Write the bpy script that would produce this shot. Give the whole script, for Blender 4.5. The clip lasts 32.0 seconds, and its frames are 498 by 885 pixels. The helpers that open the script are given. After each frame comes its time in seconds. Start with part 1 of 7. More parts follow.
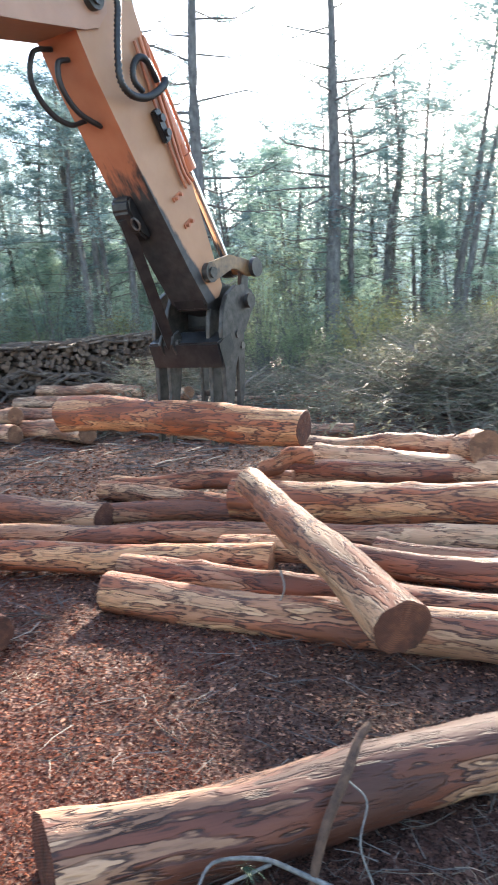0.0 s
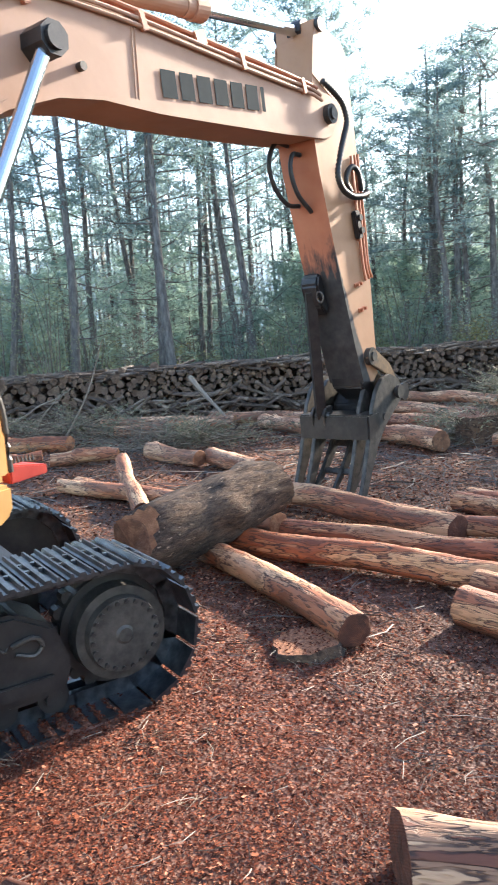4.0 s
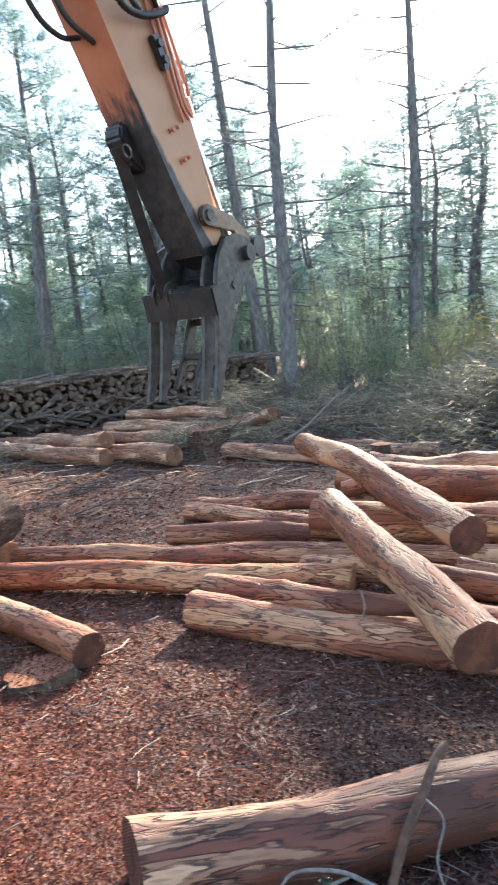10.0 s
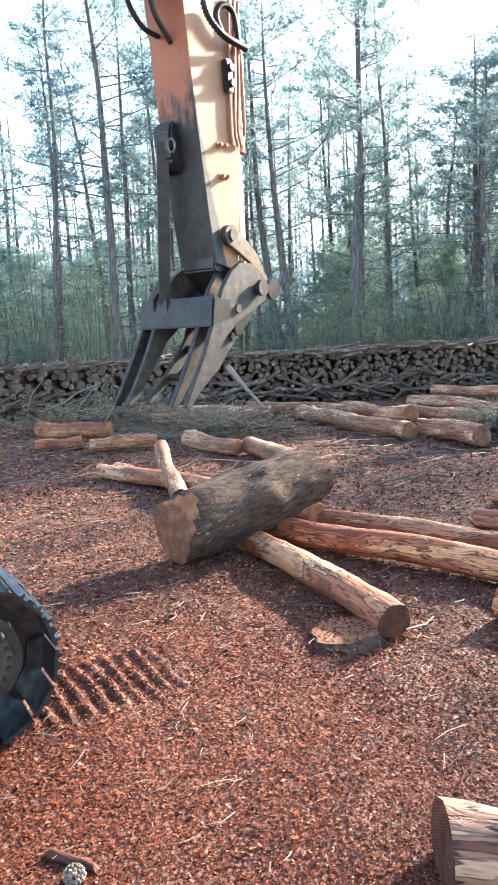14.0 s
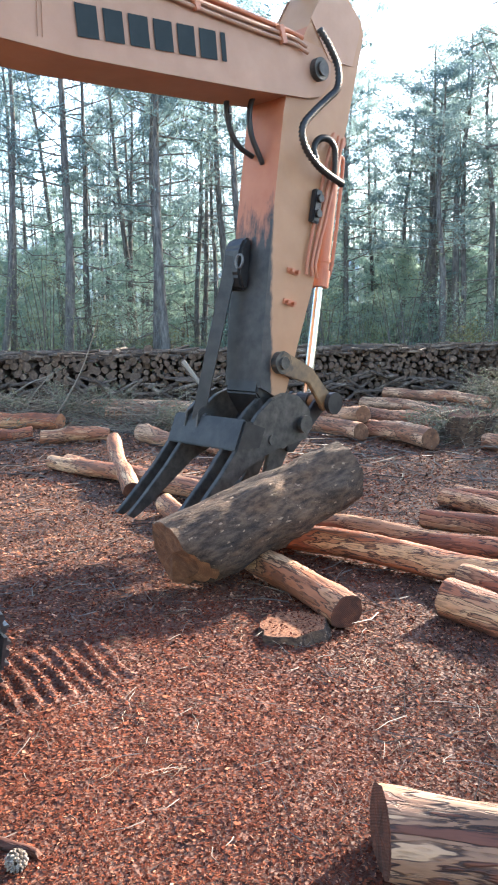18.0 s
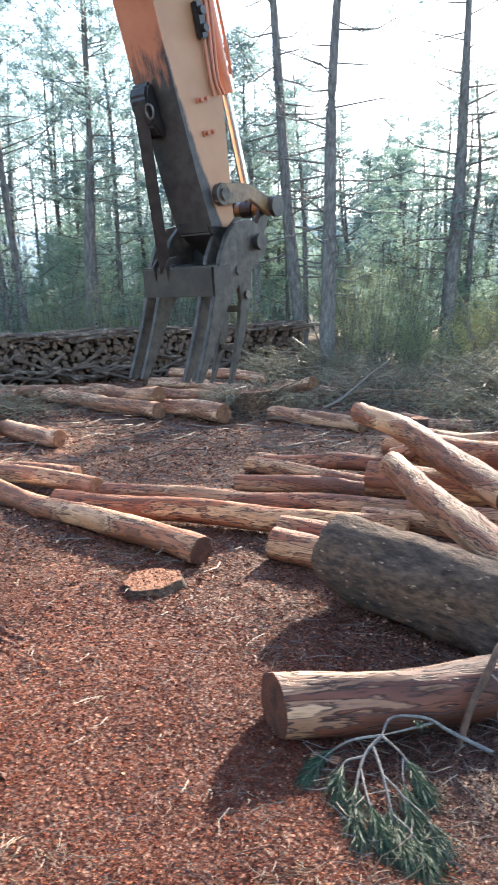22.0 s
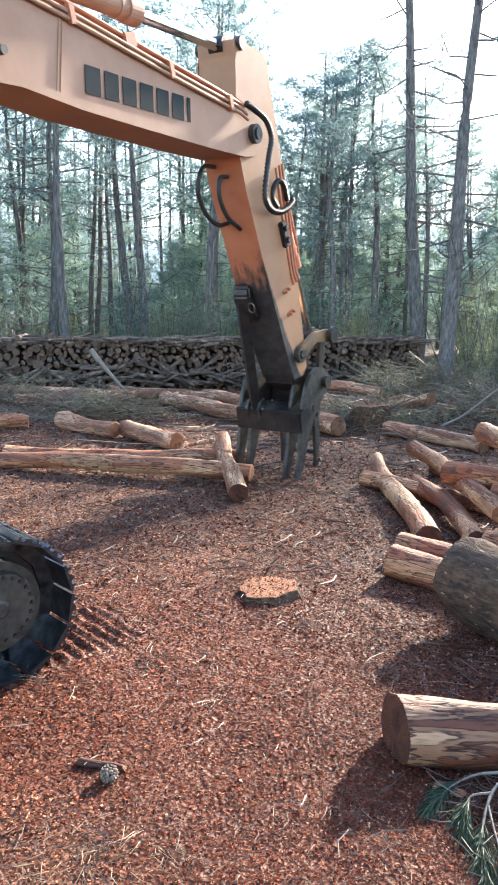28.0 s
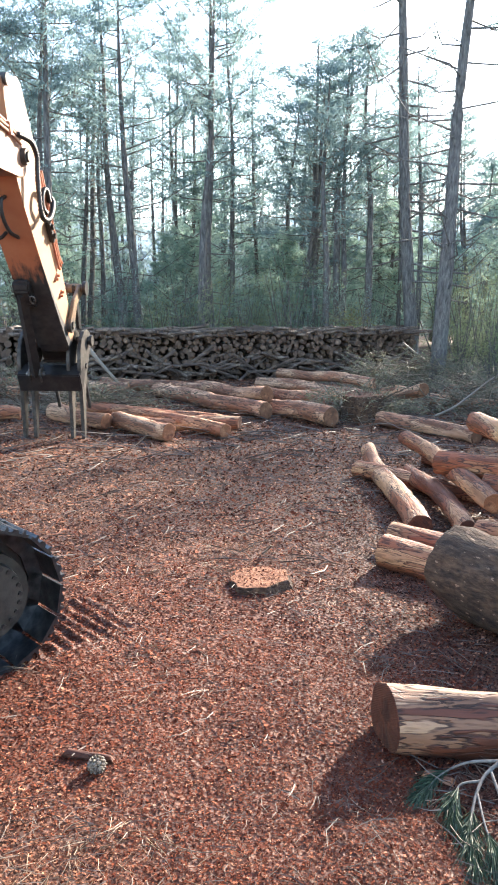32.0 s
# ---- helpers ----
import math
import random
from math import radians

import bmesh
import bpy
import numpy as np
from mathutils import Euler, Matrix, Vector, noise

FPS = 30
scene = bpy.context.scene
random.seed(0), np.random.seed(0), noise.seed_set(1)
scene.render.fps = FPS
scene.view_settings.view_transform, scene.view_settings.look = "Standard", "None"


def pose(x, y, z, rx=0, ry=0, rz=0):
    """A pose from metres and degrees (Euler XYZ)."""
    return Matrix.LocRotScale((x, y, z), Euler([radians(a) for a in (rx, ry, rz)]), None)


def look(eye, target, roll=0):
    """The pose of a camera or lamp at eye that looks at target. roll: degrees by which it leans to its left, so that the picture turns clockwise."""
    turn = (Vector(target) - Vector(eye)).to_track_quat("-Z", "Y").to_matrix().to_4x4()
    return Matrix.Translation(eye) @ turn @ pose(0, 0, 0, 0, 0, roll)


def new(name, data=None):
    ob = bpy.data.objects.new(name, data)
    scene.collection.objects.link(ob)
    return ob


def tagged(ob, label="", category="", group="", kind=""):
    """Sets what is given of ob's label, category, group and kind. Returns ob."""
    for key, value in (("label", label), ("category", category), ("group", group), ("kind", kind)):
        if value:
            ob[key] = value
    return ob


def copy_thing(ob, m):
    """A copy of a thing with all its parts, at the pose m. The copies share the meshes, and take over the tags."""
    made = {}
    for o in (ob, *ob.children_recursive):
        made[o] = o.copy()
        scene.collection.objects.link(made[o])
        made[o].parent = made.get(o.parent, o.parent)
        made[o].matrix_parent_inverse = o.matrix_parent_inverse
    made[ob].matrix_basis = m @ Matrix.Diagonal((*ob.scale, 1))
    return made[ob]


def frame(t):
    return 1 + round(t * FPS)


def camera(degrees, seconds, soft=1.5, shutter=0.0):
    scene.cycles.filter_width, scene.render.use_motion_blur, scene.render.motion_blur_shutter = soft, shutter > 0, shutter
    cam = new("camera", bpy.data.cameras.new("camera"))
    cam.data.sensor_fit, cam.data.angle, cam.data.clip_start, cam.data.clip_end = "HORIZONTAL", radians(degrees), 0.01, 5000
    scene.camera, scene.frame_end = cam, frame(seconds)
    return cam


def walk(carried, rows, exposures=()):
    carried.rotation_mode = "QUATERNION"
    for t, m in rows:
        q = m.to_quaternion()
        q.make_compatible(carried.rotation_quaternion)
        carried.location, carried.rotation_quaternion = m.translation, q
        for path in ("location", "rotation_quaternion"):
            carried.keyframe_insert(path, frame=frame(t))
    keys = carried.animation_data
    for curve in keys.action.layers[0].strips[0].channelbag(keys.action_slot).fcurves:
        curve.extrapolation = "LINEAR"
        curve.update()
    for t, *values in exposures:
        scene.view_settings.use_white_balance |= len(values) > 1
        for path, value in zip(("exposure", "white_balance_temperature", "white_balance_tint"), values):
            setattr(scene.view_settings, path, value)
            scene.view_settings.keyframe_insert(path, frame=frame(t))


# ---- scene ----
cam = camera(36.43, 32.0, soft=1.8, shutter=0.3)
walk(cam, [
    (0, look((0.734, 0.119, 2.475), (2.036, 3.827, 1.729), -3.94)),
    (0.5, look((0.743, 0.027, 2.494), (2.541, 3.511, 1.701), -3.90)),
    (1, look((0.736, -0.090, 2.537), (2.790, 3.239, 1.703), -3.73)),
    (1.5, look((0.753, -0.108, 2.528), (2.796, 3.235, 1.724), -4.57)),
    (2, look((0.745, -0.073, 2.533), (2.495, 3.436, 1.745), -5.20)),
    (2.5, look((0.717, -0.038, 2.557), (2.091, 3.653, 1.858), -5.45)),
    (3, look((0.660, -0.011, 2.566), (1.367, 3.879, 1.961), -4.32)),
    (3.5, look((0.618, -0.001, 2.581), (0.623, 3.951, 1.961), -4.43)),
    (4, look((0.560, 0.016, 2.579), (0.109, 3.945, 1.979), -4.42)),
    (4.5, look((0.551, 0.016, 2.573), (-0.031, 3.927, 1.968), -4.78)),
    (6.5, look((0.612, 0.034, 2.442), (0.136, 3.971, 1.922), -4.78)),
    (7, look((0.628, 0.042, 2.410), (0.346, 4.001, 1.916), -5.34)),
    (7.5, look((0.649, 0.054, 2.378), (0.959, 4.010, 1.875), -4.79)),
    (8, look((0.787, -0.019, 2.496), (1.702, 3.825, 1.876), -5.35)),
    (8.5, look((0.856, -0.083, 2.501), (2.246, 3.615, 1.874), -5.76)),
    (9, look((0.853, -0.109, 2.529), (2.328, 3.551, 1.875), -5.70)),
    (9.5, look((0.788, -0.052, 2.506), (2.028, 3.694, 1.853), -5.40)),
    (10, look((0.746, -0.043, 2.522), (1.627, 3.811, 1.915), -5.86)),
    (10.5, look((0.610, -0.063, 2.551), (0.734, 3.895, 1.986), -4.75)),
    (11, look((0.501, -0.074, 2.575), (-0.037, 3.850, 2.014), -3.87)),
    (11.5, look((0.474, -0.046, 2.564), (-0.246, 3.846, 1.984), -4.23)),
    (12, look((0.443, 0.018, 2.505), (-0.348, 3.860, 1.721), -3.08)),
    (12.5, look((0.481, 0.034, 2.514), (-0.083, 3.897, 1.645), -2.86)),
    (13, look((0.490, 0.026, 2.514), (0.015, 3.909, 1.676), -2.70)),
    (13.5, look((0.490, 0.029, 2.516), (-0.148, 3.919, 1.839), -3.59)),
    (14, look((0.479, -0.003, 2.550), (-0.150, 3.897, 1.918), -3.39)),
    (14.5, look((0.476, -0.010, 2.541), (-0.113, 3.895, 1.903), -2.88)),
    (16.5, look((0.487, -0.055, 2.530), (-0.096, 3.854, 1.911), -2.41)),
    (17, look((0.483, -0.038, 2.528), (-0.032, 3.869, 1.846), -1.99)),
    (17.5, look((0.481, -0.048, 2.530), (0.039, 3.871, 1.863), -1.60)),
    (18, look((0.477, -0.065, 2.533), (0.096, 3.863, 1.881), -1.08)),
    (18.5, look((0.467, -0.074, 2.534), (0.317, 3.857, 1.807), -1.26)),
    (19, look((0.437, -0.202, 2.554), (0.719, 3.728, 1.866), -3.79)),
    (19.5, look((0.392, -0.335, 2.564), (1.024, 3.537, 1.784), -2.87)),
    (20, look((0.145, -0.421, 2.475), (1.139, 3.320, 1.466), 1.24)),
    (20.5, look((0.049, -0.661, 2.600), (1.729, 2.895, 1.752), -5.23)),
    (21, look((0.099, -0.720, 2.470), (1.616, 2.906, 1.681), -7.26)),
    (21.5, look((-0.221, -0.951, 2.650), (0.922, 2.778, 1.900), 1.54)),
    (22, look((-0.271, -1.028, 2.713), (0.556, 2.784, 1.930), -1.42)),
    (22.5, look((-0.411, -1.040, 2.748), (-0.002, 2.851, 1.979), -1.34)),
    (23, look((-0.523, -1.015, 2.745), (-0.501, 2.910, 1.992), -0.66)),
    (23.5, look((-0.538, -0.989, 2.731), (-0.615, 2.943, 2.006), -0.55)),
    (24, look((-0.556, -1.006, 2.732), (-0.603, 2.923, 1.995), 0.40)),
    (24.5, look((-0.543, -1.000, 2.731), (-0.518, 2.930, 1.998), 0.79)),
    (25, look((-0.530, -1.000, 2.728), (-0.417, 2.930, 2.005), 1.44)),
    (25.5, look((-0.516, -1.002, 2.738), (-0.343, 2.923, 2.002), 1.45)),
    (27.5, look((-0.459, -0.951, 2.697), (-0.194, 2.978, 1.999), 0.41)),
    (28, look((-0.457, -0.955, 2.694), (-0.163, 2.966, 1.969), 0.55)),
    (28.5, look((-0.455, -0.952, 2.685), (-0.183, 2.967, 1.937), 0.23)),
    (29, look((-0.470, -0.936, 2.676), (-0.203, 2.984, 1.930), 0.80)),
    (29.5, look((-0.453, -0.927, 2.676), (-0.175, 2.992, 1.931), 0.78)),
    (30, look((-0.445, -0.930, 2.678), (-0.170, 2.989, 1.927), 1.10)),
    (30.5, look((-0.446, -0.921, 2.672), (-0.142, 2.990, 1.895), 1.09)),
    (31, look((-0.462, -0.925, 2.673), (-0.169, 2.990, 1.907), 1.34)),
    (31.5, look((-0.443, -0.931, 2.675), (-0.147, 2.984, 1.911), 0.90)),
    (32, look((-0.412, -0.920, 2.664), (-0.091, 2.992, 1.898), 0.39)),
], exposures=[(0, 2.65), (4, 2.52), (6.5, 2.69), (8, 2.73), (10, 2.56), (11, 2.39), (12, 2.59), (14, 2.77), (17, 2.67), (18.4, 2.72), (19, 2.97), (20, 3.22), (21, 2.79), (22, 2.53), (23, 2.45),
               (25, 2.60), (28, 2.55), (29, 2.60), (30, 2.50), (32, 2.50)])

# ---- world and sun ----
SUN_AZ = radians(40)          # sun low behind the trees, ahead and to the side, turning from +y towards +x
SUN_EL = radians(24.5)
world = bpy.data.worlds.new("sky")
scene.world = world
world.use_nodes = True
wn = world.node_tree.nodes
sky = wn.new("ShaderNodeTexSky")
sky.sky_type = "NISHITA"
sky.sun_disc = False
sky.sun_elevation = SUN_EL
sky.sun_rotation = SUN_AZ
sky.air_density, sky.dust_density, sky.ozone_density = 1.0, 0.7, 1.0
world.node_tree.links.new(sky.outputs[0], wn["Background"].inputs[0])
wn["Background"].inputs[1].default_value = 0.135
sun_data = bpy.data.lights.new("sun", "SUN")
sun_data.energy, sun_data.angle, sun_data.color = 4.6, radians(3.0), (1.0, 0.86, 0.70)
sun = new("sun", sun_data)
_toward = Vector((math.sin(SUN_AZ) * math.cos(SUN_EL), math.cos(SUN_AZ) * math.cos(SUN_EL), math.sin(SUN_EL)))
sun.matrix_world = look(_toward * 60, (0, 0, 0))


# ---- materials ----
def mat(name):
    m = bpy.data.materials.new(name)
    m.use_nodes = True
    nt = m.node_tree
    return m, nt, nt.nodes["Principled BSDF"]


def add(nt, kind, **values):
    n = nt.nodes.new(kind)
    for k, v in values.items():
        n.inputs[k.replace("_", " ")].default_value = v
    return n


def ramp(nt, stops, src):
    r = nt.nodes.new("ShaderNodeValToRGB")
    el = r.color_ramp.elements
    while len(el) < len(stops):
        el.new(0.5)
    for e, (p, c) in zip(el, stops):
        e.position, e.color = p, (*c, 1)
    nt.links.new(src, r.inputs[0])
    return r


def coords(nt, scale=(1, 1, 1), kind="Object"):
    tc = nt.nodes.new("ShaderNodeTexCoord")
    mp = nt.nodes.new("ShaderNodeMapping")
    mp.inputs["Scale"].default_value = scale
    nt.links.new(tc.outputs[kind], mp.inputs[0])
    return mp.outputs[0]


def noise_tex(nt, vec, scale, detail=6.0, rough=0.6):
    n = add(nt, "ShaderNodeTexNoise", Scale=scale, Detail=detail, Roughness=rough)
    nt.links.new(vec, n.inputs["Vector"])
    return n.outputs["Fac"]


def bump(nt, bsdf, src, strength=0.4, distance=0.01):
    b = add(nt, "ShaderNodeBump", Strength=strength, Distance=distance)
    nt.links.new(src, b.inputs["Height"])
    nt.links.new(b.outputs[0], bsdf.inputs["Normal"])


def mix(nt, fac, c1, c2):
    m = nt.nodes.new("ShaderNodeMix")
    m.data_type = "RGBA"
    for sock, v in ((m.inputs[0], fac), (m.inputs[6], c1), (m.inputs[7], c2)):
        if isinstance(v, bpy.types.NodeSocket):
            nt.links.new(v, sock)
        elif isinstance(v, tuple):
            sock.default_value = (*v, 1)
        else:
            sock.default_value = v
    return m.outputs[2]


def simple(name, c1, c2, scale=8.0, rough=0.7, metal=0.0, bumpy=0.25, dist=0.004):
    """Two-tone noise material with fine relief."""
    m, nt, b = mat(name)
    v = coords(nt)
    f1 = noise_tex(nt, v, scale)
    r = ramp(nt, [(0.35, c1), (0.68, c2)], f1)
    nt.links.new(r.outputs[0], b.inputs["Base Color"])
    b.inputs["Roughness"].default_value, b.inputs["Metallic"].default_value = rough, metal
    bump(nt, b, noise_tex(nt, v, scale * 9, 4), bumpy, dist)
    return m


def log_material(name, base, pale, dark, patch=0.5, plates=(0.80, 5.2), edge=1.0, relief=0.6, rough=0.66):
    """Half-peeled pine: layers of red inner bark and pale scraped wood, drawn out along the trunk (local x), each layer ending in a thin dark lip."""
    m, nt, b = mat(name)
    tc = nt.nodes.new("ShaderNodeTexCoord")
    info = nt.nodes.new("ShaderNodeObjectInfo")
    comb = nt.nodes.new("ShaderNodeCombineXYZ")
    sc = add(nt, "ShaderNodeMath")
    sc.operation = "MULTIPLY"
    sc.inputs[1].default_value = 37.0
    nt.links.new(info.outputs["Random"], sc.inputs[0])
    nt.links.new(sc.outputs[0], comb.inputs[0])
    va = nt.nodes.new("ShaderNodeVectorMath")
    nt.links.new(tc.outputs["Object"], va.inputs[0])
    nt.links.new(comb.outputs[0], va.inputs[1])

    def stretched(sx, sy):
        mp = nt.nodes.new("ShaderNodeMapping")
        mp.inputs["Scale"].default_value = (sx, sy, sy)
        nt.links.new(va.outputs[0], mp.inputs[0])
        return mp.outputs[0]

    def times(a, c):
        n = nt.nodes.new("ShaderNodeMath")
        n.operation = "MULTIPLY"
        for k, v in enumerate((a, c)):
            if isinstance(v, bpy.types.NodeSocket):
                nt.links.new(v, n.inputs[k])
            else:
                n.inputs[k].default_value = v
        return n.outputs[0]

    big = noise_tex(nt, stretched(*plates), 1.0, 4.5, 0.53)
    mid = noise_tex(nt, stretched(1.8, 9.0), 1.0, 4, 0.55)
    fine = noise_tex(nt, stretched(7, 95), 1.0, 5, 0.65)
    blot = noise_tex(nt, stretched(3.2, 6.0), 1.0, 4, 0.55)
    wide = noise_tex(nt, stretched(0.55, 1.6), 1.0, 2, 0.5)
    deep, half = tuple(c * 0.62 for c in base), tuple(0.58 * a + 0.40 * c for a, c in zip(base, pale))
    cuts = (patch - 0.085, patch - 0.012, patch + 0.048, patch + 0.105)
    layers = (deep, base, half, pale, tuple(0.30 * a + 0.72 * c for a, c in zip(base, pale)))
    stops = [(0.0, layers[0])]
    for k, cut in enumerate(cuts):
        stops += [(cut - 0.006, layers[k]), (cut + 0.004, layers[k + 1])]
    col = ramp(nt, stops, big).outputs[0]
    # the lip of each layer
    lips = [(0.0, (0, 0, 0))]
    for cut, deepness in zip(cuts, (0.70, 1.0, 0.92, 0.50)):
        lips += [(cut - 0.025 * edge, (0, 0, 0)), (cut - 0.012 * edge, (deepness,) * 3), (cut - 0.002, (deepness,) * 3), (cut + 0.004, (0, 0, 0))]
    lip = ramp(nt, lips, big).outputs[0]
    lip = times(lip, ramp(nt, [(0.34, (0.3, 0.3, 0.3)), (0.48, (1, 1, 1))], blot).outputs[0])
    stain = ramp(nt, [(0.30, (0.62, 0.57, 0.54)), (0.52, (1, 1, 1)), (0.72, (1.16, 1.15, 1.14))], mid).outputs[0]
    glow_ = ramp(nt, [(0.36, (0.80, 0.76, 0.74)), (0.64, (1.12, 1.12, 1.12))], wide).outputs[0]
    grain = ramp(nt, [(0.30, (0.62, 0.58, 0.56)), (0.5, (0.97, 0.97, 0.97)), (0.7, (1.10, 1.10, 1.10))], fine).outputs[0]
    for tint, amount in ((stain, 0.9), (glow_, 1.0), (grain, 0.35)):
        mul = nt.nodes.new("ShaderNodeMix")
        mul.data_type, mul.blend_type = "RGBA", "MULTIPLY"
        mul.inputs[0].default_value = amount
        nt.links.new(col, mul.inputs[6])
        nt.links.new(tint, mul.inputs[7])
        col = mul.outputs[2]
    col = mix(nt, lip, col, dark)
    # long drying cracks and scraps of outer bark
    crack = noise_tex(nt, stretched(0.7, 11.0), 1.5, 4, 0.6)
    cr = ramp(nt, [(0.482, (0, 0, 0)), (0.494, (0.95, 0.95, 0.95)), (0.506, (0.95, 0.95, 0.95)), (0.518, (0, 0, 0))], crack).outputs[0]
    cr = times(cr, ramp(nt, [(0.44, (0, 0, 0)), (0.56, (1, 1, 1))], blot).outputs[0])
    col = mix(nt, cr, col, dark)
    scrap = ramp(nt, [(0.265, (0.85, 0.85, 0.85)), (0.29, (0, 0, 0))], mid).outputs[0]
    col = mix(nt, scrap, col, dark)
    nt.links.new(col, b.inputs["Base Color"])
    b.inputs["Roughness"].default_value = rough
    # red layers stand proud of the scraped wood; cracks and lips are cut in
    step = ramp(nt, [(0.0, (1, 1, 1))] + [(c + d, (v,) * 3) for c, v0, v1 in zip(cuts, (1, 0.75, 0.4, 0.15), (0.75, 0.4, 0.15, 0)) for d, v in ((-0.006, v0), (0.004, v1))], big).outputs[0]
    cut_in = add(nt, "ShaderNodeMath")
    cut_in.operation = "ADD"
    nt.links.new(times(lip, 0.6), cut_in.inputs[0])
    nt.links.new(cr, cut_in.inputs[1])
    h = add(nt, "ShaderNodeMath")
    h.operation = "SUBTRACT"
    nt.links.new(step, h.inputs[0])
    nt.links.new(cut_in.outputs[0], h.inputs[1])
    h2 = add(nt, "ShaderNodeMath")
    h2.operation = "ADD"
    nt.links.new(h.outputs[0], h2.inputs[0])
    nt.links.new(times(mid, 0.9), h2.inputs[1])
    bump(nt, b, h2.outputs[0], relief, 0.030)
    return m


def end_material(name, c1, c2, ring):
    """Sawn end: growth rings about local x, slanting saw marks, damp stains and a darker rim of cracks."""
    m, nt, b = mat(name)
    v = coords(nt)
    w = add(nt, "ShaderNodeTexWave", Scale=22.0, Distortion=4.0, Detail=3.0)
    w.wave_type, w.rings_direction = "RINGS", "X"
    nt.links.new(v, w.inputs["Vector"])
    saw = add(nt, "ShaderNodeTexWave", Scale=38.0, Distortion=2.0, Detail=2.0)
    saw.bands_direction = "DIAGONAL"
    nt.links.new(v, saw.inputs["Vector"])
    base = ramp(nt, [(0.36, tuple(c * 0.75 for c in c1)), (0.50, c1), (0.66, c2)], noise_tex(nt, v, 8, 6, 0.65))
    col = mix(nt, 0.55, base.outputs[0], mix(nt, w.outputs["Fac"], base.outputs[0], ring))
    stain = ramp(nt, [(0.56, (0, 0, 0)), (0.64, (0.75, 0.75, 0.75))], noise_tex(nt, v, 5.5, 4, 0.6))
    col = mix(nt, stain.outputs[0], col, tuple(0.7 * c for c in ring))
    nt.links.new(col, b.inputs["Base Color"])
    b.inputs["Roughness"].default_value = 0.85
    bump(nt, b, mix(nt, 0.5, noise_tex(nt, v, 60, 4), saw.outputs["Fac"]), 0.6, 0.008)
    return m


M_LOG = log_material("peeled_pine", (0.3027, 0.0970, 0.0431), (0.5580, 0.3026, 0.1565), (0.0689, 0.0243, 0.0137), 0.52)
# red-brown pine of the near log; its side's shade darkens the colour
M_LOG_DARK = log_material("red_brown_peeled_pine", (0.118, 0.033, 0.015), (0.420, 0.242, 0.140), (0.030, 0.010, 0.006), 0.55, (0.75, 4.8), 0.85)
M_LOG_PALE = log_material("pale_peeled_pine", (0.3360, 0.1232, 0.0572), (0.6048, 0.3575, 0.1966), (0.0762, 0.0297, 0.0162), 0.495)
M_LOG_RED = log_material("red_peeled_pine", (0.3472, 0.1012, 0.0378), (0.5488, 0.2805, 0.1318), (0.0694, 0.0242, 0.0130), 0.525)
M_LOG_GREY = log_material("weathered_log", (0.2967, 0.1281, 0.0692), (0.5933, 0.3593, 0.2191), (0.0690, 0.0366, 0.0226), 0.505)


def bark_material(name, plate, ridge, furrow):
    """Old pine bark: scaly brown plates along the trunk (local x) with pale scuffed flecks."""
    m, nt, b = mat(name)
    n1 = noise_tex(nt, coords(nt, (7.0, 19.0, 19.0)), 1.0, 8, 0.66)
    n2 = noise_tex(nt, coords(nt, (1.0, 2.2, 2.2)), 1.3, 5, 0.6)
    n3 = noise_tex(nt, coords(nt, (11.0, 26.0, 26.0)), 1.0, 4, 0.55)
    col = ramp(nt, [(0.34, furrow), (0.47, plate), (0.70, ridge)], n1)
    warm = ramp(nt, [(0.38, (0.72, 0.72, 0.74)), (0.62, (1.25, 1.10, 0.95))], n2)
    mul = nt.nodes.new("ShaderNodeMix")
    mul.data_type, mul.blend_type = "RGBA", "MULTIPLY"
    mul.inputs[0].default_value = 1.0
    nt.links.new(col.outputs[0], mul.inputs[6])
    nt.links.new(warm.outputs[0], mul.inputs[7])
    fleck = ramp(nt, [(0.655, (0, 0, 0)), (0.675, (0.9, 0.9, 0.9))], n3)
    out = mix(nt, fleck.outputs[0], mul.outputs[2], tuple(2.1 * c for c in ridge))
    nt.links.new(out, b.inputs["Base Color"])
    b.inputs["Roughness"].default_value = 0.92
    bump(nt, b, n1, 1.0, 0.035)
    return m


M_BARK = bark_material("rough_bark", (0.064, 0.040, 0.026), (0.150, 0.099, 0.066), (0.020, 0.012, 0.008))
M_FRESH = end_material("fresh_notch_wood", (0.30, 0.130, 0.055), (0.45, 0.215, 0.100), (0.19, 0.08, 0.036))
M_END = end_material("sawn_end", (0.347, 0.139, 0.062), (0.510, 0.250, 0.123), (0.173, 0.067, 0.035))
M_END_DARK = end_material("dark_sawn_end", (0.098, 0.031, 0.015), (0.185, 0.064, 0.031), (0.045, 0.016, 0.009))
M_END_GREY = end_material("brown_sawn_end", (0.190, 0.086, 0.041), (0.320, 0.160, 0.080), (0.110, 0.048, 0.023))
M_YELLOW = simple("machine_yellow", (0.508, 0.271, 0.082), (0.574, 0.328, 0.115), 3.0, 0.42, 0.0, 0.08, 0.002)
M_CREAM = simple("faded_boom_paint", (0.320, 0.170, 0.104), (0.378, 0.212, 0.136), 2.2, 0.62, 0.0, 0.10, 0.002)
M_ORANGE = simple("orange_paint", (0.347, 0.112, 0.053), (0.408, 0.151, 0.075), 3.0, 0.5, 0.0, 0.10, 0.002)
M_GRIME = simple("oily_black_steel", (0.013, 0.013, 0.015), (0.037, 0.034, 0.033), 6.0, 0.42, 0.35, 0.35, 0.004)
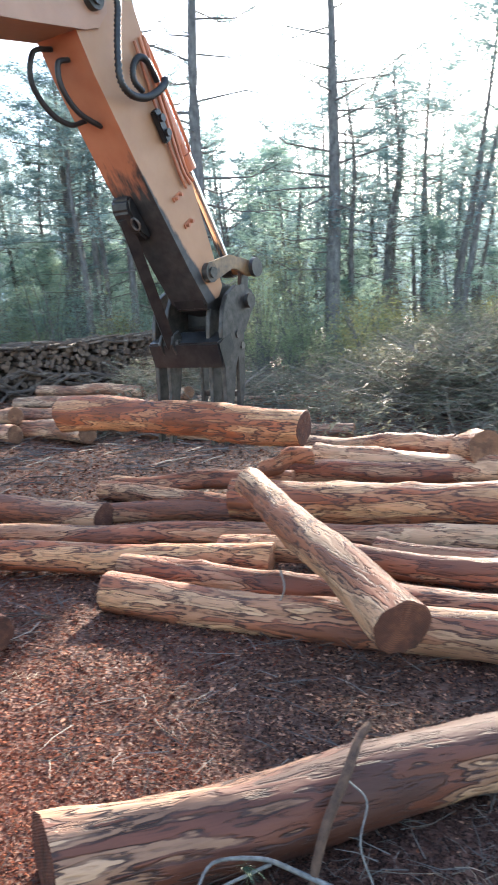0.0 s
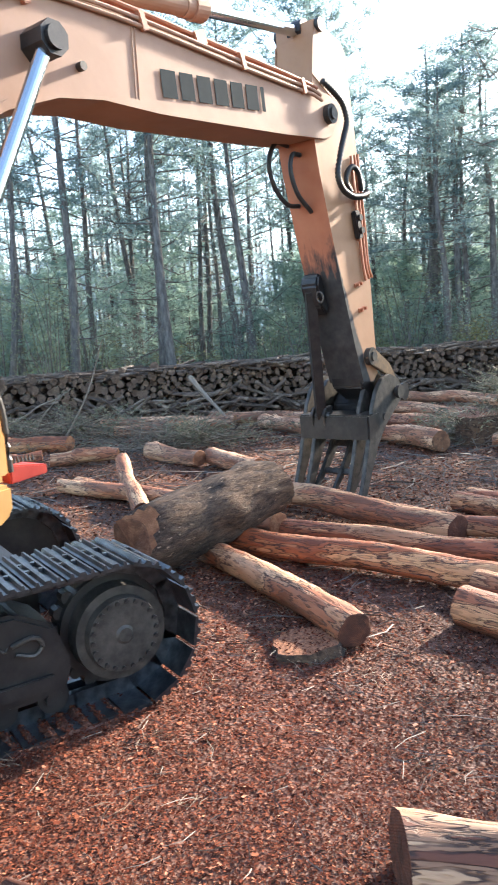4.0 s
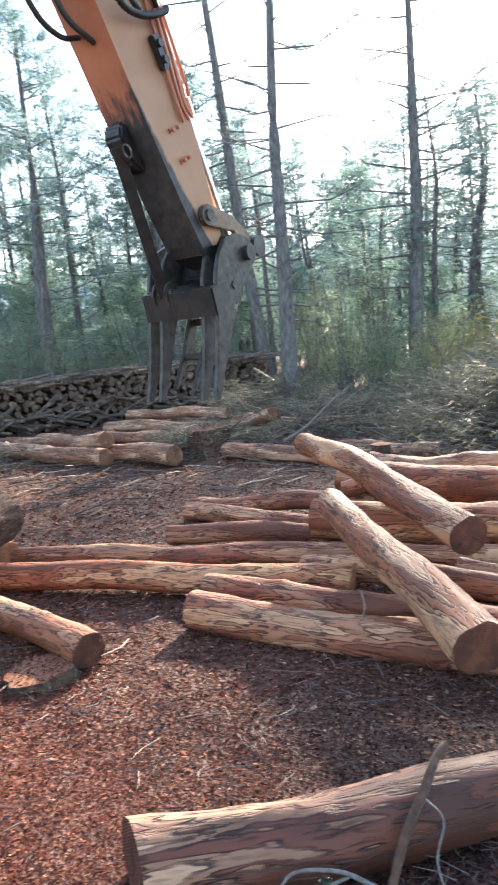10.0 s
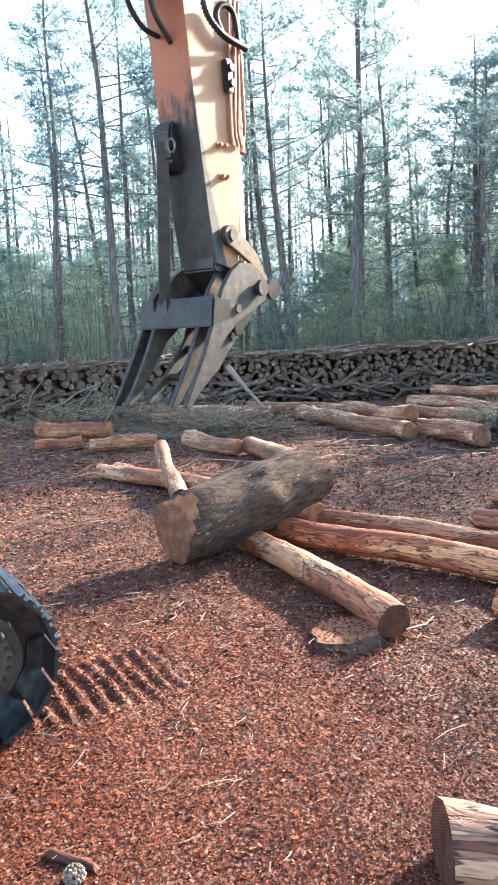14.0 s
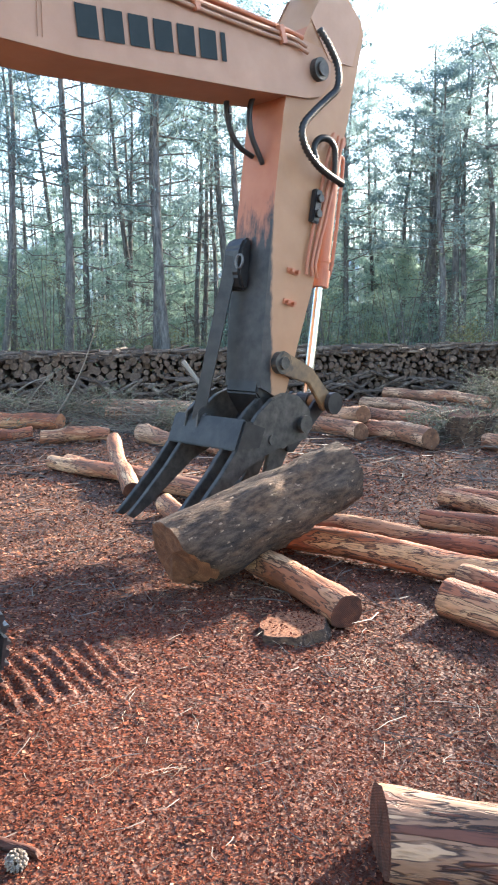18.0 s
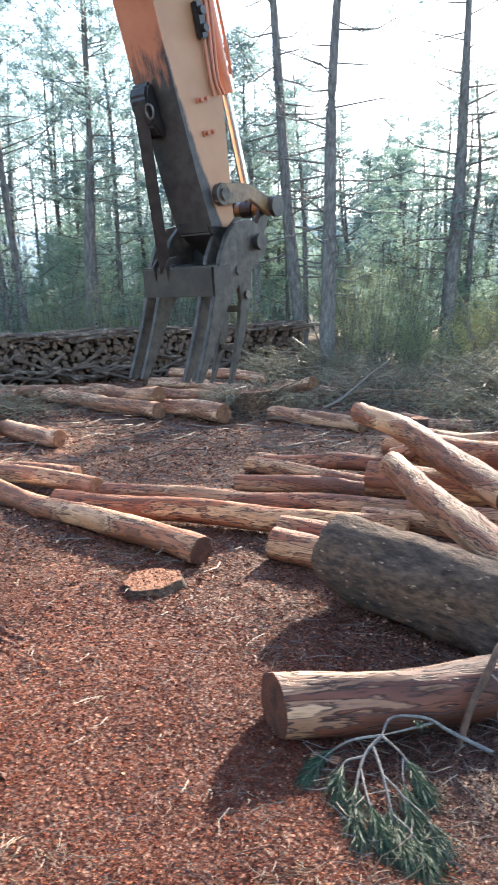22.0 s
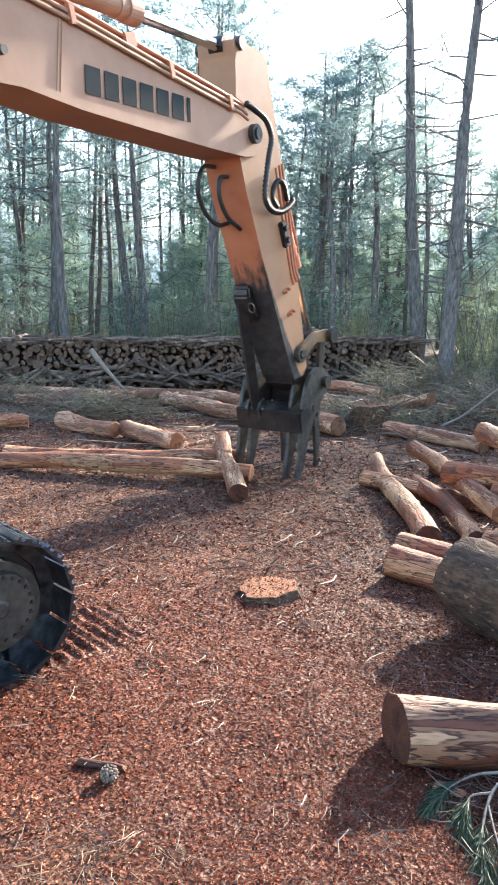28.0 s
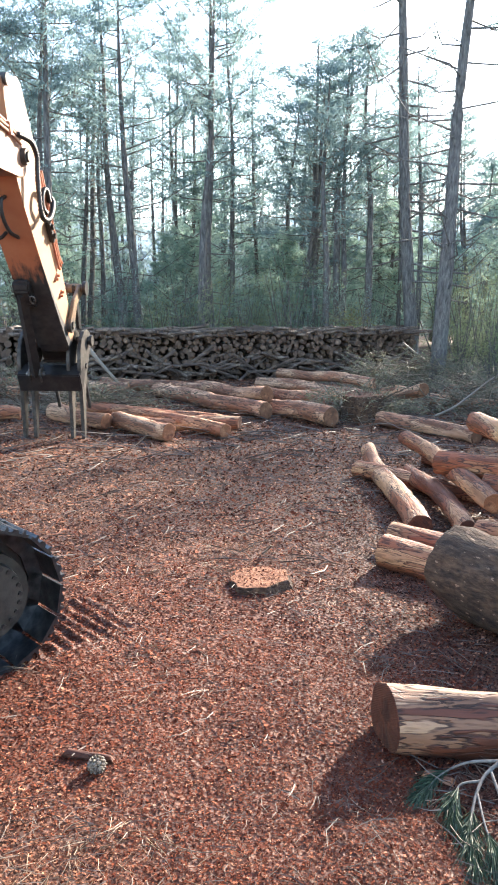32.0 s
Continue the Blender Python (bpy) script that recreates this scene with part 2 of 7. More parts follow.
M_STEEL = simple("worn_dark_steel", (0.030, 0.028, 0.026), (0.085, 0.076, 0.068), 9.0, 0.52, 0.45, 0.4, 0.004)
M_WORN = simple("scraped_steel", (0.07, 0.065, 0.06), (0.16, 0.15, 0.14), 12.0, 0.42, 0.7, 0.35, 0.003)
M_CHROME = simple("chrome_rod", (0.50, 0.53, 0.56), (0.60, 0.63, 0.66), 2.0, 0.16, 1.0, 0.02, 0.001)
M_RUBBER = simple("black_hose", (0.010, 0.010, 0.011), (0.025, 0.025, 0.025), 10.0, 0.5, 0.0, 0.3, 0.003)
M_TRACK = simple("track_steel", (0.050, 0.056, 0.065), (0.150, 0.160, 0.175), 7.0, 0.30, 0.85, 0.35, 0.003)
M_LETTER = simple("dark_green_mark", (0.013, 0.022, 0.025), (0.018, 0.028, 0.031), 6.0, 0.95, 0.0, 0.05, 0.001)
M_DIRTY = simple("greasy_yellow_paint", (0.05, 0.034, 0.024), (0.25, 0.145, 0.065), 5.0, 0.5, 0.0, 0.25, 0.003)


def arm_material(name, c1, c2):
    """Machine paint that runs into oily black towards the lower inner end of the arm."""
    m, nt, b = mat(name)
    v = coords(nt)
    paint = ramp(nt, [(0.35, c1), (0.68, c2)], noise_tex(nt, v, 2.4))
    oil = ramp(nt, [(0.35, (0.014, 0.014, 0.016)), (0.7, (0.045, 0.042, 0.04))], noise_tex(nt, v, 7.0))
    sep = nt.nodes.new("ShaderNodeSeparateXYZ")
    nt.links.new(v, sep.inputs[0])
    line = add(nt, "ShaderNodeMath")
    line.operation = "MULTIPLY_ADD"
    line.inputs[1].default_value, line.inputs[2].default_value = 0.17, -0.655
    nt.links.new(sep.outputs["X"], line.inputs[0])
    wob = add(nt, "ShaderNodeMath")
    wob.operation = "MULTIPLY_ADD"
    wob.inputs[1].default_value, wob.inputs[2].default_value = 0.16, -0.08
    nt.links.new(noise_tex(nt, coords(nt, (2.0, 6.0, 6.0)), 1.5, 6, 0.65), wob.inputs[0])
    a = add(nt, "ShaderNodeMath")
    nt.links.new(line.outputs[0], a.inputs[0])
    nt.links.new(wob.outputs[0], a.inputs[1])
    d = add(nt, "ShaderNodeMath")
    d.operation = "SUBTRACT"
    nt.links.new(a.outputs[0], d.inputs[0])
    nt.links.new(sep.outputs["Z"], d.inputs[1])
    k = add(nt, "ShaderNodeMapRange")
    k.inputs[1].default_value, k.inputs[2].default_value = -0.02, 0.02
    nt.links.new(d.outputs[0], k.inputs[0])
    nt.links.new(mix(nt, k.outputs[0], paint.outputs[0], oil.outputs[0]), b.inputs["Base Color"])
    b.inputs["Roughness"].default_value = 0.60
    bump(nt, b, noise_tex(nt, v, 22, 4), 0.12, 0.003)
    return m


M_ARM_SIDE = arm_material("arm_side_paint", (0.315, 0.158, 0.078), (0.365, 0.192, 0.100))
# underside copy: its shade is put into a darker, redder paint
M_ARM_UNDER = arm_material("shaded_arm_paint", (0.347, 0.112, 0.053), (0.408, 0.151, 0.075))
M_RED = simple("red_paint", (0.344, 0.025, 0.016), (0.410, 0.041, 0.025), 4.0, 0.45)


# ---- mesh helpers ----
def link_mesh(name, bm, material, parent=None, label="", smooth=False):
    me = bpy.data.meshes.new(name)
    bm.normal_update()
    bm.to_mesh(me)
    bm.free()
    if smooth:
        for p in me.polygons:
            p.use_smooth = True
    for m in (material if isinstance(material, (list, tuple)) else (material,)):
        me.materials.append(m)
    ob = new(name, me)
    ob.parent = parent
    if label:
        ob["label"] = label
    return ob


def part(name, bm, material, parent, label="", smooth=False):
    return link_mesh(name, bm, material, parent, label, smooth)


def empty(name):
    return new(name)


def prism(bm, pts, y0, y1, bevel=0.0):
    """A plate: outline pts in the x-z plane, from y0 to y1."""
    a = [bm.verts.new((x, y0, z)) for x, z in pts]
    b = [bm.verts.new((x, y1, z)) for x, z in pts]
    fs = [bm.faces.new(a), bm.faces.new(b[::-1])]
    for i in range(len(pts)):
        j = (i + 1) % len(pts)
        fs.append(bm.faces.new((a[j], a[i], b[i], b[j])))
    bmesh.ops.recalc_face_normals(bm, faces=fs)
    if bevel:
        es = {e for f_ in fs for e in f_.edges}
        bmesh.ops.bevel(bm, geom=list(es), offset=bevel, segments=2, affect="EDGES")
    return bm


def box(bm, x0, x1, y0, y1, z0, z1, bevel=0.0):
    return prism(bm, [(x0, z0), (x1, z0), (x1, z1), (x0, z1)], y0, y1, bevel)


def rod(bm, p, q, r0, r1=None, seg=14, caps=True):
    p, q = Vector(p), Vector(q)
    d = q - p
    r1 = r0 if r1 is None else r1
    m = Matrix.Translation((p + q) / 2) @ d.to_track_quat("Z", "Y").to_matrix().to_4x4()
    bmesh.ops.create_cone(bm, cap_ends=caps, segments=seg, radius1=r0, radius2=r1, depth=d.length, matrix=m)
    return bm


def tube(bm, pts, r, seg=8):
    """A round hose through the points."""
    pts = [Vector(p) for p in pts]
    rings = []
    for i, p in enumerate(pts):
        d = (pts[min(i + 1, len(pts) - 1)] - pts[max(i - 1, 0)]).normalized()
        q = d.to_track_quat("Z", "Y")
        rr = r[i] if isinstance(r, (list, tuple)) else r
        rings.append([bm.verts.new(p + q @ Vector((rr * math.cos(a), rr * math.sin(a), 0)))
                      for a in (2 * math.pi * k / seg for k in range(seg))])
    for a, b in zip(rings, rings[1:]):
        for k in range(seg):
            bm.faces.new((a[k], a[(k + 1) % seg], b[(k + 1) % seg], b[k]))
    bm.faces.new(rings[0][::-1])
    bm.faces.new(rings[-1])
    return bm


def curve_pts(ctrl, n=8):
    """Catmull-Rom through the control points."""
    c = [Vector(p) for p in ctrl]
    c = [c[0] * 2 - c[1]] + c + [c[-1] * 2 - c[-2]]
    out = []
    for i in range(1, len(c) - 2):
        for k in range(n):
            t = k / n
            out.append(0.5 * ((2 * c[i]) + (c[i + 1] - c[i - 1]) * t + (2 * c[i - 1] - 5 * c[i] + 4 * c[i + 1] - c[i + 2]) * t * t
                              + (3 * c[i] - c[i - 1] - 3 * c[i + 1] + c[i + 2]) * t ** 3))
    out.append(c[-2])
    return out


def ground_height(x, y):
    h = 0.05 * noise.noise(Vector((x * 0.45, y * 0.45, 0))) + 0.030 * noise.noise(Vector((x * 1.9, y * 1.9, 3)))
    h += 0.014 * noise.noise(Vector((x * 6.0, y * 6.0, 7)))
    near = max(0.0, 1 - (Vector((x - 1, y - 6)).length / 26) ** 2)
    return h * (0.35 + 0.65 * near) if abs(x) < 60 and abs(y) < 80 else 0.0


def ground_material():
    m, nt, b = mat("chip_littered_soil")
    v = coords(nt)
    big = noise_tex(nt, v, 0.35, 4, 0.55)
    mid = noise_tex(nt, v, 3.0, 6, 0.65)
    vor = add(nt, "ShaderNodeTexVoronoi", Scale=32.0)
    nt.links.new(v, vor.inputs["Vector"])
    sep = nt.nodes.new("ShaderNodeSeparateXYZ")
    nt.links.new(v, sep.inputs[0])
    # fresh reddish chips lie before the machine, grey litter elsewhere
    dx = add(nt, "ShaderNodeVectorMath")
    dx.operation = "DISTANCE"
    dx.inputs[1].default_value = (-0.3, 4.2, 0)
    nt.links.new(v, dx.inputs[0])
    fall = add(nt, "ShaderNodeMapRange")
    fall.inputs[1].default_value, fall.inputs[2].default_value = 4.6, 2.0
    nt.links.new(dx.outputs["Value"], fall.inputs[0])
    wob = add(nt, "ShaderNodeMath")
    wob.operation = "MULTIPLY"
    nt.links.new(fall.outputs[0], wob.inputs[0])
    k = ramp(nt, [(0.38, (0.45, 0.45, 0.45)), (0.6, (1, 1, 1))], big)
    nt.links.new(k.outputs[0], wob.inputs[1])
    soil = ramp(nt, [(0.3, (0.042, 0.019, 0.012)), (0.55, (0.090, 0.042, 0.026)), (0.75, (0.155, 0.078, 0.049))], mid)
    chip = ramp(nt, [(0.3, (0.058, 0.016, 0.008)), (0.55, (0.105, 0.029, 0.014)), (0.75, (0.155, 0.048, 0.023))], mid)
    col = mix(nt, wob.outputs[0], soil.outputs[0], chip.outputs[0])
    cell = ramp(nt, [(0.0, (0.6, 0.6, 0.6)), (1.0, (1.35, 1.35, 1.35))], vor.outputs["Color"])
    mul = nt.nodes.new("ShaderNodeMix")
    mul.data_type, mul.blend_type = "RGBA", "MULTIPLY"
    mul.inputs[0].default_value = 0.8
    nt.links.new(col, mul.inputs[6])
    nt.links.new(cell.outputs[0], mul.inputs[7])
    nt.links.new(mul.outputs[2], b.inputs["Base Color"])
    b.inputs["Roughness"].default_value = 0.7
    bump(nt, b, vor.outputs["Distance"], 0.7, 0.02)
    return m


def build_ground():
    def axis(lo, hi, c0, c1, step):
        mid = list(np.arange(c0, c1 + 1e-6, step))
        out, d, x = [], step, c1
        while x < hi:
            d *= 1.35
            x += d
            out.append(min(x, hi))
        left, d, x = [], step, c0
        while x > lo:
            d *= 1.35
            x -= d
            left.append(max(x, lo))
        return left[::-1] + mid + out
    xs, ys = axis(-1500, 1500, -9, 13, 0.14), axis(-1500, 1500, -3, 20, 0.14)
    vs = [(x, y, ground_height(x, y)) for y in ys for x in xs]
    w = len(xs)
    fs = [(j * w + i, j * w + i + 1, (j + 1) * w + i + 1, (j + 1) * w + i) for j in range(len(ys) - 1) for i in range(w - 1)]
    me = bpy.data.meshes.new("ground")
    me.from_pydata(vs, [], fs)
    me.materials.append(ground_material())
    for p in me.polygons:
        p.use_smooth = True
    return tagged(new("ground", me), "clearing floor of trodden wood chips and dark forest litter", "ground", kind="structure")


build_ground()


# ---- logs ----
def log_mesh(length, r0, r1, seed, seg=20, bend=0.03, knots=5, rough=0.05, slant=0.0):
    rnd = random.Random(seed)
    n = max(8, int(length / 0.09))
    bm = bmesh.new()
    ph = [rnd.uniform(0, 6.28) for _ in range(6)]
    kn = [(rnd.uniform(0.1, 0.9) * length, rnd.uniform(0, 6.28), rnd.uniform(0.10, 0.22)) for _ in range(knots)]
    rings = []
    for i in range(n + 1):
        x = length * i / n
        u = i / n
        r = r0 + (r1 - r0) * u
        way = math.sin(math.pi * u)
        cy = bend * (way * math.sin(ph[0]) + 0.45 * math.sin(2 * math.pi * u) * math.cos(ph[1]) + 0.22 * way * math.sin(9 * u + ph[4]))
        cz = bend * (0.8 * way * math.sin(ph[1]) + 0.35 * math.sin(2 * math.pi * u) * math.cos(ph[0]) + 0.22 * way * math.sin(11 * u + ph[5]))
        ring = []
        for k in range(seg):
            a = 2 * math.pi * k / seg
            rr = r * (1 + rough * noise.noise(Vector((x * 1.1 + seed, math.cos(a) * 1.3, math.sin(a) * 1.3)))
                      + rough * 0.6 * noise.noise(Vector((x * 5 + seed, math.cos(a) * 4, math.sin(a) * 4))))
            for kx, ka, kh in kn:
                d2 = ((x - kx) / (r * 0.5)) ** 2 + (math.atan2(math.sin(a - ka), math.cos(a - ka)) * 2.2) ** 2
                rr += r * kh * math.exp(-d2)
            xx = x
            if i == 0:
                xx += 0.02 * math.cos(a + ph[2]) - slant * r * math.cos(a)
            if i == n:
                xx += 0.02 * math.cos(a + ph[3])
            ring.append(bm.verts.new((xx - length / 2, cy + rr * math.cos(a), cz + rr * math.sin(a))))
        rings.append(ring)
    for a, b in zip(rings, rings[1:]):
        for k in range(seg):
            f_ = bm.faces.new((a[k], b[k], b[(k + 1) % seg], a[(k + 1) % seg]))
            f_.smooth = True
    bm.normal_update()
    bmesh.ops.recalc_face_normals(bm, faces=bm.faces)
    return bm, [v.co.copy() for v in rings[0]], [v.co.copy() for v in rings[-1]]


def cap_mesh(ring, sign, seed):
    """A sawn face, slightly proud and uneven, that closes one end of a log."""
    bm = bmesh.new()
    c = sum(ring, Vector()) / len(ring)
    rnd = random.Random(seed)
    outer = [bm.verts.new(v) for v in ring]
    ringm = [bm.verts.new(c + (v - c) * 0.93 + Vector((sign * 0.006, 0, 0))) for v in ring]
    ringn = [bm.verts.new(c + (v - c) * 0.45 + Vector((sign * (0.007 + rnd.uniform(-0.003, 0.003)), 0, 0))) for v in ring]
    mid = bm.verts.new(c + Vector((sign * 0.008, 0, 0)))
    n = len(ring)
    for k in range(n):
        j = (k + 1) % n
        bm.faces.new((outer[k], outer[j], ringm[j], ringm[k]))
        bm.faces.new((ringm[k], ringm[j], ringn[j], ringn[k]))
        bm.faces.new((ringn[k], ringn[j], mid))
    bmesh.ops.recalc_face_normals(bm, faces=bm.faces)
    if sum((f_.normal.x for f_ in bm.faces)) * sign < 0:
        bmesh.ops.reverse_faces(bm, faces=bm.faces)
    return bm


def between(p, q, roll=0.0):
    """The pose of a log whose axis runs from p to q."""
    p, q = Vector(p), Vector(q)
    d = (q - p).normalized()
    y = Vector((0, 0, 1)).cross(d)
    y = y.normalized() if y.length > 1e-4 else Vector((0, 1, 0))
    z = d.cross(y)
    m = Matrix((d, y, z)).transposed().to_4x4()
    return Matrix.Translation((p + q) / 2) @ m @ pose(0, 0, 0, roll, 0, 0)


LOG_SEED = [10]


def log(p, q, r0, r1, material, end, label, group="felled logs", name="log", bend=0.075, roll=0.0, seg=20, rough=0.15, slant=0.0, notch=None):
    LOG_SEED[0] += 1
    s = LOG_SEED[0]
    length = (Vector(q) - Vector(p)).length
    bm, ra, rb = log_mesh(length, r0, r1, s, seg, bend, rough=rough, slant=slant)
    if notch:
        nrm, at = Vector(notch[0]).normalized(), Vector(notch[1]) - Vector((length / 2, 0, 0))

        def trim(co):
            k = (co - at).dot(nrm)
            return co - nrm * k if k > 0 else co
        for v in bm.verts:
            v.co = trim(v.co)
        ra = [trim(co) for co in ra]
        for f_ in bm.faces:
            if all(abs((v.co - at).dot(nrm)) < 1e-4 for v in f_.verts):
                f_.material_index, f_.smooth = 1, False
    ob = link_mesh(name, bm, [material, M_FRESH] if notch else material)
    tagged(ob, label, "log", group)
    part("cut_face", cap_mesh(ra, -1, s), end, ob)
    part("cut_face", cap_mesh(rb, 1, s + 500), end, ob)
    ob.matrix_world = between(p, q, roll)
    return ob


def build_logs():
    L = {}
    peel = "half-peeled reddish pine log lying on the chip floor"
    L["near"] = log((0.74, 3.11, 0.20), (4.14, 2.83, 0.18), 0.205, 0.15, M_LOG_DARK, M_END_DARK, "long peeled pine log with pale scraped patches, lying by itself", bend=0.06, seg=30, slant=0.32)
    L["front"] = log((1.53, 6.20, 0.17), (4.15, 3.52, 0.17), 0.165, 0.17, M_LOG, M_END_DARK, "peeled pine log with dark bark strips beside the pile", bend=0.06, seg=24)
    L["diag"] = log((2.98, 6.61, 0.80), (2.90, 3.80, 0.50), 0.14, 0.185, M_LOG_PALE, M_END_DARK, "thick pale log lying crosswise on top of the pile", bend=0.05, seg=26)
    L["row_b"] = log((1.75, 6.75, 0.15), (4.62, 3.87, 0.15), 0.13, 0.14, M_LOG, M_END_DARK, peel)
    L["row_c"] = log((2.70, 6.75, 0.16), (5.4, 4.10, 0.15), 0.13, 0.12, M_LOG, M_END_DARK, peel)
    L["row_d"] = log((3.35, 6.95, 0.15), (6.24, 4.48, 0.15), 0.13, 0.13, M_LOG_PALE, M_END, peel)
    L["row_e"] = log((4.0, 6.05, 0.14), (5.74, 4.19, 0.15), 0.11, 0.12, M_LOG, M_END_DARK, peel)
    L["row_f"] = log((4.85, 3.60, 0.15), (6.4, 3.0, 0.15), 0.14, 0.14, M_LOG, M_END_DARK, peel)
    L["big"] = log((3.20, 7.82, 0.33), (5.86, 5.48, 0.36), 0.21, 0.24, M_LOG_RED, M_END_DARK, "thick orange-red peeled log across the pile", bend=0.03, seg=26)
    L["left_b"] = log((2.09, 9.93, 0.14), (4.2, 7.6, 0.15), 0.125, 0.12, M_LOG, M_END, peel)
    L["heap_a"] = log((4.85, 9.18, 0.33), (6.50, 7.10, 0.30), 0.20, 0.18, M_LOG_PALE, M_END_DARK, "peeled log resting on top of the pile")
    L["heap_b"] = log((5.72, 9.35, 0.34), (6.50, 8.40, 0.40), 0.12, 0.14, M_LOG, M_END_DARK, "thin peeled log behind the pile")
    L["butt"] = log((6.34, 8.02, 0.44), (6.28, 7.45, 0.53), 0.19, 0.225, M_LOG, M_END_GREY, "short thick log butt on top of the pile", seg=28, bend=0.02)
    L["heap_c"] = log((5.2, 10.9, 0.25), (6.0, 9.45, 0.30), 0.14, 0.15, M_LOG_PALE, M_END_DARK, peel)
    L["heap_d"] = log((6.3, 6.7, 0.30), (8.2, 4.7, 0.20), 0.14, 0.14, M_LOG, M_END, peel)
    L["heap_e"] = log((4.2, 9.4, 0.16), (6.6, 7.3, 0.18), 0.15, 0.15, M_LOG, M_END_DARK, peel)
    L["heap_f"] = log((5.2, 9.0, 0.16), (7.6, 6.6, 0.16), 0.15, 0.15, M_LOG, M_END_DARK, peel)
    L["heap_g"] = log((5.9, 5.7, 0.2), (7.8, 4.1, 0.2), 0.14, 0.14, M_LOG, M_END, peel)
    L["heap_h"] = log((5.3, 5.35, 0.42), (7.1, 3.9, 0.2), 0.13, 0.13, M_LOG, M_END, peel)
    L["stub"] = log((3.95, 8.85, 0.35), (4.55, 8.62, 0.50), 0.11, 0.12, M_LOG_PALE, M_END, "short white-peeled log end among the pile")
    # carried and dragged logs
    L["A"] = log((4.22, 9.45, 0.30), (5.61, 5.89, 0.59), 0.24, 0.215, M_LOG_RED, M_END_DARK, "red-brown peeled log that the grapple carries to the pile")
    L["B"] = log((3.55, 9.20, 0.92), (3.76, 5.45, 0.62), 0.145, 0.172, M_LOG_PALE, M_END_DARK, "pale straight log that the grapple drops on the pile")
    L["C"] = log((-1.64, 7.55, 0.40), (-0.20, 9.0, 0.68), 0.365, 0.325, M_BARK, M_END_GREY, "very thick log with rough grey bark and a felling notch", "", "bark_log", 0.02, seg=48, rough=0.16,
                 notch=((-0.66, -0.30, 0.69), (0.0, -0.05, 0.10)))
    L["S"] = log((-1.5, 9.28, 0.16), (0.60, 5.64, 0.17), 0.13, 0.148, M_LOG_PALE, M_END_DARK, "half-peeled log beside the tree stump")
    L["D"] = log((-3.05, 12.6, 0.50), (-2.15, 10.15, 0.14), 0.12, 0.14, M_LOG_PALE, M_END_DARK, "short pale log leaning on two long ones")
    L["l2"] = log((-0.10, 8.95, 0.15), (3.36, 6.97, 0.15), 0.115, 0.12, M_LOG, M_END, peel)
    L["l3"] = log((-0.74, 8.55, 0.15), (3.02, 6.22, 0.17), 0.15, 0.15, M_LOG_RED, M_END, "orange peeled log lying low beside the pile")
    L["l4"] = log((2.25, 10.1, 0.14), (4.4, 8.9, 0.14), 0.13, 0.13, M_LOG, M_END, peel)
    L["l5"] = log((1.70, 8.83, 0.14), (3.95, 7.2, 0.14), 0.12, 0.12, M_LOG, M_END_DARK, peel)
    L["pair_a"] = log((-3.6, 12.3, 0.15), (0.58, 11.5, 0.15), 0.13, 0.13, M_LOG_PALE, M_END, "long pale log on the chips before the far bundle")
    L["pair_b"] = log((-4.12, 12.35, 0.15), (-0.20, 9.18, 0.15), 0.13, 0.14, M_LOG_PALE, M_END, "long pale log on the chips before the far bundle")
    # far bundle before the stack
    far = "grey-brown log in the bundle before the stacked wood"
    for p, q, r in (((-1.2, 19.0, 0.2), (1.28, 15.25, 0.2), 0.19), ((-0.1, 19.4, 0.22), (1.35, 15.75, 0.5), 0.18), ((0.9, 17.0, 0.2), (2.53, 14.3, 0.2), 0.21),
                    ((1.3, 18.6, 0.2), (2.9, 16.4, 0.2), 0.17), ((1.6, 20.5, 0.2), (4.0, 17.6, 0.2), 0.17), ((-2.8, 20.6, 0.2), (0.3, 18.7, 0.2), 0.16),
                    ((2.2, 20.8, 0.45), (4.6, 19.0, 0.35), 0.15), ((-6.0, 20.2, 0.2), (-2.0, 19.4, 0.2), 0.18), ((-5.0, 18.6, 0.2), (-2.3, 19.2, 0.2), 0.16),
                    ((3.6, 14.4, 0.15), (4.85, 12.3, 0.15), 0.16), ((5.05, 12.95, 0.15), (6.6, 11.4, 0.15), 0.15), ((5.5, 17.0, 0.2), (8.6, 14.6, 0.2), 0.15),
                    ((6.2, 18.0, 0.3), (9.0, 15.3, 0.25), 0.14), ((4.5, 17.6, 0.25), (5.0, 16.0, 0.55), 0.16)):
        log(p, q, r, r * 0.95, M_LOG_GREY, M_END_GREY, far, "far logs", seg=14)
    mid = "old log on the litter between pile and stack"
    for p, q, r, mm in (((-3.3, 15.35, 0.2), (-2.0, 13.95, 0.2), 0.17, M_LOG_GREY), ((-1.82, 14.2, 0.2), (-0.76, 12.73, 0.2), 0.17, M_LOG_GREY),
                        ((-5.3, 14.9, 0.16), (-3.95, 15.25, 0.16), 0.15, M_LOG_PALE),
                        ((-6.6, 15.1, 0.16), (-5.72, 15.55, 0.16), 0.15, M_LOG_RED), ((-7.6, 17.6, 0.2), (-5.6, 17.0, 0.2), 0.2, M_LOG_RED)):
        log(p, q, r, r * 0.92, mm, M_END, mid, "old logs", seg=16)
    return L


LOGS = build_logs()


